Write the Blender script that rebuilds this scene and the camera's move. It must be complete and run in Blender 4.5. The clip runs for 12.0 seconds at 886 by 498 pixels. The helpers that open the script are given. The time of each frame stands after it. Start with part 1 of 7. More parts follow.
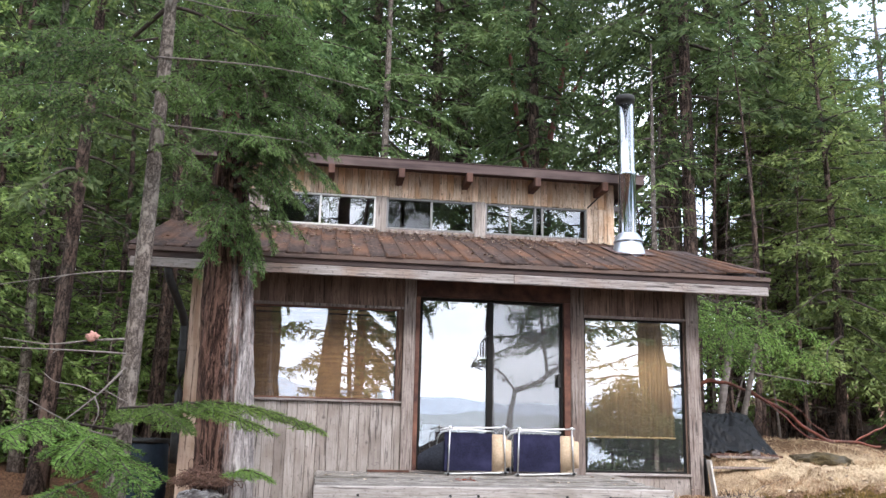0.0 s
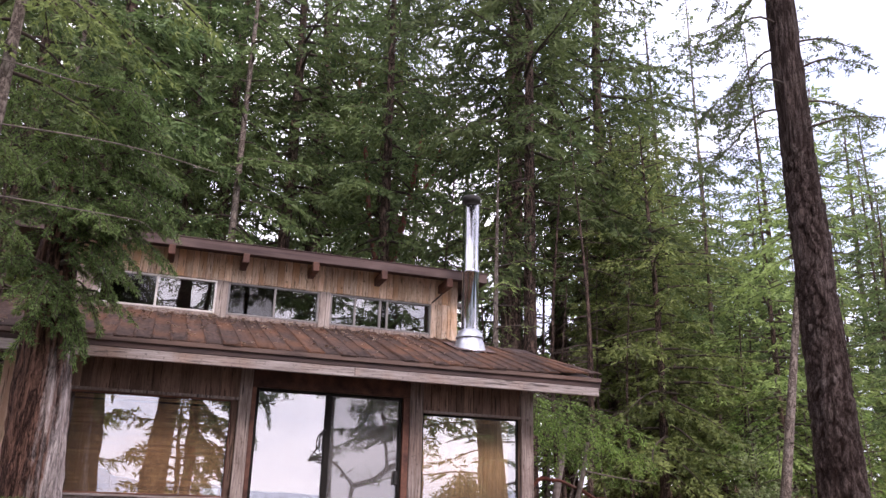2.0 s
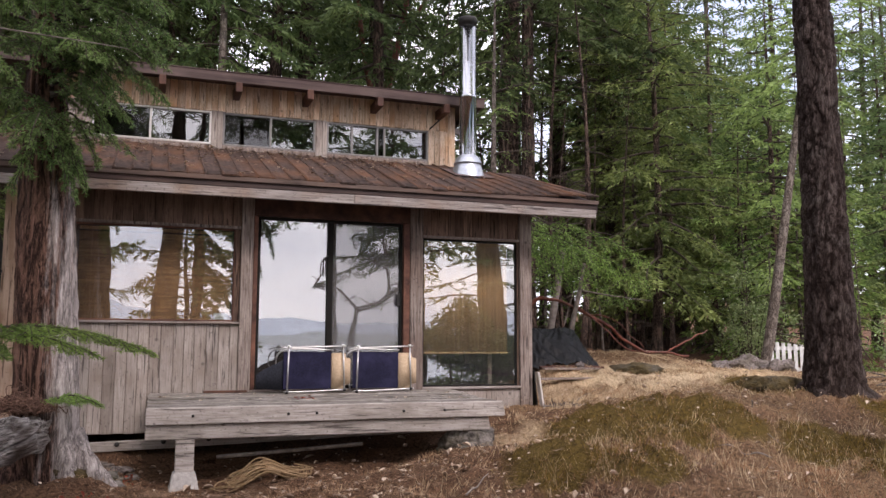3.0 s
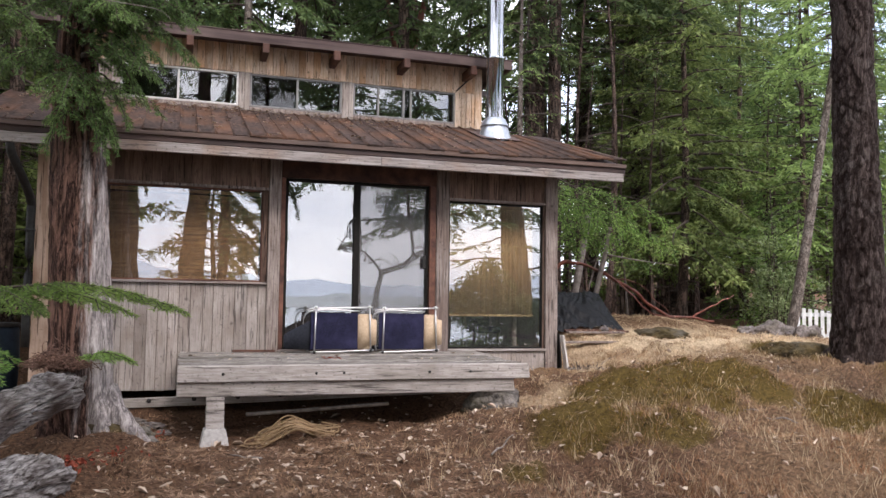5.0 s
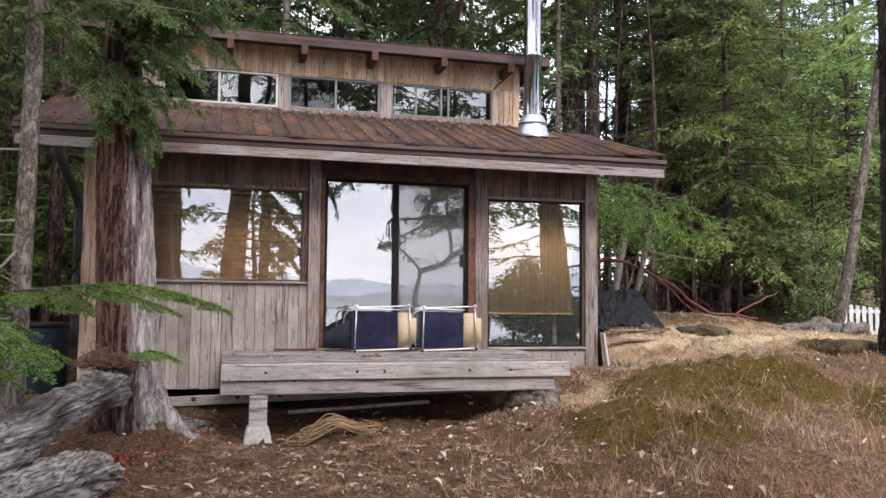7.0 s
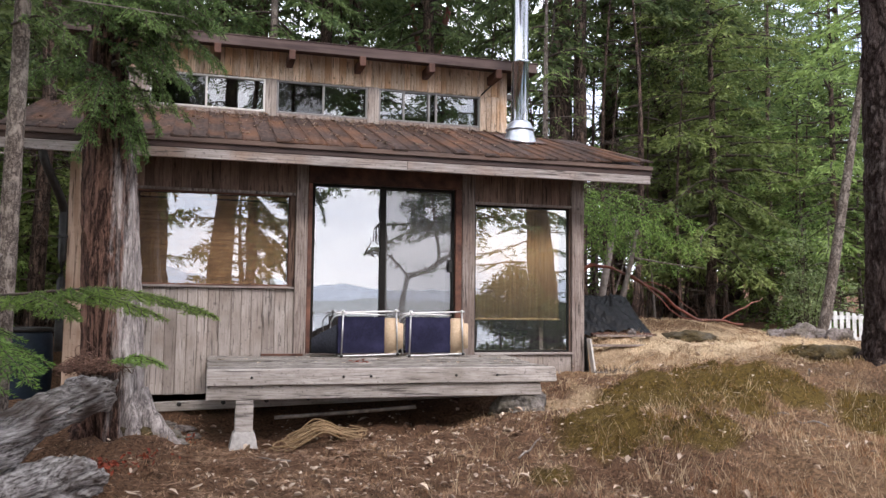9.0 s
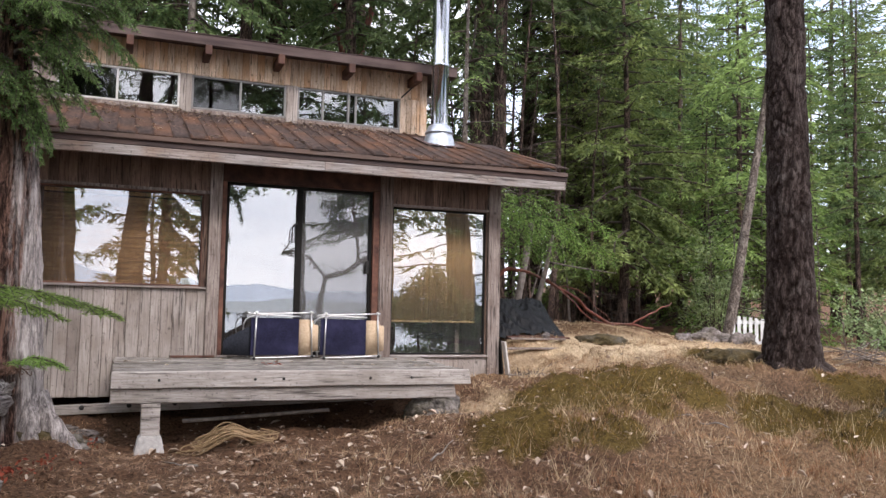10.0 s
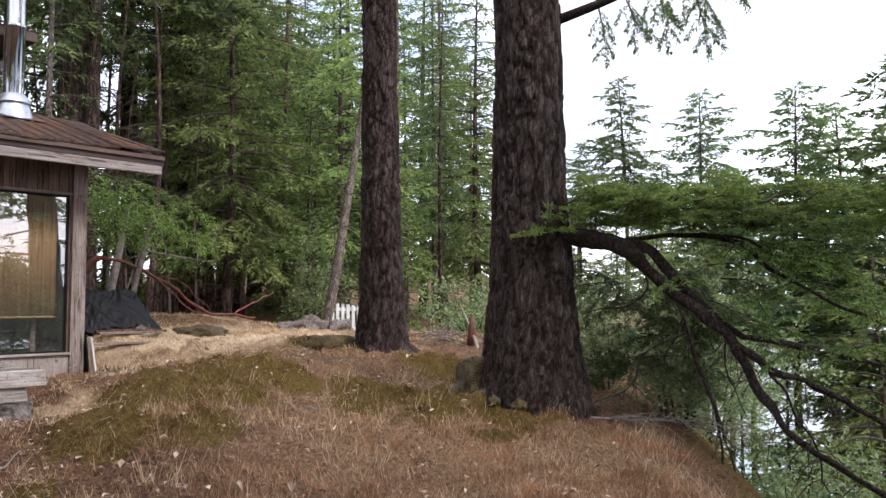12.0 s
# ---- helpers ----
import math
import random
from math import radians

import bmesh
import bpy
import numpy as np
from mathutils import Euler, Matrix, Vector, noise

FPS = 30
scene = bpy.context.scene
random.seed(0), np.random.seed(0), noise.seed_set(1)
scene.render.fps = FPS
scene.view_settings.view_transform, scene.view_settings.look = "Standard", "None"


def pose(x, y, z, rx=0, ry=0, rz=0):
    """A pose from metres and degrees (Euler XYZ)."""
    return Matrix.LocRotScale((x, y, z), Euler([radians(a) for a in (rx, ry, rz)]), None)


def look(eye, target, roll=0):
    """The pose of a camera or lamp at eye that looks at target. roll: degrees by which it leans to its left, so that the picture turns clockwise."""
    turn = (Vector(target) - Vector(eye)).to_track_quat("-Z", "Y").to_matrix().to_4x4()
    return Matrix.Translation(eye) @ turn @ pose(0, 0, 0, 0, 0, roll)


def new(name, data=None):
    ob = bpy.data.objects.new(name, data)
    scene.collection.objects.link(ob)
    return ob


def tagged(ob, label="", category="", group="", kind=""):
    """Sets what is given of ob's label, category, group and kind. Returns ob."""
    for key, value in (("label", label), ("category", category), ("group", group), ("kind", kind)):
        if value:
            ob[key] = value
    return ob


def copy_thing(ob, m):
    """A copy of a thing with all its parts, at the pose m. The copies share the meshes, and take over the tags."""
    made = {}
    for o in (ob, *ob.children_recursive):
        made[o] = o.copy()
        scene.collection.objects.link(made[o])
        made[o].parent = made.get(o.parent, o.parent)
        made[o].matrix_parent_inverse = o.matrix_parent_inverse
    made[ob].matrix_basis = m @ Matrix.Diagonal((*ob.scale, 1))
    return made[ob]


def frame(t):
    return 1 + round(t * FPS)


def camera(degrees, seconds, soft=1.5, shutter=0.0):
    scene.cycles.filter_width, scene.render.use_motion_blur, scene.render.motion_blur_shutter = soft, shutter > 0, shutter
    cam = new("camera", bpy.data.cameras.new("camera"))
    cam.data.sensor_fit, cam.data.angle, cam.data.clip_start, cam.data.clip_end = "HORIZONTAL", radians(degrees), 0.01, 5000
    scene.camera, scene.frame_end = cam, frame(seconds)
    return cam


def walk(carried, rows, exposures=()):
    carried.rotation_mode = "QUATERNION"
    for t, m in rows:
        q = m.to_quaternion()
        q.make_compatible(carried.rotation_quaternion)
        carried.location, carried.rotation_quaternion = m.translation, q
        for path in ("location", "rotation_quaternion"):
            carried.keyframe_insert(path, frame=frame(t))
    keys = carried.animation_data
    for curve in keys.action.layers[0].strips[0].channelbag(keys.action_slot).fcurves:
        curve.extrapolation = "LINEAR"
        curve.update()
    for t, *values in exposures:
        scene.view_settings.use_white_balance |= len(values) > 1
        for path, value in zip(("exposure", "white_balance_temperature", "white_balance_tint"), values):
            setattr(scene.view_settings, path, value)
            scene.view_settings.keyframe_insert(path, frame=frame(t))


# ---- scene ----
cam = camera(56.4, 12.0)
PATH = [
    (0, (-1.209, -9.925, 1.478), (-0.924, -7.988, 1.887), 1.4),
    (0.5, (-1.201, -9.947, 1.5), (-0.888, -8.07, 2.114), 1.4),
    (1, (-1.184, -9.946, 1.513), (-0.815, -8.12, 2.243), 1.8),
    (1.5, (-1.16, -9.953, 1.522), (-0.68, -8.169, 2.287), 1.8),
    (2, (-1.156, -9.941, 1.503), (-0.539, -8.146, 2.131), 1.5),
    (2.5, (-1.143, -9.928, 1.485), (-0.457, -8.09, 1.874), 0.8),
    (3, (-1.161, -9.937, 1.466), (-0.504, -8.062, 1.692), 0.2),
    (5, (-1.203, -9.939, 1.458), (-0.595, -8.038, 1.595), 0.8),
    (5.5, (-1.207, -9.939, 1.458), (-0.617, -8.033, 1.597), 0.5),
    (6, (-1.203, -9.94, 1.458), (-0.642, -8.025, 1.595), 0.5),
    (6.5, (-1.21, -9.952, 1.454), (-0.679, -8.028, 1.588), 0.5),
    (7, (-1.212, -9.943, 1.453), (-0.693, -8.016, 1.586), 0.5),
    (9, (-1.211, -9.954, 1.448), (-0.663, -8.036, 1.595), 0.6),
    (9.5, (-1.199, -9.956, 1.454), (-0.617, -8.048, 1.597), 1.0),
    (10, (-1.168, -9.968, 1.457), (-0.439, -8.112, 1.611), 1.1),
    (10.5, (-1.127, -9.976, 1.472), (-0.112, -8.26, 1.63), 0.6),
    (11, (-1.069, -9.96, 1.461), (0.156, -8.385, 1.612), 0.3),
    (11.5, (-1.019, -9.951, 1.46), (0.354, -8.505, 1.609), -0.0),
    (12, (-0.998, -9.945, 1.447), (0.486, -8.612, 1.584), -0.3),
]
EXPOSURES = [(0, 0.55, 6000, 13), (0.5, 0.26, 6100, 19), (1, 0.16, 6200, 22), (1.5, 0.10, 6300, 25), (2, 0.10, 6500, 31), (2.5, -0.20, 6900, 29), (3, -0.20, 6650, 22),
             (5, 0.07, 6350, 17), (7, 0.11, 6350, 17), (9.5, 0.12, 6350, 17), (10.5, 0.06, 6350, 17), (12, -0.05, 6350, 18)]
walk(cam, [(t, look(eye, target, roll)) for t, eye, target, roll in PATH], EXPOSURES)

# ---- light ----
SUN_EL, SUN_AZ = 42.0, 168.0      # degrees; azimuth clockwise from +y
world = bpy.data.worlds.new("overcast_sky")
scene.world = world
world.use_nodes = True
wn, wl = world.node_tree.nodes, world.node_tree.links
wn.clear()
w_out = wn.new("ShaderNodeOutputWorld")
w_bg = wn.new("ShaderNodeBackground")
w_sky = wn.new("ShaderNodeTexSky")
w_sky.sky_type = "NISHITA"
w_sky.sun_disc = False
w_sky.sun_elevation, w_sky.sun_rotation = radians(SUN_EL), radians(SUN_AZ)
w_sky.dust_density = 3.0
w_co = wn.new("ShaderNodeTexCoord")
w_map = wn.new("ShaderNodeMapping")
w_map.inputs["Scale"].default_value = (1.0, 1.0, 2.6)
w_noise = wn.new("ShaderNodeTexNoise")
w_noise.inputs["Scale"].default_value = 2.2
w_noise.inputs["Detail"].default_value = 7.0
w_noise.inputs["Roughness"].default_value = 0.55
w_ramp = wn.new("ShaderNodeValToRGB")
w_ramp.color_ramp.elements[0].position, w_ramp.color_ramp.elements[0].color = 0.34, (6.2, 7.3, 9.4, 1)
w_ramp.color_ramp.elements[1].position, w_ramp.color_ramp.elements[1].color = 0.62, (16.5, 16.8, 17.2, 1)
w_mix = wn.new("ShaderNodeMixRGB")
w_mix.inputs[0].default_value = 0.86
wl.new(w_co.outputs["Generated"], w_map.inputs[0])
wl.new(w_map.outputs[0], w_noise.inputs["Vector"])
wl.new(w_noise.outputs[0], w_ramp.inputs[0])
wl.new(w_sky.outputs[0], w_mix.inputs[1])
wl.new(w_ramp.outputs[0], w_mix.inputs[2])
wl.new(w_mix.outputs[0], w_bg.inputs[0])
wl.new(w_bg.outputs[0], w_out.inputs[0])
w_bg.inputs[1].default_value = 0.182

sun = new("sun", bpy.data.lights.new("sun", "SUN"))
sun.data.energy, sun.data.angle, sun.data.color = 2.7, radians(16), (1.0, 0.95, 0.88)
_a, _e = radians(SUN_AZ), radians(SUN_EL)
sun.matrix_world = look((math.sin(_a) * math.cos(_e) * 60, math.cos(_a) * math.cos(_e) * 60, math.sin(_e) * 60), (0, 0, 0))


# ---- materials ----
def node_mat(name):
    m = bpy.data.materials.new(name)
    m.use_nodes = True
    n, l = m.node_tree.nodes, m.node_tree.links
    return m, n, l, n["Principled BSDF"]


def surf(name, dark, light, scale=6.0, stretch=(1, 1, 1), rough=0.75, metal=0.0, bump=0.3, bump_scale=None, stain=None,
         stain_scale=1.1, stain_amount=0.6, spread=0.25, per_piece=False, depth=0.01, spec=0.3, gap=0.18, turn=0.0, knots=0.0, checks=0.0):
    """Grain between two colours, a second, larger layer of stains, variation from piece to piece and fine relief."""
    m, n, l, b = node_mat(name)
    geo, info = n.new("ShaderNodeNewGeometry"), n.new("ShaderNodeObjectInfo")
    shift = n.new("ShaderNodeVectorMath")
    shift.operation = "MULTIPLY_ADD"
    shift.inputs[1].default_value = (1, 1, 1)
    if per_piece:
        k = n.new("ShaderNodeMath")
        k.operation = "MULTIPLY"
        k.inputs[1].default_value = 37.0
        l.new(info.outputs["Random"], k.inputs[0])
        l.new(k.outputs[0], shift.inputs[2])
    else:
        shift.inputs[2].default_value = (0, 0, 0)
    l.new(geo.outputs["Position"], shift.inputs[0])
    mp = n.new("ShaderNodeMapping")
    if turn:
        mp.vector_type = "TEXTURE"
        mp.inputs["Rotation"].default_value = (0, 0, radians(turn))
    mp.inputs["Scale"].default_value = [1 / c for c in stretch] if turn else stretch
    l.new(shift.outputs[0], mp.inputs[0])
    grain = n.new("ShaderNodeTexNoise")
    grain.inputs["Scale"].default_value, grain.inputs["Detail"].default_value, grain.inputs["Roughness"].default_value = scale, 8, 0.65
    l.new(mp.outputs[0], grain.inputs["Vector"])
    ramp = n.new("ShaderNodeValToRGB")
    ramp.color_ramp.elements[0].position, ramp.color_ramp.elements[0].color = 0.5 - gap, (*dark, 1)
    ramp.color_ramp.elements[1].position, ramp.color_ramp.elements[1].color = 0.5 + gap, (*light, 1)
    l.new(grain.outputs[0], ramp.inputs[0])
    col = ramp.outputs[0]
    if stain:
        big = n.new("ShaderNodeTexNoise")
        big.inputs["Scale"].default_value, big.inputs["Detail"].default_value = stain_scale, 5
        l.new(shift.outputs[0], big.inputs["Vector"])
        sr = n.new("ShaderNodeValToRGB")
        sr.color_ramp.elements[0].position, sr.color_ramp.elements[1].position = 0.45, 0.66
        sr.color_ramp.elements[1].color = (stain_amount, stain_amount, stain_amount, 1)
        l.new(big.outputs[0], sr.inputs[0])
        mx = n.new("ShaderNodeMixRGB")
        mx.inputs[2].default_value = (*stain, 1)
        l.new(sr.outputs[0], mx.inputs[0])
        l.new(col, mx.inputs[1])
        col = mx.outputs[0]
    if knots:
        vo = n.new("ShaderNodeTexVoronoi")
        vo.inputs["Scale"].default_value = knots
        km = n.new("ShaderNodeMapping")
        km.inputs["Scale"].default_value = (1.0, 1.0, 1.0)
        l.new(shift.outputs[0], km.inputs[0])
        l.new(km.outputs[0], vo.inputs["Vector"])
        kr = n.new("ShaderNodeValToRGB")
        kr.color_ramp.elements[0].position, kr.color_ramp.elements[0].color = 0.035, (0.8, 0.8, 0.8, 1)
        kr.color_ramp.elements[1].position, kr.color_ramp.elements[1].color = 0.11, (0, 0, 0, 1)
        l.new(vo.outputs["Distance"], kr.inputs[0])
        kx = n.new("ShaderNodeMixRGB")
        kx.inputs[2].default_value = (*[c * 0.35 for c in dark], 1)
        l.new(kr.outputs[0], kx.inputs[0])
        l.new(col, kx.inputs[1])
        col = kx.outputs[0]
    if checks:
        # thin drying cracks along the grain, and specks of dirt
        for src, sc, lo, hi, tint, amount in ((mp.outputs[0], checks, 0.40, 0.34, 0.30, 0.85), (shift.outputs[0], 38.0, 0.60, 0.70, 0.45, 0.6)):
            cn, cr, cx = n.new("ShaderNodeTexNoise"), n.new("ShaderNodeMapRange"), n.new("ShaderNodeMixRGB")
            cn.inputs["Scale"].default_value, cn.inputs["Detail"].default_value, cn.inputs["Roughness"].default_value = sc, 3, 0.55
            l.new(src, cn.inputs["Vector"])
            cr.inputs[1].default_value, cr.inputs[2].default_value, cr.inputs[3].default_value, cr.inputs[4].default_value = lo, hi, 0.0, amount
            l.new(cn.outputs[0], cr.inputs[0])
            cx.inputs[2].default_value = (*[c * tint for c in dark], 1)
            l.new(cr.outputs[0], cx.inputs[0])
            l.new(col, cx.inputs[1])
            col = cx.outputs[0]
    hsv = n.new("ShaderNodeHueSaturation")
    rr = n.new("ShaderNodeMapRange")
    rr.inputs[3].default_value, rr.inputs[4].default_value = 1 - spread, 1 + spread
    l.new(info.outputs["Random"] if per_piece else geo.outputs["Random Per Island"], rr.inputs[0])
    l.new(rr.outputs[0], hsv.inputs["Value"])
    l.new(col, hsv.inputs["Color"])
    l.new(hsv.outputs[0], b.inputs["Base Color"])
    b.inputs["Roughness"].default_value, b.inputs["Metallic"].default_value = rough, metal
    b.inputs["Specular IOR Level"].default_value = spec
    if bump:
        fine = n.new("ShaderNodeTexNoise")
        fine.inputs["Scale"].default_value, fine.inputs["Detail"].default_value = bump_scale or scale * 2, 6
        l.new(mp.outputs[0], fine.inputs["Vector"])
        bp = n.new("ShaderNodeBump")
        bp.inputs["Strength"].default_value, bp.inputs["Distance"].default_value = bump, depth
        l.new(fine.outputs[0], bp.inputs["Height"])
        l.new(bp.outputs[0], b.inputs["Normal"])
    return m


def leafy(name, dark, light, trans=0.3, patch=0.9, rough=0.55, drift=True):
    """Needles and leaves: two greens in patches and from leaf to leaf, with light shining through."""
    m, n, l, b = node_mat(name)
    geo = n.new("ShaderNodeNewGeometry")
    big = n.new("ShaderNodeTexNoise")
    big.inputs["Scale"].default_value, big.inputs["Detail"].default_value = patch, 4
    l.new(geo.outputs["Position"], big.inputs["Vector"])
    add = n.new("ShaderNodeMath")
    add.operation = "MULTIPLY_ADD"
    add.inputs[1].default_value = 0.45
    l.new(geo.outputs["Random Per Island"], add.inputs[0])
    l.new(big.outputs[0], add.inputs[2])
    ramp = n.new("ShaderNodeValToRGB")
    ramp.color_ramp.elements[0].position, ramp.color_ramp.elements[0].color = 0.4, (*dark, 1)
    ramp.color_ramp.elements[1].position, ramp.color_ramp.elements[1].color = 0.98, (*light, 1)
    l.new(add.outputs[0], ramp.inputs[0])
    info, vary, span = n.new("ShaderNodeObjectInfo"), n.new("ShaderNodeHueSaturation"), n.new("ShaderNodeMapRange")
    span.inputs[3].default_value, span.inputs[4].default_value = (0.72, 1.3) if drift else (1.0, 1.0)
    l.new(info.outputs["Random"], span.inputs[0])
    l.new(span.outputs[0], vary.inputs["Value"])
    hue = n.new("ShaderNodeMapRange")
    hue.inputs[3].default_value, hue.inputs[4].default_value = (0.485, 0.512) if drift else (0.5, 0.5)
    l.new(info.outputs["Random"], hue.inputs[0])
    l.new(hue.outputs[0], vary.inputs["Hue"])
    l.new(ramp.outputs[0], vary.inputs["Color"])
    l.new(vary.outputs[0], b.inputs["Base Color"])
    b.inputs["Roughness"].default_value = rough
    b.inputs["Specular IOR Level"].default_value = 0.25
    tr = n.new("ShaderNodeBsdfTranslucent")
    l.new(vary.outputs[0], tr.inputs["Color"])
    mx = n.new("ShaderNodeMixShader")
    mx.inputs[0].default_value = trans
    l.new(b.outputs[0], mx.inputs[1])
    l.new(tr.outputs[0], mx.inputs[2])
    l.new(mx.outputs[0], n["Material Output"].inputs["Surface"])
    return m


def bark_mat(name, furrow, ridge, tint, scale=9.0, squash=0.2, bump=1.0, depth=0.03, strips=0.0, bare=None, cracks=None):
    """Bark: broken upright ridges between dark furrows, patches of lichen."""
    m, n, l, b = node_mat(name)
    geo = n.new("ShaderNodeNewGeometry")
    mp = n.new("ShaderNodeMapping")
    mp.inputs["Scale"].default_value = (1, 1, squash)
    l.new(geo.outputs["Position"], mp.inputs[0])

    def calc(op, x, y, z=None):
        k = n.new("ShaderNodeMath")
        k.operation = op
        for i, q in enumerate((x, y, z)):
            if q is not None:
                if isinstance(q, (int, float)):
                    k.inputs[i].default_value = q
                else:
                    l.new(q, k.inputs[i])
        return k.outputs[0]

    def cloud(sc, detail, rough, src, dist=0.0):
        k = n.new("ShaderNodeTexNoise")
        k.inputs["Scale"].default_value, k.inputs["Detail"].default_value = sc, detail
        k.inputs["Roughness"].default_value, k.inputs["Distortion"].default_value = rough, dist
        l.new(src, k.inputs["Vector"])
        return k.outputs[0]

    wide = calc("ABSOLUTE", calc("SUBTRACT", cloud(scale, 4, 0.6, mp.outputs[0], 0.6), 0.5), None)
    blocks = n.new("ShaderNodeMapping")
    blocks.inputs["Scale"].default_value = (1, 1, min(1.0, squash * 2.6))
    l.new(geo.outputs["Position"], blocks.inputs[0])
    thin = calc("ABSOLUTE", calc("SUBTRACT", cloud(scale * 2.6, 4, 0.65, blocks.outputs[0], 0.5), 0.5), None)
    fine = cloud(scale * 6, 8, 0.75, geo.outputs["Position"])
    h = calc("MULTIPLY_ADD", wide, 3.4, calc("MULTIPLY_ADD", thin, 2.2, calc("MULTIPLY", fine, 0.38)))
    ramp = n.new("ShaderNodeValToRGB")
    ramp.color_ramp.elements[0].position, ramp.color_ramp.elements[0].color = 0.30, (*furrow, 1)
    ramp.color_ramp.elements[1].position, ramp.color_ramp.elements[1].color = 0.82, (*ridge, 1)
    l.new(h, ramp.inputs[0])
    lr = n.new("ShaderNodeValToRGB")
    lr.color_ramp.elements[0].position, lr.color_ramp.elements[1].position = (0.49, 0.60) if strips else (0.50, 0.70)
    lr.color_ramp.elements[1].color = (1, 1, 1, 1) if strips else (0.6, 0.6, 0.6, 1)
    patch = cloud(strips or 2.4, 7, 0.7, mp.outputs[0] if strips else geo.outputs["Position"])
    if bare:
        sep = n.new("ShaderNodeSeparateXYZ")
        l.new(geo.outputs["Position"], sep.inputs[0])
        patch = calc("MULTIPLY_ADD", calc("SUBTRACT", sep.outputs[0], bare[0]), bare[1], patch)
    l.new(patch, lr.inputs[0])
    gate_ = n.new("ShaderNodeMixRGB")
    gate_.blend_type = "MULTIPLY"
    gate_.inputs[0].default_value = 1.0
    l.new(lr.outputs[0], gate_.inputs[1])
    l.new(h, gate_.inputs[2])
    mx = n.new("ShaderNodeMixRGB")
    mx.inputs[2].default_value = (*tint, 1)
    l.new(gate_.outputs[0], mx.inputs[0])
    l.new(ramp.outputs[0], mx.inputs[1])
    col = mx.outputs[0]
    # reddish furrow tone in the cracks, with crevice shade put into the colour
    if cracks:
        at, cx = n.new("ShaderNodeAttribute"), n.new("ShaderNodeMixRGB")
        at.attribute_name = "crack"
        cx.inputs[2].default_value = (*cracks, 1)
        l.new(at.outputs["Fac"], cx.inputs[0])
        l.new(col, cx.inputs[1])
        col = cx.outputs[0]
    l.new(col, b.inputs["Base Color"])
    b.inputs["Roughness"].default_value = 0.9
    b.inputs["Specular IOR Level"].default_value = 0.15
    bp = n.new("ShaderNodeBump")
    bp.inputs["Strength"].default_value, bp.inputs["Distance"].default_value = bump, depth
    l.new(h, bp.inputs["Height"])
    l.new(bp.outputs[0], b.inputs["Normal"])
    return m


def pane_mat(name, gloss, tint=(1, 1, 1), rough=0.0, mesh=0.0):
    m, n, l, b = node_mat(name)
    tr, gl, mx = n.new("ShaderNodeBsdfTransparent"), n.new("ShaderNodeBsdfGlossy"), n.new("ShaderNodeMixShader")
    tr.inputs[0].default_value = (*tint, 1)
    gl.inputs["Roughness"].default_value = rough
    geo, nz, bp = n.new("ShaderNodeNewGeometry"), n.new("ShaderNodeTexNoise"), n.new("ShaderNodeBump")
    nz.inputs["Scale"].default_value, nz.inputs["Detail"].default_value = 2.2, 1
    l.new(geo.outputs["Position"], nz.inputs["Vector"])
    l.new(nz.outputs[0], bp.inputs["Height"])
    bp.inputs["Strength"].default_value, bp.inputs["Distance"].default_value = 0.10, 0.012
    l.new(bp.outputs[0], gl.inputs["Normal"])
    mx.inputs[0].default_value = gloss
    l.new(tr.outputs[0], mx.inputs[1])
    l.new(gl.outputs[0], mx.inputs[2])
    last = mx.outputs[0]
    if mesh:
        df, m2 = n.new("ShaderNodeBsdfDiffuse"), n.new("ShaderNodeMixShader")
        df.inputs[0].default_value = (0.42, 0.41, 0.41, 1)
        m2.inputs[0].default_value = mesh
        l.new(last, m2.inputs[1])
        l.new(df.outputs[0], m2.inputs[2])
        last = m2.outputs[0]
    l.new(last, n["Material Output"].inputs["Surface"])
    n.remove(b)
    return m


UP = (1, 1, 0.06)      # grain that runs upright
ALONG = (0.06, 1, 1)   # grain that runs along x
BACK = (1, 0.06, 1)    # grain that runs along y
m_siding = surf("siding_weathered", (0.23, 0.19, 0.167), (0.50, 0.44, 0.395), 70, UP, 0.85, bump=0.5, stain=(0.20, 0.155, 0.125), stain_scale=1.5, stain_amount=0.75, spread=0.13, per_piece=True, depth=0.006, gap=0.24, knots=4.0, checks=42)
# darker, browner boards than siding_weathered
m_siding_brown = surf("siding_dark_brown", (0.10, 0.060, 0.045), (0.30, 0.195, 0.142), 60, UP, 0.8, bump=0.7, stain=(0.09, 0.052, 0.04), stain_scale=2.0, stain_amount=0.75, spread=0.22, per_piece=True, depth=0.006, gap=0.22, knots=4.5, checks=42)
m_upper = surf("siding_upper", (0.52, 0.33, 0.20), (0.90, 0.74, 0.58), 48, (1, 1, 0.10), 0.8, bump=0.6, stain=(0.55, 0.29, 0.13), stain_scale=1.7, stain_amount=0.7, spread=0.17, per_piece=True, depth=0.006, gap=0.20, knots=5.0, checks=36)
m_post = surf("post_wood", (0.15, 0.115, 0.098), (0.40, 0.335, 0.295), 50, UP, 0.85, bump=0.8, stain=(0.15, 0.10, 0.08), stain_scale=2.5, per_piece=True, depth=0.008, gap=0.15, knots=4.0, spread=0.12, checks=36)
m_cedar = surf("cedar_post", (0.36, 0.215, 0.135), (0.68, 0.51, 0.385), 14, UP, 0.8, bump=0.4, stain=(0.30, 0.17, 0.10), stain_scale=2.5, per_piece=True, depth=0.005, knots=3.0, spread=0.1, checks=30)
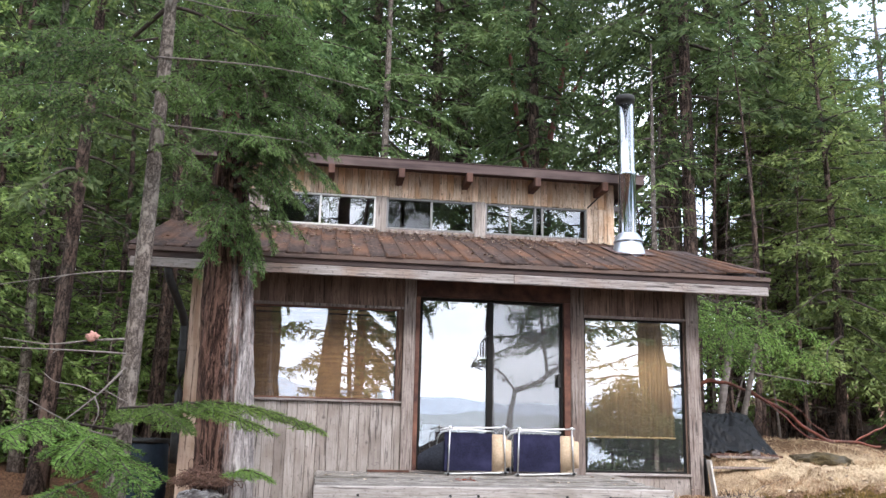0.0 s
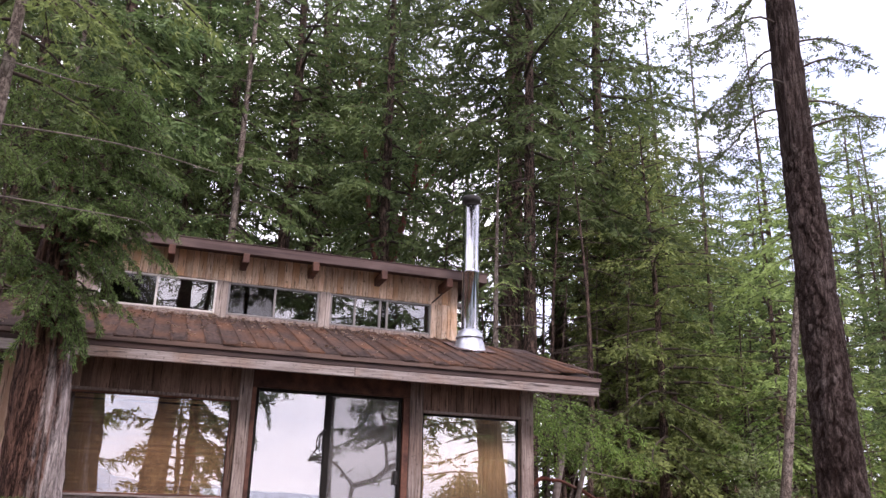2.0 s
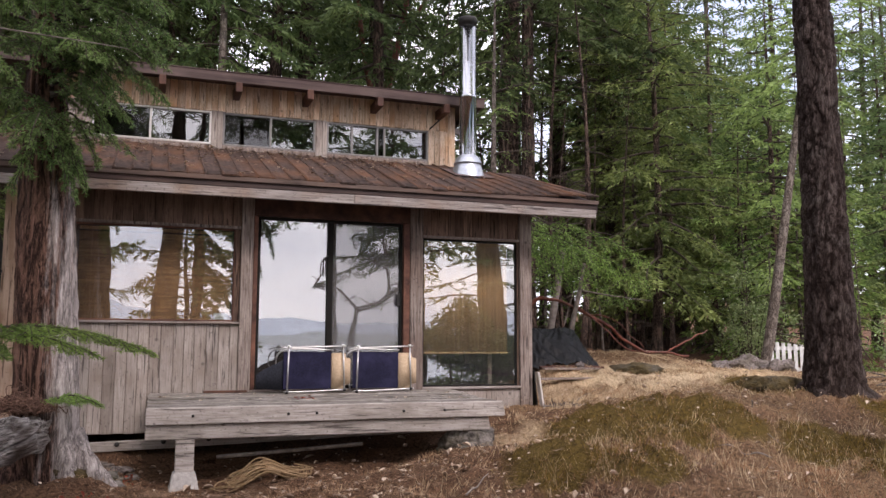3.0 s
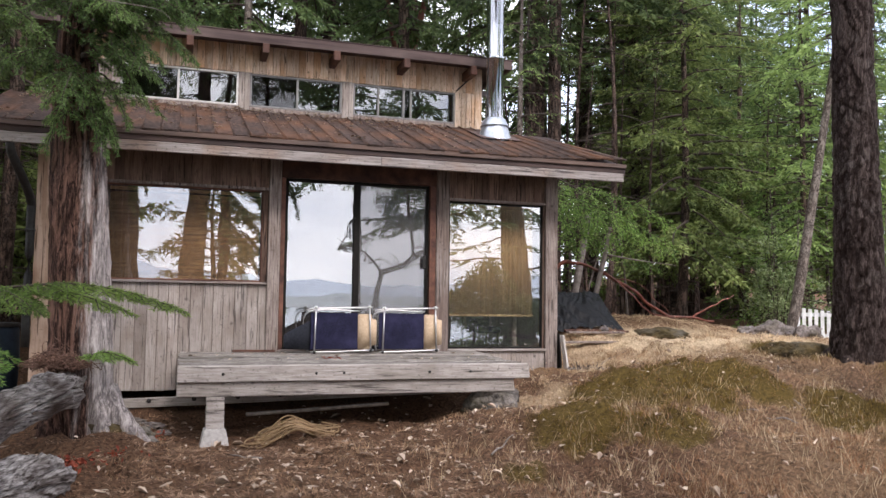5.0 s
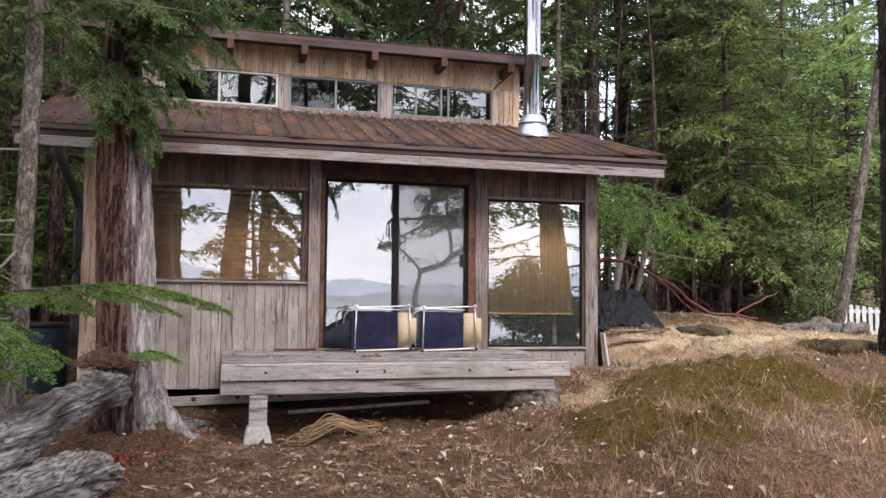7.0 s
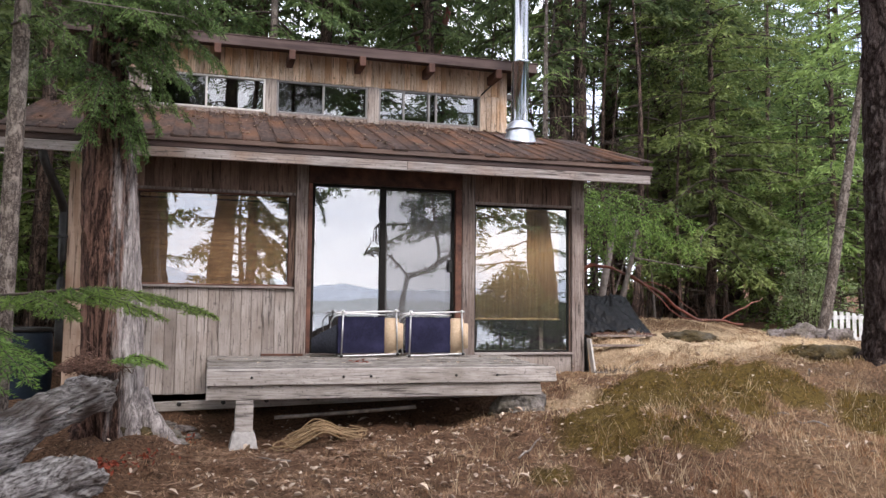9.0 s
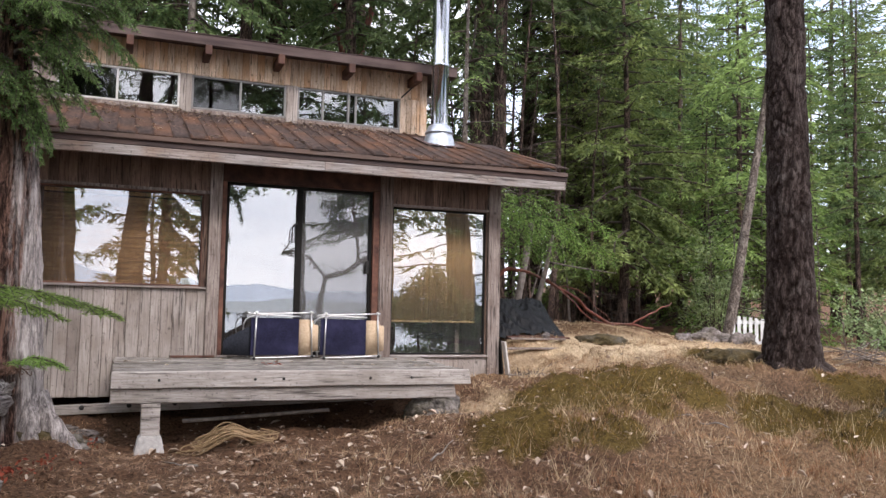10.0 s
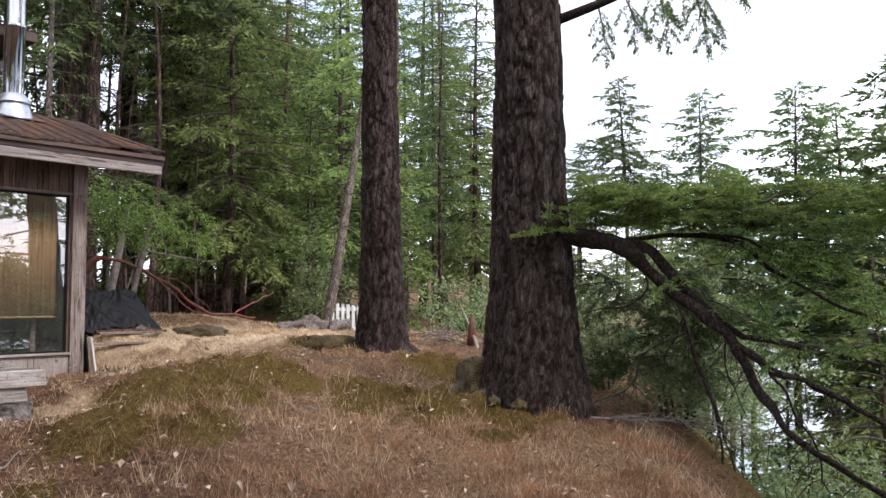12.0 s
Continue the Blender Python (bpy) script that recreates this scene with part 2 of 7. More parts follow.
m_trim = surf("red_brown_trim", (0.045, 0.020, 0.015), (0.19, 0.085, 0.055), 20, (0.3, 1, 0.3), 0.7, bump=0.3, stain=(0.04, 0.02, 0.016), per_piece=True)
m_fascia = surf("fascia_grey_wood", (0.16, 0.132, 0.118), (0.43, 0.385, 0.36), 50, ALONG, 0.85, bump=0.5, stain=(0.25, 0.15, 0.095), stain_scale=1.6, stain_amount=0.6, spread=0.1, per_piece=True, depth=0.006, knots=2.0, checks=36)
m_brown = surf("dark_brown_board", (0.045, 0.028, 0.026), (0.115, 0.078, 0.070), 14, ALONG, 0.75, bump=0.3, stain=(0.16, 0.115, 0.10), stain_scale=1.5, per_piece=True)
m_drip = surf("brown_drip_trim", (0.055, 0.034, 0.027), (0.19, 0.13, 0.105), 30, ALONG, 0.6, bump=0.3, stain=(0.14, 0.075, 0.05), stain_scale=1.8, per_piece=True)
# near-black brown: shade of the groove under the drip strip is in the colour
m_eave_shade = surf("eave_board_shaded", (0.018, 0.011, 0.010), (0.060, 0.038, 0.033), 14, ALONG, 0.6, bump=0.4, stain=(0.09, 0.055, 0.045), stain_scale=1.5, per_piece=True)
m_roof = surf("rusty_roof_sheet", (0.018, 0.013, 0.011), (0.105, 0.071, 0.059), 22, (1, 0.22, 1), 0.72, bump=0.6, stain=(0.17, 0.080, 0.042), stain_scale=1.3, stain_amount=0.55, spread=0.14, per_piece=True, depth=0.008, spec=0.1)
m_deck = surf("deck_grey_wood", (0.085, 0.072, 0.060), (0.45, 0.41, 0.37), 46, (0.10, 1, 1), 0.9, bump=1.0, stain=(0.13, 0.11, 0.085), stain_scale=3.4, stain_amount=0.7, spread=0.2, per_piece=True, depth=0.012, gap=0.15, knots=3.0, checks=30)
m_beam = surf("beam_grey_wood", (0.20, 0.17, 0.15), (0.54, 0.49, 0.45), 60, ALONG, 0.9, bump=0.7, stain=(0.21, 0.18, 0.15), stain_scale=3.2, stain_amount=0.6, spread=0.12, per_piece=True, depth=0.006, knots=3.4, gap=0.22, checks=34)
m_concrete = surf("concrete", (0.30, 0.28, 0.26), (0.52, 0.49, 0.46), 18, rough=0.95, bump=0.5, stain=(0.22, 0.19, 0.16), stain_scale=4)
m_alu = surf("anodised_frame", (0.008, 0.007, 0.006), (0.020, 0.018, 0.016), 30, rough=0.6, bump=0.05, spec=0.12)
m_alu_mid = surf("dull_aluminium", (0.16, 0.155, 0.15), (0.27, 0.26, 0.25), 30, rough=0.5, metal=0.5, bump=0.05)
m_alu_light = surf("mill_aluminium", (0.50, 0.48, 0.45), (0.66, 0.64, 0.60), 30, rough=0.4, metal=0.7, bump=0.05)
m_flue = surf("stainless_flue", (0.33, 0.34, 0.36), (0.52, 0.53, 0.55), 12, (1, 1, 0.1), 0.11, metal=1.0, bump=0.06, depth=0.003)
m_galv = surf("galvanised_flashing", (0.38, 0.41, 0.45), (0.56, 0.59, 0.63), 16, rough=0.38, metal=0.85, bump=0.1)
m_black = surf("black_metal", (0.012, 0.012, 0.012), (0.035, 0.033, 0.03), 18, rough=0.55, bump=0.1)
m_bamboo = surf("bamboo_blind", (0.40, 0.20, 0.07), (0.72, 0.43, 0.19), 40, (0.12, 1, 1), 0.7, bump=0.2, spread=0.22, stain=(0.33, 0.17, 0.06), stain_scale=2)
m_reed = surf("reed_blind", (0.56, 0.34, 0.15), (0.82, 0.57, 0.30), 30, UP, 0.7, bump=0.2, spread=0.18, stain=(0.62, 0.39, 0.18), stain_scale=2)
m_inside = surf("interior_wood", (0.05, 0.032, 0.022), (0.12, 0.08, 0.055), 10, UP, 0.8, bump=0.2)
m_navy = surf("navy_canvas", (0.006, 0.006, 0.019), (0.017, 0.016, 0.044), 60, rough=0.9, bump=0.3, stain=(0.030, 0.028, 0.070), stain_scale=5, depth=0.003)
m_blackcloth = surf("black_canvas", (0.010, 0.011, 0.016), (0.028, 0.030, 0.04), 50, rough=0.9, bump=0.3, depth=0.003)
m_tube = surf("aluminium_tube", (0.42, 0.41, 0.41), (0.60, 0.59, 0.58), 30, rough=0.35, metal=0.8, bump=0.05)
m_tan = surf("tan_canvas", (0.38, 0.27, 0.17), (0.56, 0.43, 0.30), 40, rough=0.85, bump=0.3, stain=(0.40, 0.29, 0.19), stain_scale=6, depth=0.003)
m_white = surf("white_paint", (0.66, 0.66, 0.64), (0.84, 0.84, 0.82), 20, UP, 0.6, bump=0.2, stain=(0.5, 0.5, 0.46), stain_scale=5)
m_tarp = surf("black_tarp", (0.006, 0.006, 0.007), (0.014, 0.015, 0.017), 5, rough=0.42, bump=0.6, depth=0.04, spec=0.16)
m_rope = surf("manila_rope", (0.17, 0.105, 0.055), (0.36, 0.245, 0.135), 60, rough=0.9, bump=0.6, depth=0.004)
m_rock = surf("lichened_rock", (0.040, 0.034, 0.029), (0.31, 0.275, 0.245), 11, rough=0.95, bump=1.0, bump_scale=26, stain=(0.085, 0.075, 0.035), stain_scale=4, spread=0.15, depth=0.03, gap=0.14)
m_moss_rock = surf("mossy_rock", (0.030, 0.022, 0.010), (0.16, 0.115, 0.045), 11, rough=0.97, bump=1.0, bump_scale=40, stain=(0.20, 0.18, 0.15), stain_scale=3, depth=0.04)
m_drift = surf("driftwood", (0.030, 0.021, 0.017), (0.46, 0.425, 0.40), 52, (0.09, 1.0, 0.9), 0.9, bump=1.0, bump_scale=60, stain=(0.060, 0.040, 0.031), stain_scale=2.2, stain_amount=0.92, depth=0.02, turn=70, gap=0.13)
m_boulder = surf("grey_boulder", (0.045, 0.036, 0.032), (0.34, 0.29, 0.265), 19, rough=0.95, bump=1.0, bump_scale=26, stain=(0.12, 0.10, 0.07), stain_scale=4, spread=0.15, depth=0.03, gap=0.16)
m_pink = surf("pink_cloth", (0.40, 0.19, 0.15), (0.60, 0.33, 0.27), 30, rough=0.8, bump=0.3)
m_red_leaf = leafy("red_leaves", (0.14, 0.028, 0.018), (0.40, 0.095, 0.05), 0.3, 6, 0.6, False)
m_red_straw = leafy("reddish_dry_grass", (0.080, 0.034, 0.017), (0.52, 0.275, 0.150), 0.25, 2.0, 0.7, False)
m_pale = surf("pale_board", (0.46, 0.42, 0.38), (0.70, 0.66, 0.61), 18, UP, 0.8, bump=0.3, stain=(0.4, 0.34, 0.28))
m_barrel = surf("dark_blue_barrel", (0.008, 0.014, 0.025), (0.02, 0.035, 0.055), 6, rough=0.6, bump=0.1)
m_bark = bark_mat("fir_bark", (0.018, 0.012, 0.010), (0.17, 0.115, 0.09), (0.17, 0.155, 0.135), 9, 0.26)
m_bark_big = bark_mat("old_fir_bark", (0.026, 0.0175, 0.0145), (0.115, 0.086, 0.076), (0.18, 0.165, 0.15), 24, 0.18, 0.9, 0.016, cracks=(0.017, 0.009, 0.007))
m_bark_cedar = bark_mat("shedding_cedar_bark", (0.026, 0.013, 0.010), (0.24, 0.135, 0.10), (0.70, 0.64, 0.61), 11, 0.08, 1.0, 0.035, 4.0, (-1.97, 0.75))
m_bark_limb = bark_mat("old_fir_limb_bark", (0.010, 0.007, 0.006), (0.075, 0.053, 0.046), (0.10, 0.095, 0.085), 26, 0.5, 0.9, 0.012)
m_bark_grey = bark_mat("grey_sapling_bark", (0.06, 0.045, 0.038), (0.27, 0.225, 0.19), (0.30, 0.28, 0.25), 14, 0.45, 0.6, 0.01)
m_arbutus = surf("arbutus_bark", (0.085, 0.026, 0.018), (0.25, 0.078, 0.050), 9, rough=0.55, bump=0.4, stain=(0.10, 0.066, 0.052), stain_scale=2.4)
m_twig = surf("twig_wood", (0.035, 0.025, 0.02), (0.10, 0.078, 0.064), 14, rough=0.9, bump=0.3)
m_dead = surf("dead_grey_twig", (0.11, 0.09, 0.078), (0.29, 0.25, 0.22), 14, rough=0.9, bump=0.3)
m_needle = leafy("fir_needles", (0.060, 0.100, 0.032), (0.32, 0.41, 0.13), 0.42)
# darker copy of fir_needles: the forest's shade is put into the colour
m_needle_shaded = leafy("shaded_fir_needles", (0.038, 0.070, 0.030), (0.195, 0.27, 0.098), 0.42)
# darker needle copy for cedar and slim fir, shade put into the colour
m_needle_left_shade = leafy("left_sprays_shaded", (0.034, 0.064, 0.024), (0.20, 0.285, 0.09), 0.42, 1.1)
m_needle_lush = leafy("lush_fir_needles", (0.050, 0.100, 0.024), (0.28, 0.42, 0.105), 0.5, 1.3)
m_broad = leafy("shrub_leaves", (0.10, 0.155, 0.065), (0.36, 0.44, 0.21), 0.4, 1.4, 0.4)
m_arb_leaf = leafy("arbutus_leaves", (0.035, 0.060, 0.022), (0.16, 0.17, 0.05), 0.3, 1.2, 0.35)
m_straw = leafy("dry_grass", (0.065, 0.031, 0.015), (0.60, 0.385, 0.228), 0.25, 1.8, 0.7, False)
m_litter = leafy("fallen_leaves", (0.13, 0.075, 0.045), (0.78, 0.63, 0.49), 0.1, 9, 0.7, False)
m_straw_pale = leafy("pale_dry_grass", (0.34, 0.22, 0.12), (0.90, 0.72, 0.48), 0.25, 1.6, 0.7, False)
m_moss = leafy("moss_tufts", (0.016, 0.011, 0.004), (0.29, 0.190, 0.048), 0.2, 5.0, 0.8, False)
m_duff = leafy("needle_duff", (0.030, 0.015, 0.009), (0.58, 0.38, 0.245), 0.05, 6, 0.8, False)
m_pane = pane_mat("window_pane", 0.285, (0.92, 0.94, 0.93), 0.0, 0.03)
m_pane_dim = pane_mat("screened_pane", 0.20, (0.6, 0.62, 0.62), 0.01, 0.20)
m_pane_up = pane_mat("clerestory_pane", 0.19, (0.8, 0.82, 0.82))
m_pane_screen = pane_mat("screened_clerestory_pane", 0.07, (0.5, 0.5, 0.5), 0.02)
# haze over the sea is mixed into both colours, paler on the far ridge
m_hill = surf("near_hills_haze", (0.36, 0.38, 0.38), (0.43, 0.44, 0.43), 0.004, rough=1.0, bump=0, spec=0.0)
m_hill_far = surf("far_hills_haze", (0.50, 0.54, 0.60), (0.57, 0.61, 0.66), 0.004, rough=1.0, bump=0, spec=0.0)


def ground_mat():
    m, n, l, b = node_mat("forest_ground")
    geo, at = n.new("ShaderNodeNewGeometry"), n.new("ShaderNodeAttribute")
    at.attribute_name = "cover"
    sep = n.new("ShaderNodeSeparateColor")
    l.new(at.outputs["Color"], sep.inputs[0])
    fine = n.new("ShaderNodeTexNoise")
    fine.inputs["Scale"].default_value, fine.inputs["Detail"].default_value, fine.inputs["Roughness"].default_value = 30, 9, 0.75
    l.new(geo.outputs["Position"], fine.inputs["Vector"])
    mid = n.new("ShaderNodeTexNoise")
    mid.inputs["Scale"].default_value, mid.inputs["Detail"].default_value = 2.6, 7
    l.new(geo.outputs["Position"], mid.inputs["Vector"])

    def ramp(src, c0, c1, p0=0.3, p1=0.7):
        r = n.new("ShaderNodeValToRGB")
        r.color_ramp.elements[0].position, r.color_ramp.elements[0].color = p0, (*c0, 1)
        r.color_ramp.elements[1].position, r.color_ramp.elements[1].color = p1, (*c1, 1)
        l.new(src, r.inputs[0])
        return r.outputs[0]

    def blend(f, a, c):
        x = n.new("ShaderNodeMixRGB")
        l.new(f, x.inputs[0])
        l.new(a, x.inputs[1])
        l.new(c, x.inputs[2])
        return x.outputs[0]

    def cut(channel, amount=0.55):
        a = n.new("ShaderNodeMath")
        a.operation = "MULTIPLY_ADD"
        a.inputs[1].default_value = amount
        l.new(mid.outputs[0], a.inputs[0])
        l.new(channel, a.inputs[2])
        return ramp(a.outputs[0], (0, 0, 0), (1, 1, 1), 0.55, 0.80)

    soil = ramp(fine.outputs[0], (0.020, 0.011, 0.007), (0.24, 0.135, 0.080), 0.36, 0.68)
    straw = ramp(fine.outputs[0], (0.045, 0.024, 0.013), (0.34, 0.215, 0.125), 0.36, 0.66)
    moss = ramp(fine.outputs[0], (0.012, 0.009, 0.0035), (0.18, 0.120, 0.035))
    pale = ramp(fine.outputs[0], (0.30, 0.20, 0.11), (0.80, 0.63, 0.42), 0.34, 0.62)
    c = blend(cut(sep.outputs[1]), soil, straw)
    c = blend(cut(sep.outputs[2]), c, pale)
    c = blend(cut(sep.outputs[0]), c, moss)
    l.new(c, b.inputs["Base Color"])
    b.inputs["Roughness"].default_value = 0.97
    b.inputs["Specular IOR Level"].default_value = 0.1
    bp = n.new("ShaderNodeBump")
    bp.inputs["Strength"].default_value, bp.inputs["Distance"].default_value = 0.9, 0.03
    l.new(fine.outputs[0], bp.inputs["Height"])
    l.new(bp.outputs[0], b.inputs["Normal"])
    return m


def water_mat():
    m, n, l, b = node_mat("sea_water")
    b.inputs["Base Color"].default_value = (0.10, 0.16, 0.19, 1)
    b.inputs["Roughness"].default_value = 0.12
    geo, nz, bp = n.new("ShaderNodeNewGeometry"), n.new("ShaderNodeTexNoise"), n.new("ShaderNodeBump")
    nz.inputs["Scale"].default_value, nz.inputs["Detail"].default_value = 0.6, 5
    l.new(geo.outputs["Position"], nz.inputs["Vector"])
    l.new(nz.outputs[0], bp.inputs["Height"])
    bp.inputs["Strength"].default_value, bp.inputs["Distance"].default_value = 0.35, 0.3
    l.new(bp.outputs[0], b.inputs["Normal"])
    return m


m_ground, m_water = ground_mat(), water_mat()


# ---- building blocks ----
def world_of(ob):
    m = ob.matrix_basis.copy()
    return world_of(ob.parent) @ ob.matrix_parent_inverse @ m if ob.parent else m


def thing(name, at, label, category, group="", kind=""):
    ob = new(name)
    ob.location = at
    return tagged(ob, label, category, group, kind)


def put(name, me, material, parent=None, label="", smooth=False):
    """A mesh in world coordinates as one object, under a thing or a part if one is given."""
    ob = new(name, me)
    if not me.materials:
        me.materials.append(material)
    if smooth:
        me.polygons.foreach_set("use_smooth", np.ones(len(me.polygons), dtype=bool))
    if parent:
        ob.parent = parent
        ob.matrix_parent_inverse = world_of(parent).inverted()
    return tagged(ob, label)


def fast(name, verts, faces):
    """A mesh from arrays; all faces with the same number of corners."""
    verts, faces = np.asarray(verts, dtype=np.float32).reshape(-1, 3), np.asarray(faces, dtype=np.int32)
    me = bpy.data.meshes.new(name)
    me.vertices.add(len(verts))
    me.vertices.foreach_set("co", verts.ravel())
    me.loops.add(faces.size)
    me.loops.foreach_set("vertex_index", faces.ravel())
    me.polygons.add(len(faces))
    me.polygons.foreach_set("loop_start", np.arange(len(faces), dtype=np.int32) * faces.shape[1])
    me.update(calc_edges=True)
    return me


def add_box(bm, lo, hi, bevel=0.004, turn=None):
    """A bevelled box in bm. turn: a matrix about the box's middle."""
    lo, hi = Vector(lo), Vector(hi)
    mid, size = (lo + hi) / 2, hi - lo
    m = Matrix.Translation(mid) @ (turn or Matrix()) @ Matrix.Diagonal((*size, 1))
    got = bmesh.ops.create_cube(bm, size=1.0, matrix=m)["verts"]
    if bevel:
        edges = list({e for v in got for e in v.link_edges})
        bmesh.ops.bevel(bm, geom=edges, offset=min(bevel, min(size) * 0.3), segments=1, affect="EDGES")


def finish(bm, name):
    me = bpy.data.meshes.new(name)
    bm.to_mesh(me)
    bm.free()
    return me


def box(name, lo, hi, material, parent=None, label="", bevel=0.004, turn=None):
    bm = bmesh.new()
    add_box(bm, lo, hi, bevel, turn)
    return put(name, finish(bm, name), material, parent, label)


def tube(points, radii, sides=8, cap=True):
    """Rings of quads round a line of points, closed by small end rings."""
    p, r = np.asarray(points, float), np.asarray(radii, float) * np.ones(len(points))
    if cap:
        p = np.vstack([p[:1], p, p[-1:]])
        r = np.concatenate([[1e-4], r, [1e-4]])
    d = np.gradient(p, axis=0)
    if cap:
        d[0], d[1], d[-1], d[-2] = p[2] - p[1], p[2] - p[1], p[-2] - p[-3], p[-2] - p[-3]
    d /= np.linalg.norm(d, axis=1, keepdims=True) + 1e-9
    ref = np.array([0, 0, 1.0]) if abs(d[len(d) // 2][2]) < 0.8 else np.array([1.0, 0, 0])
    a = np.cross(d, ref)
    a /= np.linalg.norm(a, axis=1, keepdims=True) + 1e-9
    b = np.cross(d, a)
    w = np.arange(sides) * 2 * math.pi / sides
    v = p[:, None] + r[:, None, None] * (a[:, None] * np.cos(w)[None, :, None] + b[:, None] * np.sin(w)[None, :, None])
    i, j = np.meshgrid(np.arange(len(p) - 1), np.arange(sides), indexing="ij")
    k = (j + 1) % sides
    f = np.stack([i * sides + j, (i + 1) * sides + j, (i + 1) * sides + k, i * sides + k], -1).reshape(-1, 4)
    return v.reshape(-1, 3), f


def join(pieces):
    vs, fs, n = [], [], 0
    for v, f in pieces:
        vs.append(np.asarray(v))
        fs.append(np.asarray(f) + n)
        n += len(v)
    return np.concatenate(vs), np.concatenate(fs)


def smooth_line(points, n):
    """n points on a smooth curve through the given ones."""
    p = np.asarray(points, float)
    q = np.vstack([2 * p[0] - p[1], p, 2 * p[-1] - p[-2]])
    out = []
    for s in np.linspace(0, len(p) - 1 - 1e-6, n):
        i, t = int(s), s - int(s)
        a, b, c, d = q[i:i + 4]
        out.append(0.5 * (2 * b + (c - a) * t + (2 * a - 5 * b + 4 * c - d) * t * t + (3 * b - a - 3 * c + d) * t ** 3))
    return np.array(out)


def rough_up(verts, size, amount, seed=0.0, squash=(1, 1, 1)):
    """Pushes points to and fro by smooth noise of that size."""
    out = []
    for v in verts:
        q = Vector((v[0] * squash[0] + seed, v[1] * squash[1] + seed * 2, v[2] * squash[2])) / size
        out.append(Vector(v) + noise.noise_vector(q) * amount)
    return np.array([tuple(o) for o in out])


def stone(name, at, size, seed, material, label, category="rock", flat=1.0, group=""):
    bm = bmesh.new()
    bmesh.ops.create_icosphere(bm, subdivisions=4, radius=1.0)
    for v in bm.verts:
        d = v.co.normalized()
        k = 1 + 0.5 * noise.noise(d * 1.5 + Vector((seed, seed, 0))) + 0.30 * (0.3 - abs(noise.noise(d * 3.2 + Vector((seed * 3, 0, 0))))) + 0.12 * (0.3 - abs(noise.noise(d * 8 + Vector((0, seed, 0))))) + 0.09 * noise.noise(d * 14 + Vector((seed, 0, 0))) + 0.05 * noise.noise(d * 27)
        v.co = Vector((d.x * size[0] * k, d.y * size[1] * k, max(d.z, -0.4) * size[2] * k * flat)) + Vector(at)
    return tagged(put(name, finish(bm, name), material, None, "", True), label, category, group)


# ---- ground, water, distance ----
SPOTS = np.array([
    (-1.2, -9.9, -0.15), (-0.8, -1.7, 0.05), (-2.0, -1.9, 0.30), (-3.2, -3.6, 0.02), (-2.4, -4.6, 0.0), (0.8, -1.4, 0.14),
    (2.2, -1.3, 0.36), (3.6, -0.2, 0.62), (5.9, 1.2, 1.02), (5.0, 1.9, 1.12), (10.2, 2.6, 0.88), (8.9, 2.2, 0.98),
    (4.7, -0.8, 0.74), (7.5, -1.1, 0.74), (6.6, -4.3, 0.10), (3.4, -4.0, 0.30), (3.5, -5.6, 0.0), (5.3, -6.9, -0.05),
    (1.0, -4.2, 0.0), (0.0, 3.0, 0.30), (-4.0, 1.0, 0.35), (-6.0, 4.0, 0.6), (6.5, 6.0, 1.4), (6.4, 3.2, 1.30), (7.6, 3.6, 1.22), (12.0, 9.0, 1.2), (0.0, 12.0, 1.2),
    (-10.0, 12.0, 1.0), (15.0, 25.0, 2.5), (-20.0, 30.0, 3.0), (0.0, 60.0, 7.0), (-60.0, 20.0, 4.0), (60.0, 60.0, 6.0), (-3.0, -7.0, -0.1),
])
MOUNDS = [(5.6, -4.9, 0.7, 0.08), (5.0, -3.9, 0.6, 0.07), (3.9, -5.3, 0.5, 0.06), (6.0, -5.4, 0.5, 0.06), (5.9, -3.0, 0.5, 0.08), (3.9, -1.85, 0.7, 0.12), (3.5, -2.9, 0.75, 0.12), (5.4, -2.0, 0.8, 0.06), (2.45, -2.95, 0.5, 0.17), (2.85, -3.75, 0.4, 0.08), (7.0, -0.35, 0.6, 0.12), (6.0, -3.95, 0.55, 0.36),
          (4.6, -4.6, 0.6, 0.10), (4.7, -2.3, 0.5, 0.12), (3.9, -2.1, 0.8, 0.04), (3.1, -3.3, 0.6, 0.05), (4.9, -1.4, 0.6, 0.06), (4.3, -3.4, 0.6, 0.04)]
# where moss grows: x, y, radius
MOSS = [(2.45, -3.0, 0.55), (2.85, -3.7, 0.40), (3.25, -1.75, 0.50), (3.8, -1.85, 0.55), (4.4, -1.95, 0.45), (3.3, -2.45, 0.45), (3.9, -2.6, 0.45), (4.7, -2.5, 0.40), (5.5, -3.1, 0.55), (6.0, -3.5, 0.55),
        (6.0, -4.7, 0.50), (5.45, -4.1, 0.45), (4.9, -4.3, 0.28), (5.2, -5.0, 0.25), (4.9, -3.5, 0.35), (6.9, -0.4, 0.55), (1.55, -3.6, 0.20), (7.4, -2.4, 0.6)]
EDGE_X = [-200, -60, -8, 0, 3, 5.3, 7.6, 11, 18, 40, 200]
EDGE_Y = [-50, -24, -14.5, -11.8, -9.0, -6.7, -5.1, -3.0, 2.0, 22, 150]
SEA = -15.0


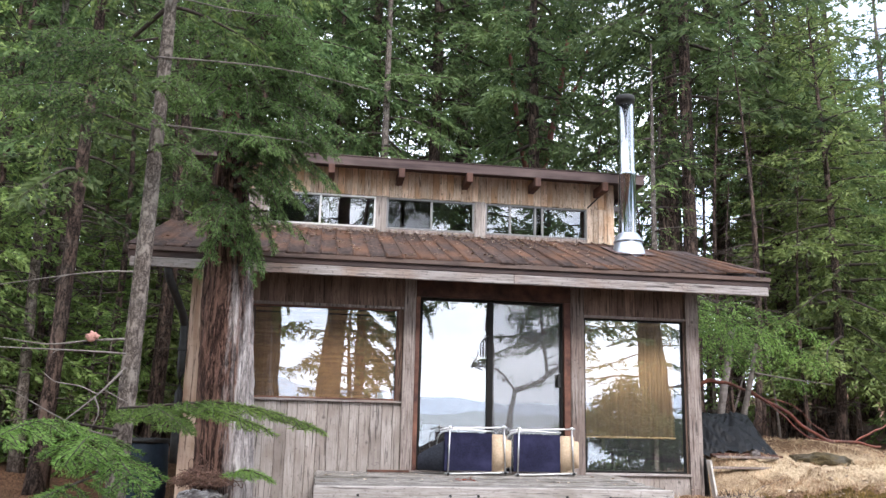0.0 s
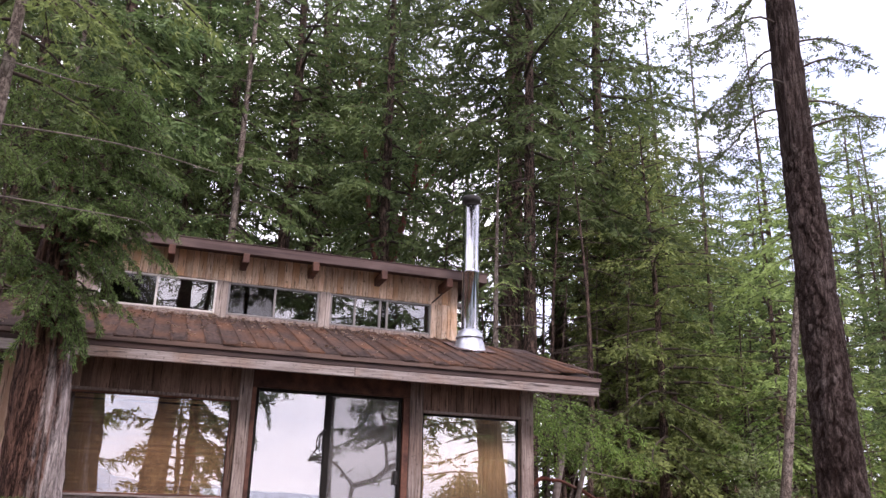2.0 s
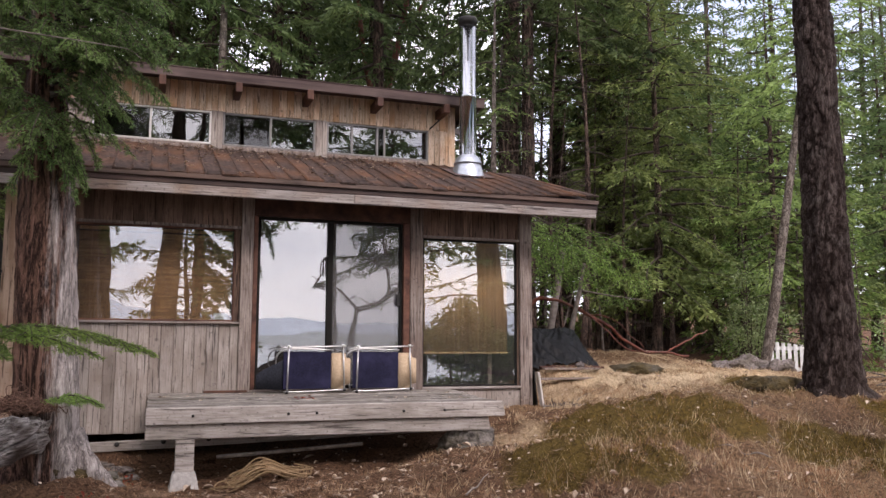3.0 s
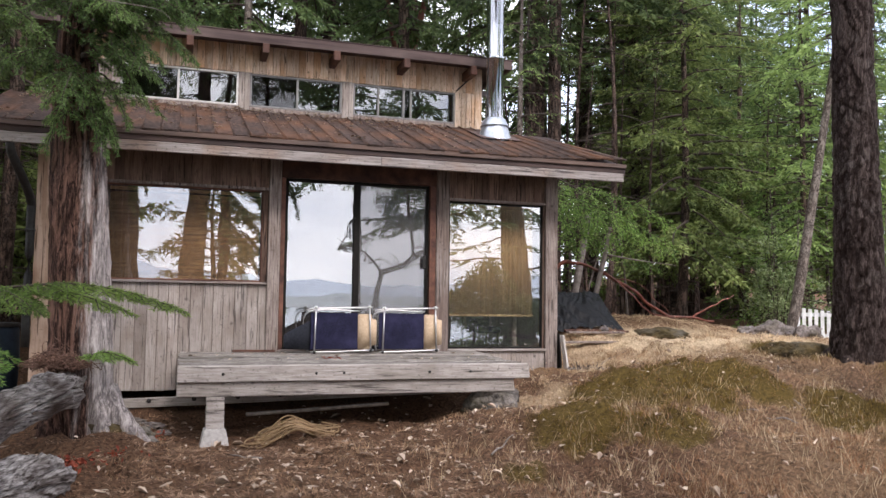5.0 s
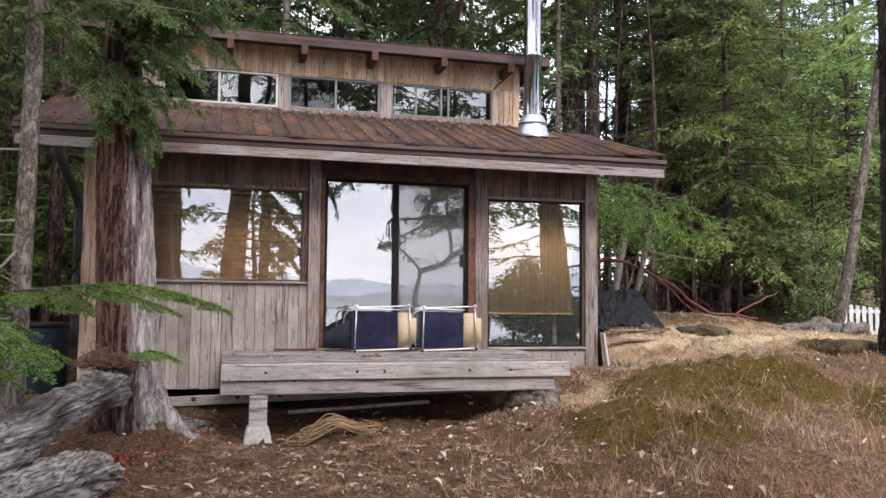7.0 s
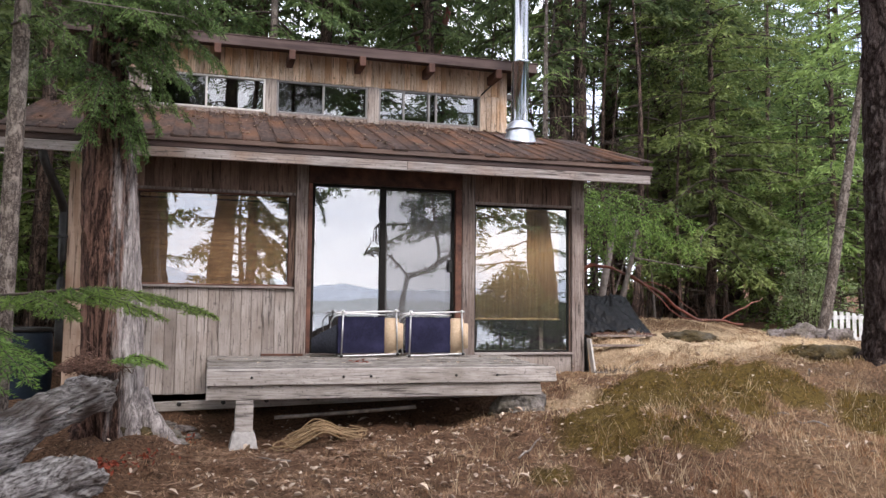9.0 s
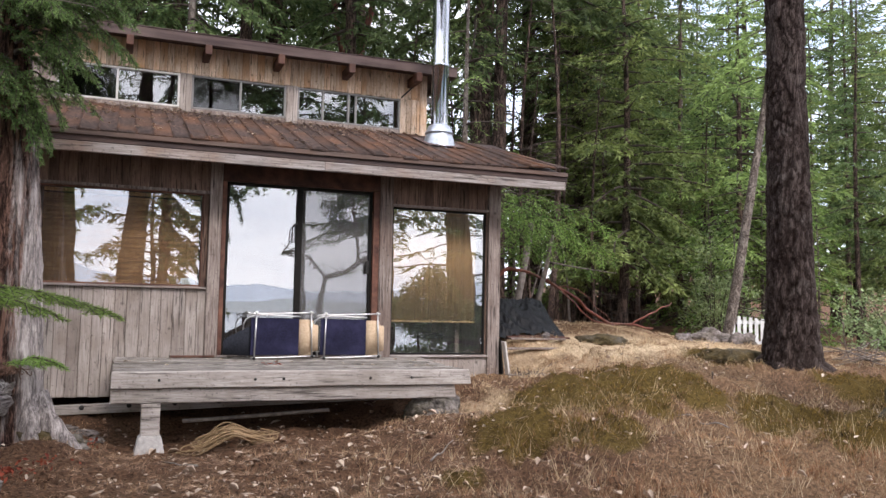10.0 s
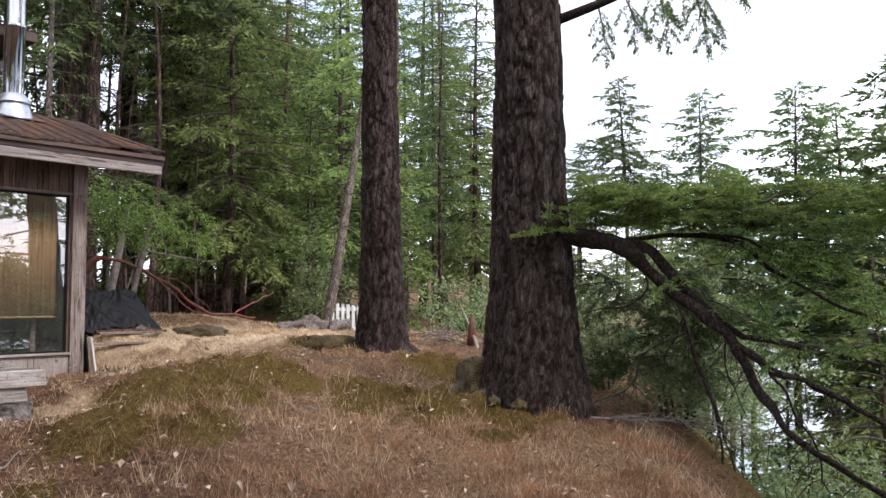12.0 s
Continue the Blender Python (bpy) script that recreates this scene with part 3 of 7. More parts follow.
def lie(x, y):
    """The ground's height at arrays x, y."""
    x, y = np.asarray(x, float), np.asarray(y, float)
    d2 = (x[..., None] - SPOTS[:, 0]) ** 2 + (y[..., None] - SPOTS[:, 1]) ** 2 + 0.15
    w = d2 ** -1.6
    z = (w * SPOTS[:, 2]).sum(-1) / w.sum(-1)
    for mx, my, r, h in MOUNDS:
        z = z + h * np.exp(-((x - mx) ** 2 + (y - my) ** 2) / (r * r))
    s = np.maximum(0, (np.interp(x, EDGE_X, EDGE_Y) - y) * 0.8)
    fall = np.where(s < 1.2, 0.42 * s * s, 0.6 + 1.0 * (s - 1.2)) * (1 + 1.1 * np.clip((x - 7) / 4, 0, 1) * np.clip((-y - 1) / 3, 0, 1))
    return np.maximum(z - fall, SEA - 4)


def mossy(x, y):
    m = np.zeros_like(x)
    for mx, my, r in MOSS:
        m = np.maximum(m, np.exp(-((x - mx) ** 2 + (y - my) ** 2) / (r * r * 1.3)))
    return m


def bumps(x, y):
    """Small relief of the ground at arrays x, y, with hummocks where moss grows."""
    xf, yf = x.ravel(), y.ravel()
    near = np.exp(-((xf - 2) ** 2 + (yf + 3) ** 2) / 200)
    soft = np.array([noise.noise((a * 1.1, b * 1.1, 3)) * 0.05 + (0.25 - abs(noise.noise((a * 3.3, b * 3.3, 7)))) * 0.13 + noise.noise((a * 9, b * 9, 1)) * 0.038 for a, b in zip(xf, yf)])
    lumps = np.array([0.30 * (0.28 - abs(noise.noise((a * 1.9, b * 1.9, 31)))) + 0.17 * (0.25 - abs(noise.noise((a * 5.2, b * 5.2, 17)))) for a, b in zip(xf, yf)])
    return (soft * (0.3 + near) + lumps * mossy(xf, yf) ** 0.6).reshape(x.shape)


def base(x, y):
    return float(lie(np.array([x]), np.array([y]))[0])


def spaced(lo, hi, step, far, growth=1.16):
    a, out = step, [hi]
    while out[-1] < far:
        a *= growth
        out.append(out[-1] + a)
    b, low = step, [lo]
    while low[-1] > -far:
        b *= growth
        low.append(low[-1] - b)
    return np.concatenate([low[::-1][:-1], np.arange(lo, hi, step), out])


def ground():
    xs, ys = spaced(-5.0, 9.5, 0.085, 400), spaced(-8.0, 4.0, 0.085, 400)
    gx, gy = np.meshgrid(xs, ys, indexing="ij")
    z = lie(gx, gy)
    z = z + bumps(gx, gy)
    n, m = gx.shape
    i, j = np.meshgrid(np.arange(n - 1), np.arange(m - 1), indexing="ij")
    f = np.stack([i * m + j, (i + 1) * m + j, (i + 1) * m + j + 1, i * m + j + 1], -1).reshape(-1, 4)
    me = fast("ground", np.stack([gx, gy, z], -1), f)
    moss = np.clip(mossy(gx, gy) * 1.7 - 0.25, 0, 1)
    straw = np.clip((gx - 1.6 + (gy + 1.5) * 0.25) / 2.6, 0, 1) * np.clip((5.5 - gy) / 3, 0.05, 1) * np.clip((11 - gx) / 2, 0.1, 1)
    lawn = np.exp(-((gx - 6.2) ** 2 / 9 + (gy - 0.9) ** 2 / 2.5))
    inland = np.clip((gy - np.interp(gx, EDGE_X, EDGE_Y)) / 1.2 + 0.9, 0, 1)
    straw, lawn = straw * inland, lawn * inland
    cover = np.stack([moss * 0.72 + (1 - inland) * 0.5, np.clip(straw * 0.42 + lawn * 0.35 + 0.30 * np.clip((-gy - 2.5) / 2, 0, 1) * np.clip((gx - 0.5) / 2, 0, 1) * inland, 0, 0.66), np.clip(lawn * 0.62 + 0.42 * np.exp(-((gx - 2.7) ** 2 / 0.5 + (gy + 1.5) ** 2 / 0.8)), 0, 0.6), np.ones_like(moss)], -1)
    me.color_attributes.new("cover", "FLOAT_COLOR", "POINT").data.foreach_set("color", cover.astype(np.float32).ravel())
    return tagged(put("ground", me, m_ground, None, "", True), "sloping forest clearing of brown needle litter, dry straw grass and moss", "ground", kind="structure")


ground()

s_ = 9000.0
tagged(put("water", fast("water", [(-s_, -s_, SEA), (s_, -s_, SEA), (s_, s_, SEA), (-s_, s_, SEA)], [(0, 1, 2, 3)]), m_water),
       "calm grey-blue sea below the bluff", "sea", kind="structure")


def hills(name, radius, height, a0, a1, seed, material):
    """A far ridge of hills across the water."""
    rng = np.linspace(a0, a1, 160)
    v, f = [], []
    for k, a in enumerate(rng):
        top = height * (0.42 + 0.58 * max(0, 0.55 + 0.9 * noise.noise((a * 3.1 + seed, seed, 0)) + 0.25 * noise.noise((a * 11, seed, 2))))
        s, c = math.sin(radians(0) + a), math.cos(a)
        v += [(s * radius, c * radius, SEA - 1), (s * radius * 1.12, c * radius * 1.12, SEA + top * 0.6), (s * radius * 1.3, c * radius * 1.3, SEA + top)]
        if k:
            o = 3 * (k - 1)
            f += [(o, o + 3, o + 4, o + 1), (o + 1, o + 4, o + 5, o + 2)]
    tagged(put(name, fast(name, v, f), material, None, "", True), "hazy blue hills across the sea", "hills", kind="structure")


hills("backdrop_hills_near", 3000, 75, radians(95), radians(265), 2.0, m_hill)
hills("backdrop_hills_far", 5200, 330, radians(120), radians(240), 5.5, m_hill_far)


# ---- the cabin ----
cabin = thing("cabin", (0.4, 0.0, 0.46), "small weathered cedar cabin with a clerestory and rusty sheet roof", "cabin")
WX0, WX1, WT = -2.70, 3.54, 0.15
BACK_Y = 6.0

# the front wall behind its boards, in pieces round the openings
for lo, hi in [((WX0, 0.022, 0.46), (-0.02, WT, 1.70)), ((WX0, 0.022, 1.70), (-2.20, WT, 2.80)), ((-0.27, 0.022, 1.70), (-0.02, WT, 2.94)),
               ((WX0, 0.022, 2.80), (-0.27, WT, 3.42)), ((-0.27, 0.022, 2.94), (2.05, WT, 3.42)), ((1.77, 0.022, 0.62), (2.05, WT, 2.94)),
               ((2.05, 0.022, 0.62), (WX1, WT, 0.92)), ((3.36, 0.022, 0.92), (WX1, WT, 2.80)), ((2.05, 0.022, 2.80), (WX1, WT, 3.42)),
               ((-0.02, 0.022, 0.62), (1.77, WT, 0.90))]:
    front = box("front_wall", lo, hi, m_siding_brown, cabin, "", 0)

for x, z in ((WX0, 0.46), (WX1 - WT, 0.55)):
    bm = bmesh.new()
    add_box(bm, (x, WT, z), (x + WT, 1.6, 3.5), 0)
    for v in bm.verts:
        if v.co.z > 3:
            v.co.z = 3.305 - 0.14 + (v.co.y + 0.66) * 0.34
    put("side_wall", finish(bm, "side_wall"), m_siding, cabin)
    box("side_wall", (x, 1.602, z), (x + WT, BACK_Y, 3.9), m_siding, cabin, "", 0)
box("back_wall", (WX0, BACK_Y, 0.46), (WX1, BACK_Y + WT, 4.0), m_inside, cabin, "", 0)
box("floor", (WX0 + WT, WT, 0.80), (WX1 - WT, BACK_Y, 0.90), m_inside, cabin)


def boards(parent, x0, x1, z0, z1, y, material, width, seed, thick=0.022, skip=()):
    """Upright boards side by side, each with eased edges; lengths and widths a little uneven."""
    rng = random.Random(seed)
    x = x0
    while x < x1 - 0.02:
        w = min(width * rng.uniform(0.85, 1.15), x1 - x)
        if x1 - (x + w) < 0.04:
            w = x1 - x
        lo, hi = (x + 0.002, y - thick + rng.uniform(-0.004, 0.003), z0 - (rng.uniform(0, 0.012))), (x + w - 0.002, y, z1)
        box("board", lo, hi, material, parent, "", 0.005)
        x += w


boards(front, -2.53, -0.20, 0.46, 1.675, 0.022, m_siding, 0.125, 1)
boards(front, -2.53, -2.21, 1.70, 2.80, 0.022, m_siding, 0.125, 2)
boards(front, -2.53, -0.20, 2.83, 3.30, 0.022, m_siding_brown, 0.105, 3)
boards(front, 2.05, 3.38, 2.83, 3.30, 0.022, m_siding_brown, 0.115, 4)
boards(front, 2.05, 3.56, 0.64, 0.885, 0.016, m_siding, 0.9, 5)

# posts, rails and trim, proud of the boards
box("corner_post", (-2.71, -0.035, 0.42), (-2.535, 0.04, 3.28), m_cedar, cabin, "tan cedar corner post")
box("corner_post", (3.385, -0.035, 0.60), (3.555, 0.04, 3.28), m_post, cabin)
box("door_post", (-0.205, -0.04, 0.60), (-0.065, 0.022, 3.22), m_post, cabin)
box("door_post", (1.875, -0.04, 0.60), (2.045, 0.022, 3.22), m_post, cabin)
box("door_head", (-0.062, -0.035, 2.965), (1.872, 0.022, 3.24), m_trim, cabin)
box("door_jamb", (-0.062, -0.03, 0.90), (-0.012, 0.05, 2.962), m_trim, cabin)
box("door_jamb", (1.79, -0.03, 0.90), (1.872, 0.05, 2.962), m_trim, cabin)
box("window_head_rail", (-2.53, -0.028, 2.795), (-0.207, 0.02, 2.828), m_post, cabin)
box("window_head_rail", (2.047, -0.028, 2.795), (3.383, 0.02, 2.828), m_post, cabin)
box("window_sill_rail", (-2.53, -0.045, 1.678), (-0.207, 0.02, 1.705), m_fascia, cabin)
box("window_sill_rail", (2.047, -0.045, 0.888), (3.40, 0.02, 0.918), m_fascia, cabin)
box("threshold", (-0.06, -0.05, 0.885), (1.87, 0.06, 0.915), m_fascia, cabin)


def glazing(name, x0, x1, z0, z1, y, frame_w, frame_mat, panes, parent, pane_mats, stile=0.045, label=""):
    """A framed window; panes: the x at which the stiles stand."""
    fr = box(name, (x0, y - 0.02, z0), (x0 + frame_w, y + 0.04, z1), frame_mat, parent, label)
    box("frame_side", (x1 - frame_w, y - 0.02, z0), (x1, y + 0.04, z1), frame_mat, fr)
    box("frame_top", (x0 + frame_w, y - 0.018, z1 - frame_w), (x1 - frame_w, y + 0.04, z1), frame_mat, fr)
    box("frame_bottom", (x0 + frame_w, y - 0.018, z0), (x1 - frame_w, y + 0.04, z0 + frame_w), frame_mat, fr)
    cuts = [x0 + frame_w, *panes, x1 - frame_w]
    for s in panes:
        box("stile", (s - stile / 2, y - 0.024, z0 + frame_w), (s + stile / 2, y + 0.03, z1 - frame_w), frame_mat, fr)
    for k in range(len(cuts) - 1):
        a = cuts[k] + (stile / 2 if k else 0)
        b = cuts[k + 1] - (stile / 2 if k < len(cuts) - 2 else 0)
        pane = box("pane", (a, y + 0.006 + 0.012 * (k % 2), z0 + frame_w), (b, y + 0.011 + 0.012 * (k % 2), z1 - frame_w), pane_mats[k % len(pane_mats)], fr, "", 0)
        pane.visible_shadow = False
    return fr


glazing("window", -2.20, -0.27, 1.705, 2.795, 0.03, 0.02, m_trim, [], cabin, [m_pane])
glazing("window", 2.05, 3.36, 0.92, 2.795, 0.03, 0.022, m_alu, [], cabin, [m_pane])
door = glazing("sliding_door", -0.01, 1.788, 0.915, 2.962, 0.035, 0.035, m_alu, [0.865], cabin, [m_pane, m_pane_dim], 0.075, "dark framed sliding glass door")
put("pull_cord", fast("pull_cord", *join([tube(smooth_line([(0.84, 0.0, 2.52), (0.80, -0.03, 2.47), (0.805, -0.03, 2.36), (0.80, -0.03, 2.27)], 10), 0.008, 6),
                                          tube(smooth_line([(0.84, 0.0, 2.52), (0.775, -0.03, 2.44), (0.765, -0.03, 2.28)], 8), 0.007, 6)])), m_black, door)
box("door_latch", (1.71, -0.02, 1.92), (1.745, 0.02, 2.08), m_black, door)

# blinds inside the two windows
def blind(x0, x1, z0, z1, y, material, upright, label):
    th = thing("bamboo_blind", ((x0 + x1) / 2, y, z0), label, "blind")
    step, pieces, rng = 0.013, [], random.Random(int(x0 * 100))
    n = int(((x1 - x0) if upright else (z1 - z0)) / step)
    for k in range(n):
        o = k * step
        bulge = 0.006 * math.sin(k * 0.07)
        if upright:
            p = [(x0 + o, y + bulge, z0), (x0 + o, y + bulge * 0.5, z1)]
        else:
            p = [(x0, y + bulge, z0 + o), (x1, y + bulge, z0 + o)]
        pieces.append(tube(p, step * 0.48 * rng.uniform(0.85, 1.05), 6))
    put("slats", fast("slats", *join(pieces)), material, th)
    box("head_bar", (x0, y - 0.012, z1 + 0.002), (x1, y + 0.02, z1 + 0.04), material, th)
    box("bottom_bar", (x0, y - 0.012, z0 - 0.03), (x1, y + 0.012, z0 - 0.008), material, th)
    for q in range(5):
        cx = x0 + (x1 - x0) * (0.08 + 0.21 * q)
        put("cord", fast("cord", *tube([(cx, y - 0.014, z0 - 0.01), (cx, y - 0.014, z1)], 0.004, 5)), material, th)


blind(-1.97, -0.30, 1.73, 2.73, 0.105, m_bamboo, False, "brown bamboo slat blind lowered behind the window")
blind(2.09, 3.26, 1.36, 2.73, 0.105, m_reed, True, "tan reed blind half lowered behind the window")

# inside, seen under the blind
table = thing("side_table", (2.45, 1.2, 0.90), "dark wooden table behind the window", "table")
box("tabletop", (2.1, 0.9, 1.30), (2.65, 1.6, 1.34), m_inside, table)
for a, b in ((2.13, 0.93), (2.58, 0.93), (2.13, 1.53), (2.58, 1.53)):
    box("leg", (a, b, 0.90), (a + 0.05, b + 0.05, 1.30), m_inside, table)
chair_in = thing("indoor_chair", (2.85, 0.9, 0.90), "dark blue upholstered chair inside the cabin", "chair")
box("seat", (2.62, 0.6, 1.10), (3.02, 1.05, 1.18), m_navy, chair_in, "", 0.02)
box("backrest", (2.62, 1.05, 1.12), (3.02, 1.12, 1.62), m_navy, chair_in, "", 0.03)
for a, b in ((2.64, 0.62), (2.97, 0.62), (2.64, 1.06), (2.97, 1.06)):
    box("leg", (a, b, 0.90), (a + 0.03, b + 0.03, 1.10), m_inside, chair_in)
box("inner_post", (3.04, 0.25, 0.90), (3.10, 0.33, 3.3), m_post, cabin)
tagged(box("white_card", (-0.49, 0.045, 1.728), (-0.33, 0.06, 1.80), m_white), "small pale card standing on the window ledge", "card")

# lower roof
EY, EZ, TY, TZ = -0.66, 3.305, 1.62, 4.125
RX0, RX1 = -3.32, 4.20
slope = (TZ - EZ) / (TY - EY)
lower = put("lower_roof", fast("lower_roof", [(RX0, EY + 0.03, EZ - 0.035), (RX1, EY + 0.03, EZ - 0.035), (RX1, TY, TZ - 0.045), (RX0, TY, TZ - 0.045),
                                              (RX0, EY + 0.03, EZ - 0.065), (RX1, EY + 0.03, EZ - 0.065), (RX1, TY, TZ - 0.075), (RX0, TY, TZ - 0.075)],
                               [(0, 1, 2, 3), (7, 6, 5, 4), (0, 4, 5, 1), (1, 5, 6, 2), (2, 6, 7, 3), (3, 7, 4, 0)]), m_brown, cabin)


def roof_sheet(x, w, seed):
    rng = random.Random(seed)
    lift, out = rng.uniform(0, 0.008), rng.uniform(-0.015, 0.012)
    n, v, f = 7, [], []
    for k in range(n):
        u = k / (n - 1)
        y, z = EY - 0.03 + out + (TY - EY + 0.03) * u, EZ - 0.012 + (TZ - EZ) * u + lift * (1 - u) + 0.010 * noise.noise((x * 2, u * 3, 1)) + (0.055 * (1 - u) - 0.075 * u) * max(0, min(1, (x - 2.9) / 1.2))
        for dx, dz in ((0, 0.002), (0.008, 0.026), (0.022, 0.026), (0.032, 0.006), (w * 0.55, 0.002), (w + 0.004, 0.010), (w + 0.004, -0.012), (0, -0.014)):
            v.append((x + dx, y, z + dz))
    for k in range(n - 1):
        for j in range(8):
            a, b = k * 8 + j, k * 8 + (j + 1) % 8
            f.append((a, b, b + 8, a + 8))
    f += [(0, 7, 6, 5), (0, 5, 4, 3), (0, 3, 2, 1)]
    put("roof_sheet", fast("roof_sheet", v, f), m_roof, lower)


count = 40
for k in range(count):
    roof_sheet(RX0 + (RX1 - RX0) * k / count, (RX1 - RX0) / count, k)
box("drip_strip", (RX0, EY - 0.034, EZ - 0.066), (RX1, EY - 0.006, EZ - 0.016), m_drip, cabin, "brown drip strip along the eave")
# the dark groove above the fascia, its shade put into the board's colour
box("eave_board", (RX0, EY - 0.004, EZ - 0.128), (RX1, EY + 0.028, EZ - 0.022), m_eave_shade, cabin)
box("fascia_board", (RX0 + 0.02, EY + 0.002, EZ - 0.238), (1.0, EY + 0.05, EZ - 0.130), m_fascia, cabin)
box("fascia_board", (1.003, EY + 0.0, EZ - 0.238), (RX1 - 0.02, EY + 0.048, EZ - 0.130), m_fascia, cabin)
for x, s in ((RX0, 1), (RX1 - 0.03, -1)):
    bm = bmesh.new()
    add_box(bm, (-0.015, EY, -0.10), (0.015, TY, -0.03 if s < 0 else 0.0), 0.003)
    for v in bm.verts:
        v.co.z += EZ - 0.06 + (v.co.y - EY) * slope
        v.co.x += x + 0.015
    put("rake_board", finish(bm, "rake_board"), m_brown, cabin)
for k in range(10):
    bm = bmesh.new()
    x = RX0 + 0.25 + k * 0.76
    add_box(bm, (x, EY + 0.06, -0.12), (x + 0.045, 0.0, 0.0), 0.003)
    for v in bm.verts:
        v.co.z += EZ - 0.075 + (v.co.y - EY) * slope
    put("rafter_tail", finish(bm, "rafter_tail"), m_eave_shade, cabin)

# clerestory
CY, CX0, CX1, CZ0, CZ1 = 1.62, -2.75, 3.06, 4.06, 5.10
bm = bmesh.new()
WIN_Z0, WIN_Z1 = 4.175, 4.64
spans = [(-2.02, -0.50), (-0.345, 0.945), (1.11, 2.655)]
add_box(bm, (CX0, CY + 0.022, CZ0 - 0.05), (CX1, CY + 0.14, WIN_Z0), 0)
add_box(bm, (CX0, CY + 0.022, WIN_Z1), (CX1, CY + 0.14, CZ1), 0)
at = CX0
for a, b in spans:
    add_box(bm, (at, CY + 0.022, WIN_Z0), (a, CY + 0.14, WIN_Z1), 0)
    at = b
add_box(bm, (at, CY + 0.022, WIN_Z0), (CX1, CY + 0.14, WIN_Z1), 0)
clere = put("clerestory_wall", finish(bm, "clerestory_wall"), m_siding_brown, cabin)
boards(clere, CX0, CX1, WIN_Z1 + 0.012, CZ1, CY + 0.022, m_upper, 0.095, 11)
at = CX0
for k, (a, b) in enumerate(spans + [(CX1, CX1)]):
    boards(clere, at, a, CZ0 + 0.02, WIN_Z1 + 0.010, CY + 0.022, m_upper if k == 3 else m_siding, 0.085, 20 + k)
    at = b
for k, (a, b) in enumerate(spans):
    boards(clere, a, b, CZ0 + 0.02, WIN_Z0 - 0.006, CY + 0.022, m_post, 0.9, 30 + k)
    mids = [[-1.29], [0.31], [1.48, 1.86, 1.97]][k]
    glazing("clerestory_window", a, b, WIN_Z0, WIN_Z1, CY + 0.03, 0.026, [m_alu_light, m_alu_mid, m_alu_mid][k], mids, cabin, [[m_pane_screen, m_pane_up], [m_pane_screen, m_pane_up], [m_pane_up, m_pane_up, m_pane_screen, m_pane_up]][k], 0.03)
box("corner_board", (CX1 - 0.10, CY - 0.012, CZ0), (CX1 + 0.012, CY + 0.0, CZ1 - 0.02), m_upper, cabin)
bm = bmesh.new()
add_box(bm, (CX1 - 0.12, CY + 0.14, CZ0 - 0.6), (CX1, BACK_Y, CZ1 - 0.04), 0)
add_box(bm, (CX0, CY + 0.14, CZ0 - 0.6), (CX0 + 0.12, BACK_Y, CZ1 - 0.04), 0)
add_box(bm, (CX0, BACK_Y - 0.12, CZ0 - 0.2), (CX1, BACK_Y, CZ1 - 0.05), 0)
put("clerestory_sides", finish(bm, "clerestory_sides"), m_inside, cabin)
box("side_beam", (CX1 + 0.002, CY + 0.3, 4.72), (CX1 + 0.40, CY + 0.40, 4.80), m_fascia, cabin)
put("door_bracing", fast("door_bracing", *tube([(2.66, CY - 0.01, 4.66), (2.93, CY - 0.01, 4.93)], 0.012, 6)), m_black, cabin, "thin dark wire")
FY, FZ0, FZ1 = 1.22, 4.955, 5.085
box("upper_fascia", (CX0 - 0.35, FY, FZ0), (3.40, FY + 0.035, FZ1), m_brown, cabin)
upper = box("upper_roof", (CX0 - 0.35, FY + 0.037, FZ1 - 0.05), (3.40, BACK_Y + 0.4, FZ1 - 0.01), m_brown, cabin)
box("drip_edge", (CX0 - 0.36, FY - 0.012, FZ1 + 0.002), (3.42, FY + 0.12, FZ1 + 0.014), m_brown, cabin)
box("upper_soffit_trim", (3.36, FY + 0.04, FZ0), (3.40, BACK_Y, FZ1 - 0.055), m_brown, cabin)
for x in (-2.14, -1.16, -0.18, 0.79, 1.79, 2.80):
    bm = bmesh.new()
    add_box(bm, (x - 0.045, FY - 0.03, 4.82), (x + 0.045, CY + 0.02, 4.952), 0.008)
    put("rafter_end", finish(bm, "rafter_end"), m_trim, cabin)

# flue
flue = thing("stove_flue", (2.97, 0.80, 3.80), "shiny stainless stove flue with a flared flashing and black cap", "chimney")


def turned(name, cx, cy, rings, material, parent, label="", sides=40):
    v, f = [], []
    for k, (r, z) in enumerate(rings):
        for j in range(sides):
            w = 2 * math.pi * j / sides
            v.append((cx + r * math.cos(w), cy + r * math.sin(w), z))
            if k:
                a, b = (k - 1) * sides + j, (k - 1) * sides + (j + 1) % sides
                f.append((a, b, b + sides, a + sides))
    return put(name, fast(name, v, f), material, parent, label, True)


turned("pipe", 2.97, 0.80, [(0.124, 3.95), (0.124, 4.93), (0.131, 4.935), (0.131, 4.975), (0.124, 4.98), (0.124, 5.98), (0.02, 5.985)], m_flue, flue)
turned("storm_collar", 2.97, 0.80, [(0.126, 4.10), (0.150, 4.085), (0.200, 3.99), (0.205, 3.975), (0.15, 3.98)], m_galv, flue)
turned("cone", 2.97, 0.80, [(0.165, 4.0), (0.185, 3.97), (0.25, 3.76), (0.25, 3.68)], m_galv, flue)
bm = bmesh.new()
add_box(bm, (2.68, 0.52, 0), (3.26, 1.12, 0.006), 0.002)
for v in bm.verts:
    v.co.z += EZ + 0.024 + (v.co.y - EY) * slope
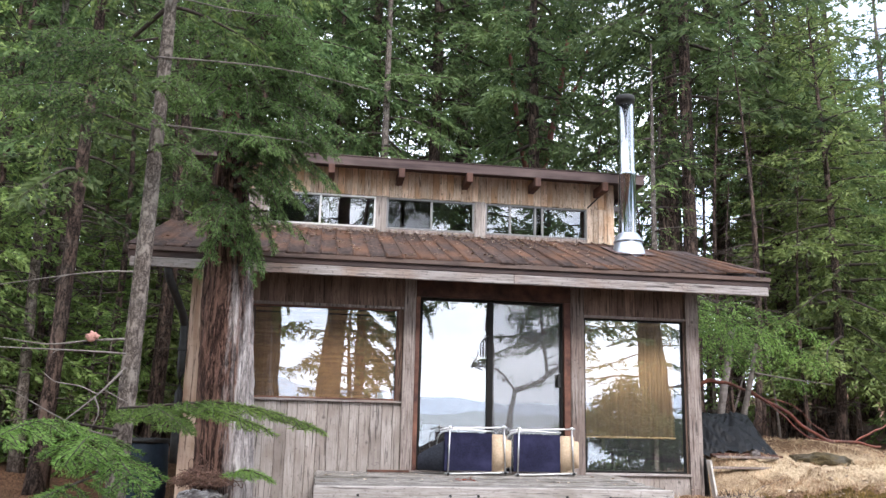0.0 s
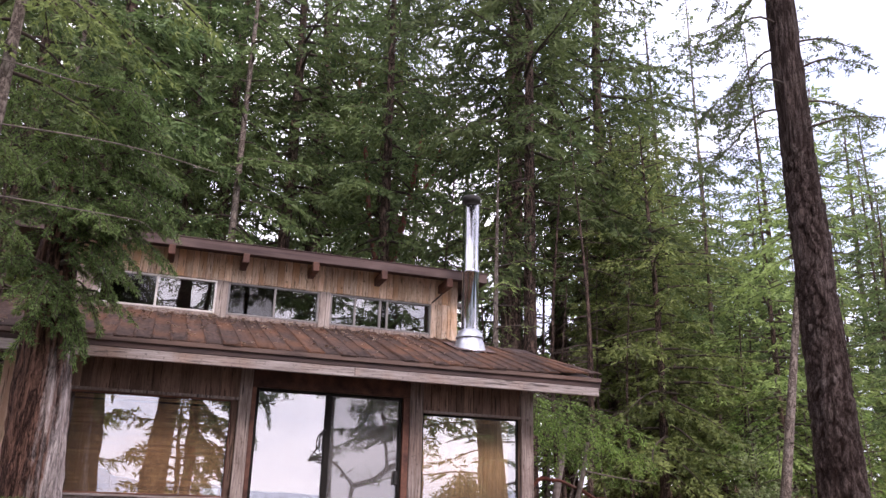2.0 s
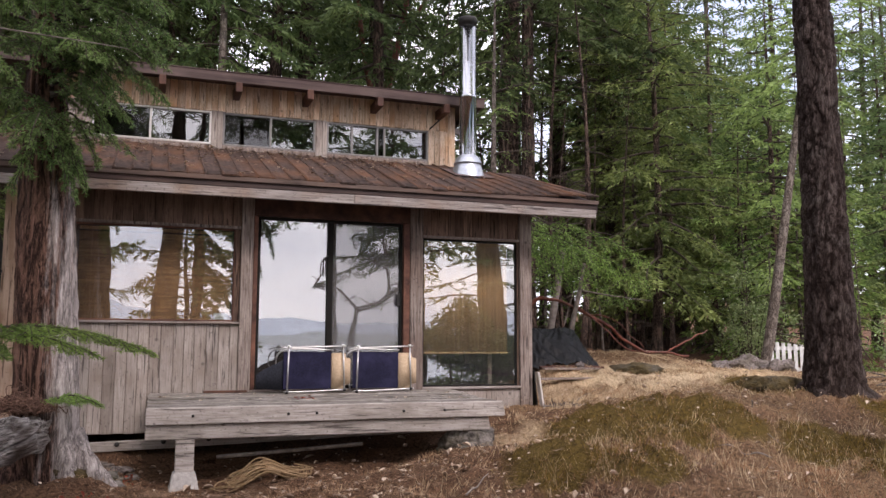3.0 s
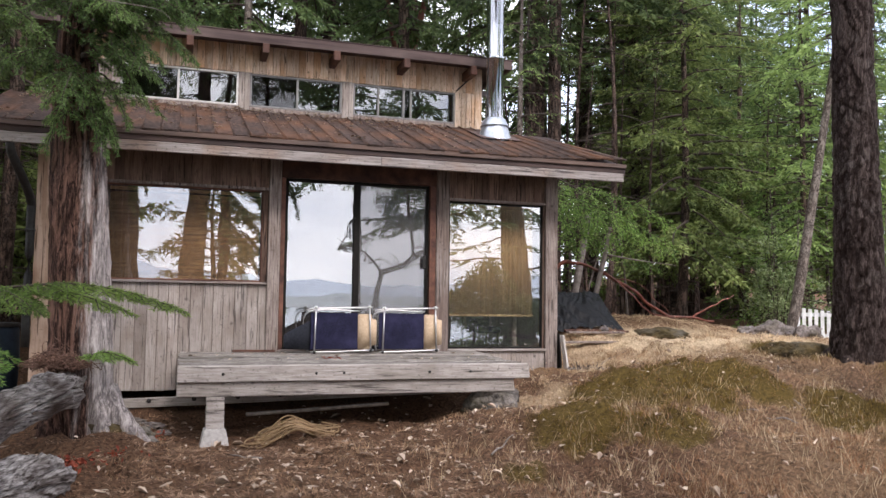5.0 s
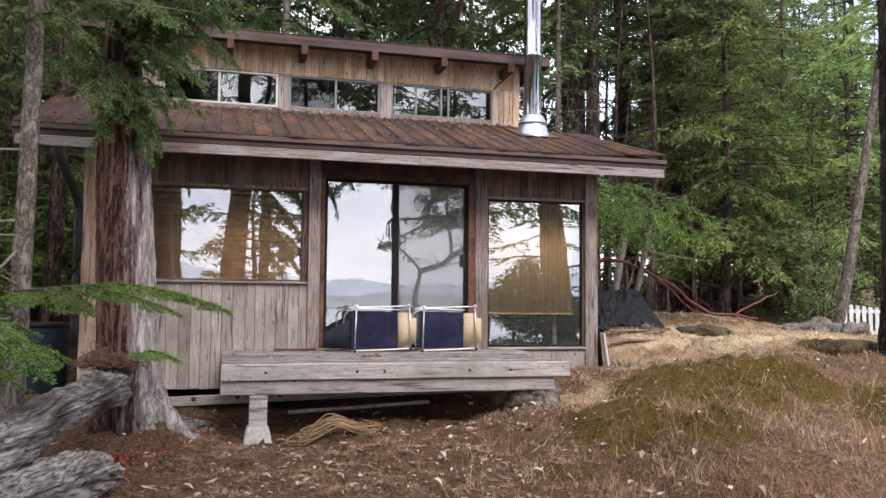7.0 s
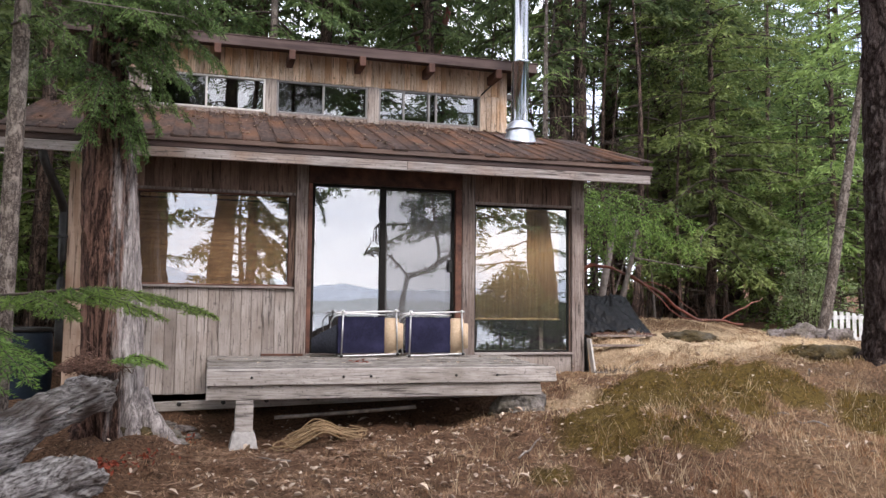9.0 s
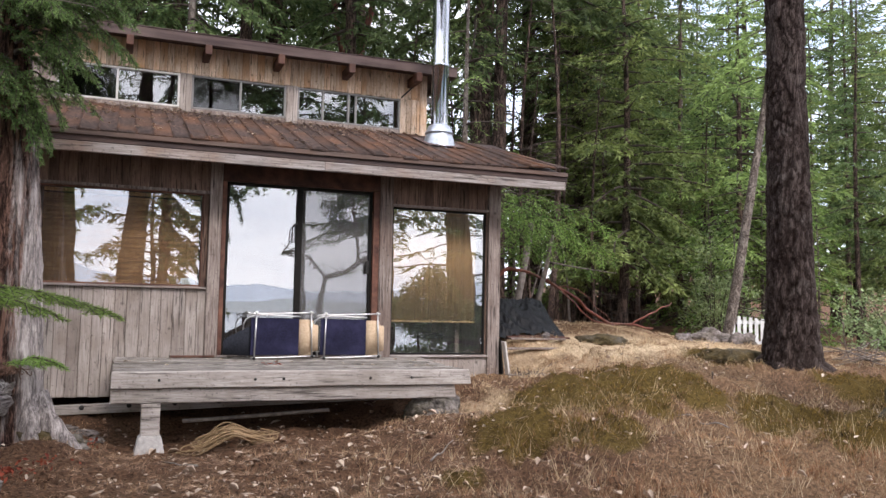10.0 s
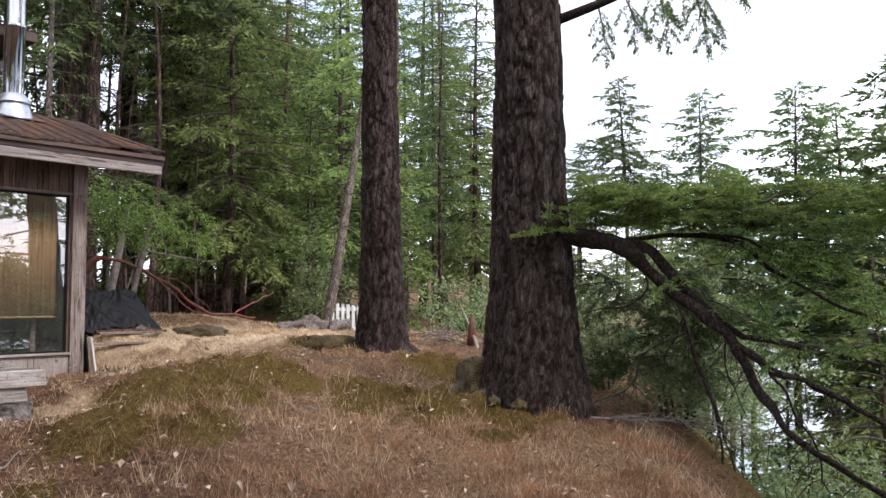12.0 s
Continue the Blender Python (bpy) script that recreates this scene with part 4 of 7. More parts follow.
put("base_plate", finish(bm, "base_plate"), m_brown, flue)
turned("cap", 2.97, 0.80, [(0.10, 5.98), (0.105, 6.03), (0.135, 6.035), (0.14, 6.10), (0.13, 6.13), (0.02, 6.14)], m_black, flue, "black cap")

# downpipe at the far corner
down = thing("downpipe", (-2.66, -0.2, 0.9), "dark bent downpipe beside the cedar corner post", "downpipe")
put("pipe", fast("pipe", *tube(smooth_line([(-2.90, -0.60, 3.20), (-2.88, -0.58, 2.98), (-2.80, -0.35, 2.74), (-2.755, -0.12, 2.55), (-2.75, -0.06, 2.3), (-2.75, -0.06, 0.95)], 30), 0.045, 14)), m_black, down, "", True)
for z in (1.3, 2.2):
    box("clip", (-2.80, -0.115, z), (-2.70, 0.0, z + 0.03), m_black, down)
barrel = thing("rain_barrel", (-3.25, 0.85, 0.3), "dark blue plastic rain barrel beside the cabin", "barrel")
turned("body", -3.25, 0.85, [(0.02, 0.30), (0.27, 0.30), (0.29, 0.36), (0.31, 0.75), (0.29, 1.12), (0.27, 1.16), (0.05, 1.165)], m_barrel, barrel)
turned("rim", -3.25, 0.85, [(0.272, 1.14), (0.30, 1.145), (0.30, 1.19), (0.26, 1.195), (0.25, 1.168)], m_black, barrel)

# ---- deck ----
deck = thing("deck", (0.6, -0.8, 0.1), "weathered grey plank deck on timber beams in front of the door", "deck")


def deck_z(y):
    return 0.895 + (y + 0.06) / 1.54 * 0.052


rng = random.Random(8)
y = -0.07
for k in range(11):
    w = 0.138
    x1 = 2.42 + rng.uniform(-0.05, 0.06) - 0.02 * k * (k % 3 == 1)
    bm = bmesh.new()
    add_box(bm, (-1.17 + rng.uniform(-0.012, 0.012), y - w + 0.013 + rng.uniform(-0.004, 0.004), -0.036), (x1, y, 0.0), 0.007)
    bmesh.ops.subdivide_edges(bm, edges=[e for e in bm.edges if e.calc_length() > 2], cuts=24)
    for v in bm.verts:
        v.co.z += deck_z(v.co.y) + 0.012 * noise.noise((v.co.x * 1.3, k * 2.1, 0)) + 0.006 * noise.noise((v.co.x * 7, v.co.y * 30, k))
        if v.co.x > 2.3:
            v.co.x += 0.06 * noise.noise((v.co.y * 25, v.co.z * 30, 4))
    put("plank", finish(bm, "plank"), m_deck, deck)
    y -= w + 0.002
FRONT = y + 0.004
for name, z0, z1, y0, x1 in (("front_beam", 0.692, 0.852, FRONT - 0.045, 2.44), ("lower_beam", 0.548, 0.686, FRONT - 0.005, 2.30)):
    bm = bmesh.new()
    add_box(bm, (-1.185, y0, z0), (x1, y0 + 0.06, z1), 0.008)
    bmesh.ops.subdivide_edges(bm, edges=[e for e in bm.edges if e.calc_length() > 2], cuts=30)
    for v in bm.verts:
        v.co.y += 0.006 * noise.noise((v.co.x * 2, v.co.z * 9, 0))
        v.co.z += 0.006 * noise.noise((v.co.x * 1.5, 5, z0))
        if v.co.x > 2.1:
            v.co.x += 0.09 * noise.noise((v.co.z * 22, v.co.y * 30, 9))
    put(name, finish(bm, name), m_beam, deck)
for x in (-0.76, 0.14, 0.42, 1.32, 1.77):
    put("bolt_head", fast("bolt_head", *tube([(x, FRONT - 0.056, 0.77), (x, FRONT - 0.044, 0.77)], 0.014, 8)), m_black, deck)
for x in (-1.0, 0.2, 1.4, 2.2):
    box("joist", (x, FRONT + 0.06, 0.70), (x + 0.045, -0.02, 0.80), m_beam, deck)
box("post", (-0.905, FRONT - 0.02, 0.25), (-0.735, FRONT + 0.14, 0.546), m_beam, deck)
pier = thing("concrete_pier", (-0.82, FRONT + 0.05, 0.05), "tapered concrete pier block under the deck post", "pier")
bm = bmesh.new()
got = bmesh.ops.create_cube(bm, size=1.0)["verts"]
for v in got:
    k = 0.30 if v.co.z < 0 else 0.20
    v.co = Vector((-0.82 + v.co.x * k, FRONT + 0.05 + v.co.y * k, 0.135 + v.co.z * 0.23))
bmesh.ops.bevel(bm, geom=list(bm.edges), offset=0.012, segments=2, affect="EDGES")
put("block", finish(bm, "block"), m_concrete, pier)
ladder = thing("timber_beam", (0.4, -0.5, 0.35), "long bolted timber beam lying under the deck", "beam")
box("beam", (-1.75, -0.75, 0.40), (1.9, -0.70, 0.50), m_beam, ladder, "", 0.006, Matrix.Rotation(radians(-1.5), 4, "Y"))
for k in range(7):
    put("bolt_head", fast("bolt_head", *tube([(-1.45 + k * 0.45, -0.762, 0.43 + k * 0.012), (-1.45 + k * 0.45, -0.748, 0.43 + k * 0.012)], 0.025, 8)), m_black, ladder)
pole = thing("wooden_pole", (0.0, -1.2, 0.25), "thin weathered pole lying under the deck", "pole")
put("pole", fast("pole", *tube(smooth_line([(-0.5, -1.25, 0.33), (0.2, -1.22, 0.36), (1.0, -1.2, 0.40)], 8), 0.02, 8)), m_dead, pole)


# ---- folded chairs on the deck ----
def folding_chair(x0, y, z, flap):
    """A beach lounger folded flat and stood on its long edge."""
    th = thing("folding_chair", (x0 + 0.4, y, z), "folded beach chair with navy canvas and aluminium frame on the deck", "chair", "folded chairs on the deck")
    w, h = 0.62, 0.52
    # canvas: a slack, padded sheet between the tubes
    n, m = 16, 10
    v, f = [], []
    for side in (0, 1):
        for i in range(n + 1):
            for j in range(m + 1):
                u, t = i / n, j / m
                sag = 0.012 * math.sin(math.pi * u) * math.sin(math.pi * t) + 0.012 * noise.noise((u * 6 + x0, t * 5, side))
                v.append((x0 + 0.02 + u * 0.55, y - 0.012 - sag + side * 0.022, z + 0.045 + t * 0.42))
    for side in (0, 1):
        o = side * (n + 1) * (m + 1)
        for i in range(n):
            for j in range(m):
                a = o + i * (m + 1) + j
                f.append((a, a + m + 1, a + m + 2, a + 1))
    put("canvas", fast("canvas", v, f), m_navy, th, "", True)
    r = 0.0095
    put("side_tube", fast("side_tube", *tube([(x0 + 0.06, y - 0.03, z), (x0 + 0.075, y - 0.03, z + h)], r, 10)), m_tube, th, "", True)
    put("side_tube", fast("side_tube", *tube([(x0 + 0.725, y - 0.035, z + 0.02), (x0 + 0.705, y - 0.035, z + h + 0.012)], r, 10)), m_tube, th, "", True)
    put("top_tube", fast("top_tube", *tube(smooth_line([(x0 - 0.04, y - 0.03, z + h - 0.03), (x0 + 0.03, y - 0.035, z + h - 0.01), (x0 + 0.30, y - 0.035, z + h), (x0 + 0.74, y - 0.035, z + h + 0.016)], 12), r, 10)), m_tube, th, "", True)
    put("bottom_tube", fast("bottom_tube", *tube(smooth_line([(x0 + 0.02, y - 0.03, z + 0.013), (x0 + 0.3, y - 0.035, z + 0.016), (x0 + 0.76, y - 0.035, z + 0.035)], 10), r, 10)), m_tube, th, "", True)
    put("rear_tube", fast("rear_tube", *tube(smooth_line([(x0 + 0.0, y + 0.05, z + 0.02), (x0 - 0.02, y + 0.05, z + h - 0.06), (x0 + 0.6, y + 0.05, z + h - 0.03)], 16), r, 10)), m_tube, th, "", True)
    # tan headrest, a rounded pad on edge
    bm = bmesh.new()
    add_box(bm, (x0 + 0.575, y - 0.012, z + 0.03), (x0 + 0.80, y + 0.035, z + 0.455), 0)
    bmesh.ops.bevel(bm, geom=[e for e in bm.edges if abs(e.verts[0].co.y - e.verts[1].co.y) > 0.01 and max(v.co.x for v in e.verts) > x0 + 0.7], offset=0.06, segments=5, affect="EDGES")
    bmesh.ops.bevel(bm, geom=[e for e in bm.edges if e.calc_face_angle(0) > 1], offset=0.010, segments=2, affect="EDGES")
    put("headrest", finish(bm, "headrest"), m_tan, th, "tan headrest pad", True)
    for k, (dx, dz) in enumerate(((0.06, 0.0), (0.725, 0.02), (0.075, h), (0.705, h + 0.012))):
        put("joint_cap", fast("joint_cap", *tube([(x0 + dx, y - 0.052, z + dz + 0.008), (x0 + dx, y - 0.010, z + dz + 0.008)], 0.017, 10)), m_white if k > 1 else m_black, th)
    if flap:
        n, v, f = 10, [], []
        for i in range(n + 1):
            u = i / n
            top = 0.20 + 0.19 * u ** 0.8
            for side in (0, 1):
                v += [(x0 - 0.28 + u * 0.34, y + 0.02 + side * 0.03 + 0.012 * math.sin(u * 7), z + 0.03 + 0.02 * (1 - u)),
                      (x0 - 0.28 + u * 0.34, y + 0.03 + side * 0.03 + 0.010 * math.cos(u * 6), z + top)]
        for i in range(n):
            a = i * 4
            f += [(a, a + 4, a + 5, a + 1), (a + 2, a + 3, a + 7, a + 6), (a + 1, a + 5, a + 7, a + 3), (a, a + 2, a + 6, a + 4)]
        f += [(0, 1, 3, 2), (n * 4, n * 4 + 2, n * 4 + 3, n * 4 + 1)]
        put("hood", fast("hood", v, f), m_blackcloth, th, "black canvas hood hanging slack", True)
    return th


folding_chair(0.255, -0.34, 0.892, True)
folding_chair(1.065, -0.34, 0.892, False)


# ---- trees ----
def frames_of(d):
    ref = np.where(np.abs(d[:, 2:3]) < 0.9, np.array([[0, 0, 1.0]]), np.array([[1.0, 0, 0]]))
    a = np.cross(d, ref)
    a /= np.linalg.norm(a, axis=1, keepdims=True) + 1e-9
    return a, np.cross(a, d)


def needles(segs, per_m, length, width, rng, flat=0.55, forward=0.5):
    """Needles or tufts round the twigs, one narrow triangle each."""
    s = np.asarray(segs, float)
    a, b = s[:, 0], s[:, 1]
    ln = np.linalg.norm(b - a, axis=1)
    count = np.maximum(1, np.round(ln * per_m * rng.uniform(0.75, 1.25, len(ln)))).astype(int)
    i = np.repeat(np.arange(len(s)), count)
    t = rng.random(len(i))
    d = (b - a)[i] / (ln[i][:, None] + 1e-9)
    side, up = frames_of(d)
    w = rng.random(len(i)) * 2 * math.pi
    out = side * np.cos(w)[:, None] + up * (np.sin(w) * flat)[:, None]
    way = d * forward + out * 0.9 + rng.normal(0, 0.18, (len(i), 3))
    way /= np.linalg.norm(way, axis=1, keepdims=True)
    base_ = a[i] + (b - a)[i] * t[:, None]
    L = length * rng.uniform(0.6, 1.2, len(i))
    cross = np.cross(way, rng.normal(0, 1, (len(i), 3)))
    cross /= np.linalg.norm(cross, axis=1, keepdims=True) + 1e-9
    tip = base_ + way * L[:, None]
    mid = base_ + way * (L * 0.3)[:, None]
    hw = (width * rng.uniform(0.7, 1.2, len(i)) / 2)[:, None]
    v = np.stack([mid - cross * hw, mid + cross * hw, tip], 1).reshape(-1, 3)
    f = np.arange(len(v)).reshape(-1, 3)
    return v, f


def leaves(centres, size, rng, slender=0.45):
    """Broad leaves as small folded diamonds, two triangles each."""
    c = np.asarray(centres, float)
    d = rng.normal(0, 1, c.shape)
    d[:, 2] *= 0.6
    d /= np.linalg.norm(d, axis=1, keepdims=True)
    s, u = frames_of(d)
    w = rng.random(len(c)) * 6.283
    n = s * np.cos(w)[:, None] + u * np.sin(w)[:, None]
    L = (size * rng.uniform(0.6, 1.25, len(c)))[:, None]
    lift = np.cross(d, n) * L * 0.10
    v = np.stack([c, c + d * L * 0.5 + n * L * slender * 0.5 + lift, c + d * L, c + d * L * 0.5 - n * L * slender * 0.5 + lift], 1).reshape(-1, 3)
    o = np.arange(len(c))[:, None] * 4
    return v, np.concatenate([o + np.array([[0, 1, 2]]), o + np.array([[0, 2, 3]])])


def limb_line(start, az, length, rise, droop, rng, n=7, wander=0.06):
    u = np.linspace(0, 1, n)
    h = np.array([math.cos(az), math.sin(az), 0.0])
    side = np.array([-h[1], h[0], 0.0])
    p = np.asarray(start)[None] + h[None] * (u * length)[:, None]
    p[:, 2] += length * (rise * u - droop * u ** 1.7 + 0.10 * droop * u ** 5)
    p += side[None] * (rng.normal(0, wander) * length * u ** 2 + 0.03 * length * np.sin(u * 5 + rng.uniform(0, 6)))[:, None]
    return p


def twigs_on(line, rng, gap, ratio, droop, start=0.12, sub=0):
    """Side twigs on a limb, as segments; sub adds smaller ones on those."""
    seg = np.linalg.norm(np.diff(line, axis=0), axis=1)
    total = seg.sum()
    acc = np.concatenate([[0], np.cumsum(seg)]) / total
    out = []
    n = max(3, int(total * (1 - start) / gap))
    for k, u in enumerate(np.linspace(start, 1.0, n)):
        p = np.array([np.interp(u, acc, line[:, c]) for c in range(3)])
        q = np.array([np.interp(min(1, u + 0.05), acc, line[:, c]) for c in range(3)]) - np.array([np.interp(max(0, u - 0.05), acc, line[:, c]) for c in range(3)])
        q /= np.linalg.norm(q) + 1e-9
        side = np.cross(q, (0, 0, 1.0))
        side /= np.linalg.norm(side) + 1e-9
        sgn = 1 if k % 2 else -1
        L = (ratio * total * (1.02 - u) ** 0.8 + 0.10) * rng.uniform(0.55, 1.15)
        ang = radians(rng.uniform(38, 68)) if u < 0.97 else 0.1
        d = q * math.cos(ang) + side * sgn * math.sin(ang)
        m1 = p + d * L * 0.5 + np.array([0, 0, -droop * L * 0.18])
        m2 = p + d * L + np.array([0, 0, -droop * L * 0.62])
        out += [(p, m1), (m1, m2)]
        if sub:
            for c in range(sub):
                w = (c + 0.6) / sub
                a = p + (m2 - p) * w
                s2 = 1 if c % 2 else -1
                e = (m2 - p) / (np.linalg.norm(m2 - p) + 1e-9)
                d2 = e * 0.75 + np.cross(e, (0, 0, 1.0)) * s2 * 0.7
                L2 = L * 0.42 * (1.1 - w) * rng.uniform(0.7, 1.2) + 0.04
                out.append((a, a + d2 * L2 + np.array([0, 0, -droop * L2 * 0.4])))
    return out


def trunk_mesh(line, radii, sides, relief, seed, size=0.115):
    v, f = tube(line, radii, sides)
    if relief:
        c = np.repeat(np.vstack([line[:1], line, line[-1:]]), sides, axis=0)
        rel = v - c
        out = []
        for p, r in zip(v, rel):
            q = Vector((p[0] / size + seed, p[1] / size, p[2] / (size * 5)))
            k = 1 - abs(noise.noise(q)) * 2.0 + 0.4 * noise.noise(q * 2.7)
            d = Vector(r)
            if d.length > 0.01:
                d = d + d.normalized() * (k - 0.4) * relief
            out.append(tuple(Vector(p - r) + d))
        v = np.array(out)
    return v, f


def plated(line, radii, sides, seed, relief):
    """An old fir's trunk: long broken plates of bark between deep cracks. Gives the mesh and how deep each point lies in a crack."""
    v, f = tube(line, radii, sides)
    c = np.repeat(np.vstack([line[:1], line, line[-1:]]), sides, axis=0)
    out, crack = [], []
    for p, o in zip(v, c):
        d = Vector(p - o)
        q = Vector((p[0] / 0.105, p[1] / 0.105, p[2] / 0.72 + seed))
        q += noise.noise_vector(Vector((p[0] * 6, p[1] * 6, p[2] * 3.5 + seed))) * 0.8 + noise.noise_vector(Vector((p[0] * 15, p[1] * 15, p[2] * 9))) * 0.36 + noise.noise_vector(Vector(p) * 34) * 0.13
        near, cells = noise.voronoi(q)
        gap = min(1.0, (near[1] - near[0]) / 0.30)
        flake = 0.5 - abs(noise.noise(Vector((p[0] * 21, p[1] * 21, p[2] * 4.5)) + noise.noise_vector(Vector(p) * 8) * 0.4))
        rise = 0.9 * noise.cell(cells[0] * 7.3) + 1.0 * flake + 0.25 * noise.noise(Vector(p) * 45)
        k = 0.85 * gap ** 0.42 + 0.34 * rise - 0.80
        out.append(tuple(Vector(p) + (d.normalized() * k * relief if d.length > 0.01 else Vector())))
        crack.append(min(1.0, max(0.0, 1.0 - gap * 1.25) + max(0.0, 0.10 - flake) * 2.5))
    return np.array(out), f, np.array(crack, dtype=np.float32)


def conifer(at, h, r, crown_from, reach, limbs, seed, bark, leaf, label, per_m=36, tuft=0.20, blade=0.066, gap=0.16, ratio=0.32,
            lean=(0, 0), dead=0, sides=10, relief=0.0, rings=16, droop=0.5, name="fir_tree", group="forest firs", bent=1.0, flare=(0.55, 0.28), ragged=(0.35, 1.2)):
    """A fir: tapered trunk, whorls of drooping limbs, twigs with needles, dead stubs below the crown."""
    rng = np.random.default_rng(seed)
    x, y, z = at
    th = thing(name, at, label, "tree", group)
    u = np.concatenate([np.linspace(0, 0.30, 230), np.linspace(0.30, 1, 90)[1:]]) if relief > 0.03 else np.linspace(0, 1, rings)
    bend = rng.normal(0, 0.008, 2) * bent
    line = np.stack([x + lean[0] * u * h + bend[0] * h * np.sin(u * 4), y + lean[1] * u * h + bend[1] * h * np.sin(u * 3.4), z - 0.25 + u * (h + 0.25)], -1)
    radii = r * (1 - 0.94 * u) ** 0.85 + r * flare[0] * np.exp(-u * h / flare[1])
    if relief > 0.03:
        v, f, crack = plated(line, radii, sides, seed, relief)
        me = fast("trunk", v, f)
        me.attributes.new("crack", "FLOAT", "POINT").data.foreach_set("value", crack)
    else:
        me = fast("trunk", *trunk_mesh(line, radii, sides, relief, seed))
    put("trunk", me, bark, th, "", True)
    wood, segs = [], []
    for k in range(limbs):
        s = (k + rng.random()) / limbs
        zz = crown_from + (1 - crown_from) * s
        p = np.array([np.interp(zz, u, line[:, c]) for c in range(3)])
        L = reach * ((1 - s) ** 0.7 * 0.92 + 0.08) * rng.uniform(*ragged) * (0.75 + 0.25 * min(1, s * 6))
        ln = limb_line(p, k * 2.399 + rng.uniform(-0.5, 0.5), L, 0.38 * s + rng.uniform(-0.20, 0.20), droop * rng.uniform(0.4, 1.5) * (1 - 0.6 * s), rng)
        wood.append(tube(ln, np.linspace(0.012 + 0.011 * L, 0.004, len(ln)), 4))
        tw = twigs_on(ln, rng, gap, ratio, 0.8)
        segs += tw
        segs += [(ln[i], ln[i + 1]) for i in range(3, len(ln) - 1)]
    for k in range(dead):
        zz = crown_from * rng.uniform(0.12, 1.0)
        p = np.array([np.interp(zz, u, line[:, c]) for c in range(3)])
        ln = limb_line(p, rng.uniform(0, 6.28), rng.uniform(0.4, 1.3), rng.uniform(-0.1, 0.3), rng.uniform(0.1, 0.6), rng, 5)
        wood.append(tube(ln, np.linspace(0.012, 0.003, len(ln)), 4))
    if wood:
        tagged(put("branchwork", fast("branchwork", *join(wood)), m_twig, th), kind="stuff")
    if segs:
        tagged(put("crown", fast("crown", *needles(segs, per_m * 1.1, tuft, blade * 0.78, rng, 0.35, 0.9)), leaf, th), kind="stuff")
    return th


def bough(name, lines, at, label, rng_seed, leaf, bark=None, gap=0.10, ratio=0.34, droop=0.5, per_m=330, length=0.045, blade=0.008, sub=3, r0=0.012, parent=None, category="branch", start=0.1):
    """A close branch of a fir, with every needle."""
    rng = np.random.default_rng(rng_seed)
    th = parent or thing(name, at, label, category)
    wood, segs = [], []
    for pts in lines:
        ln = smooth_line(pts, 12)
        wood.append(tube(ln, np.linspace(r0, 0.004, 12), 6))
        tw = twigs_on(ln, rng, gap, ratio, droop, start, sub)
        wood += [tube([a, b], [0.004, 0.0025], 3, False) for a, b in tw]
        segs += tw + [(ln[i], ln[i + 1]) for i in range(4, 11)]
    tagged(put("stem" if not parent else "spraywork", fast("stem", *join(wood)), bark or m_twig, th), kind="stuff")
    tagged(put("needles" if not parent else "branch_needles", fast("needles", *needles(segs, per_m, length, blade, rng, 0.5, 0.6)), leaf, th), kind="stuff")
    return th


def top(x, y):
    """The ground's height with its small bumps."""
    return base(x, y) + float(bumps(np.array([x]), np.array([y]))[0])


def spot(x, y, turn=0.0, size=1.0, tall=1.0):
    return Matrix.Translation((x, y, base(x, y))) @ Matrix.Rotation(turn, 4, "Z") @ Matrix.Diagonal((size, size, size * tall, 1))


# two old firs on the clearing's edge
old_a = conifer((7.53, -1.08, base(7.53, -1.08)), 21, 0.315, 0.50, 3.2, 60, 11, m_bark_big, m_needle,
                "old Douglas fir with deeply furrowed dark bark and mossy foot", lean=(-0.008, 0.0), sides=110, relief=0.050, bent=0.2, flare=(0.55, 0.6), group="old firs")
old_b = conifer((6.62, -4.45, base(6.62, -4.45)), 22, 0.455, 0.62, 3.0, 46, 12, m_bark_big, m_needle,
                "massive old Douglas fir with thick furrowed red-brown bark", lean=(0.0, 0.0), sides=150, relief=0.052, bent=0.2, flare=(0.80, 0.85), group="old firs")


def roots(parent, cx, cy, r, seed, n=7, reach=0.7):
    """Root flares that run into the ground."""
    rng = random.Random(seed)
    for k in range(n):
        a = k * 2 * math.pi / n + rng.uniform(-0.3, 0.3)
        L = reach * rng.uniform(0.6, 1.2)
        p = []
        for u in np.linspace(0, 1, 10):
            q = r * 0.7 + u * L
            x, y = cx + math.cos(a + 0.2 * u) * q, cy + math.sin(a + 0.2 * u) * q
            p.append((x, y, base(x, y) + 0.16 * (1 - u) ** 1.6 - 0.06 * u))
        v, f = tube(p, np.linspace(r * 0.30, 0.03, 10), 14)
        put("root", fast("root", rough_up(v, 0.12, 0.03, seed), f), m_bark_big, parent, "", True)


roots(old_a, 7.53, -1.08, 0.36, 3, 7, 0.45)
roots(old_b, 6.62, -4.45, 0.56, 4, 8, 0.42)

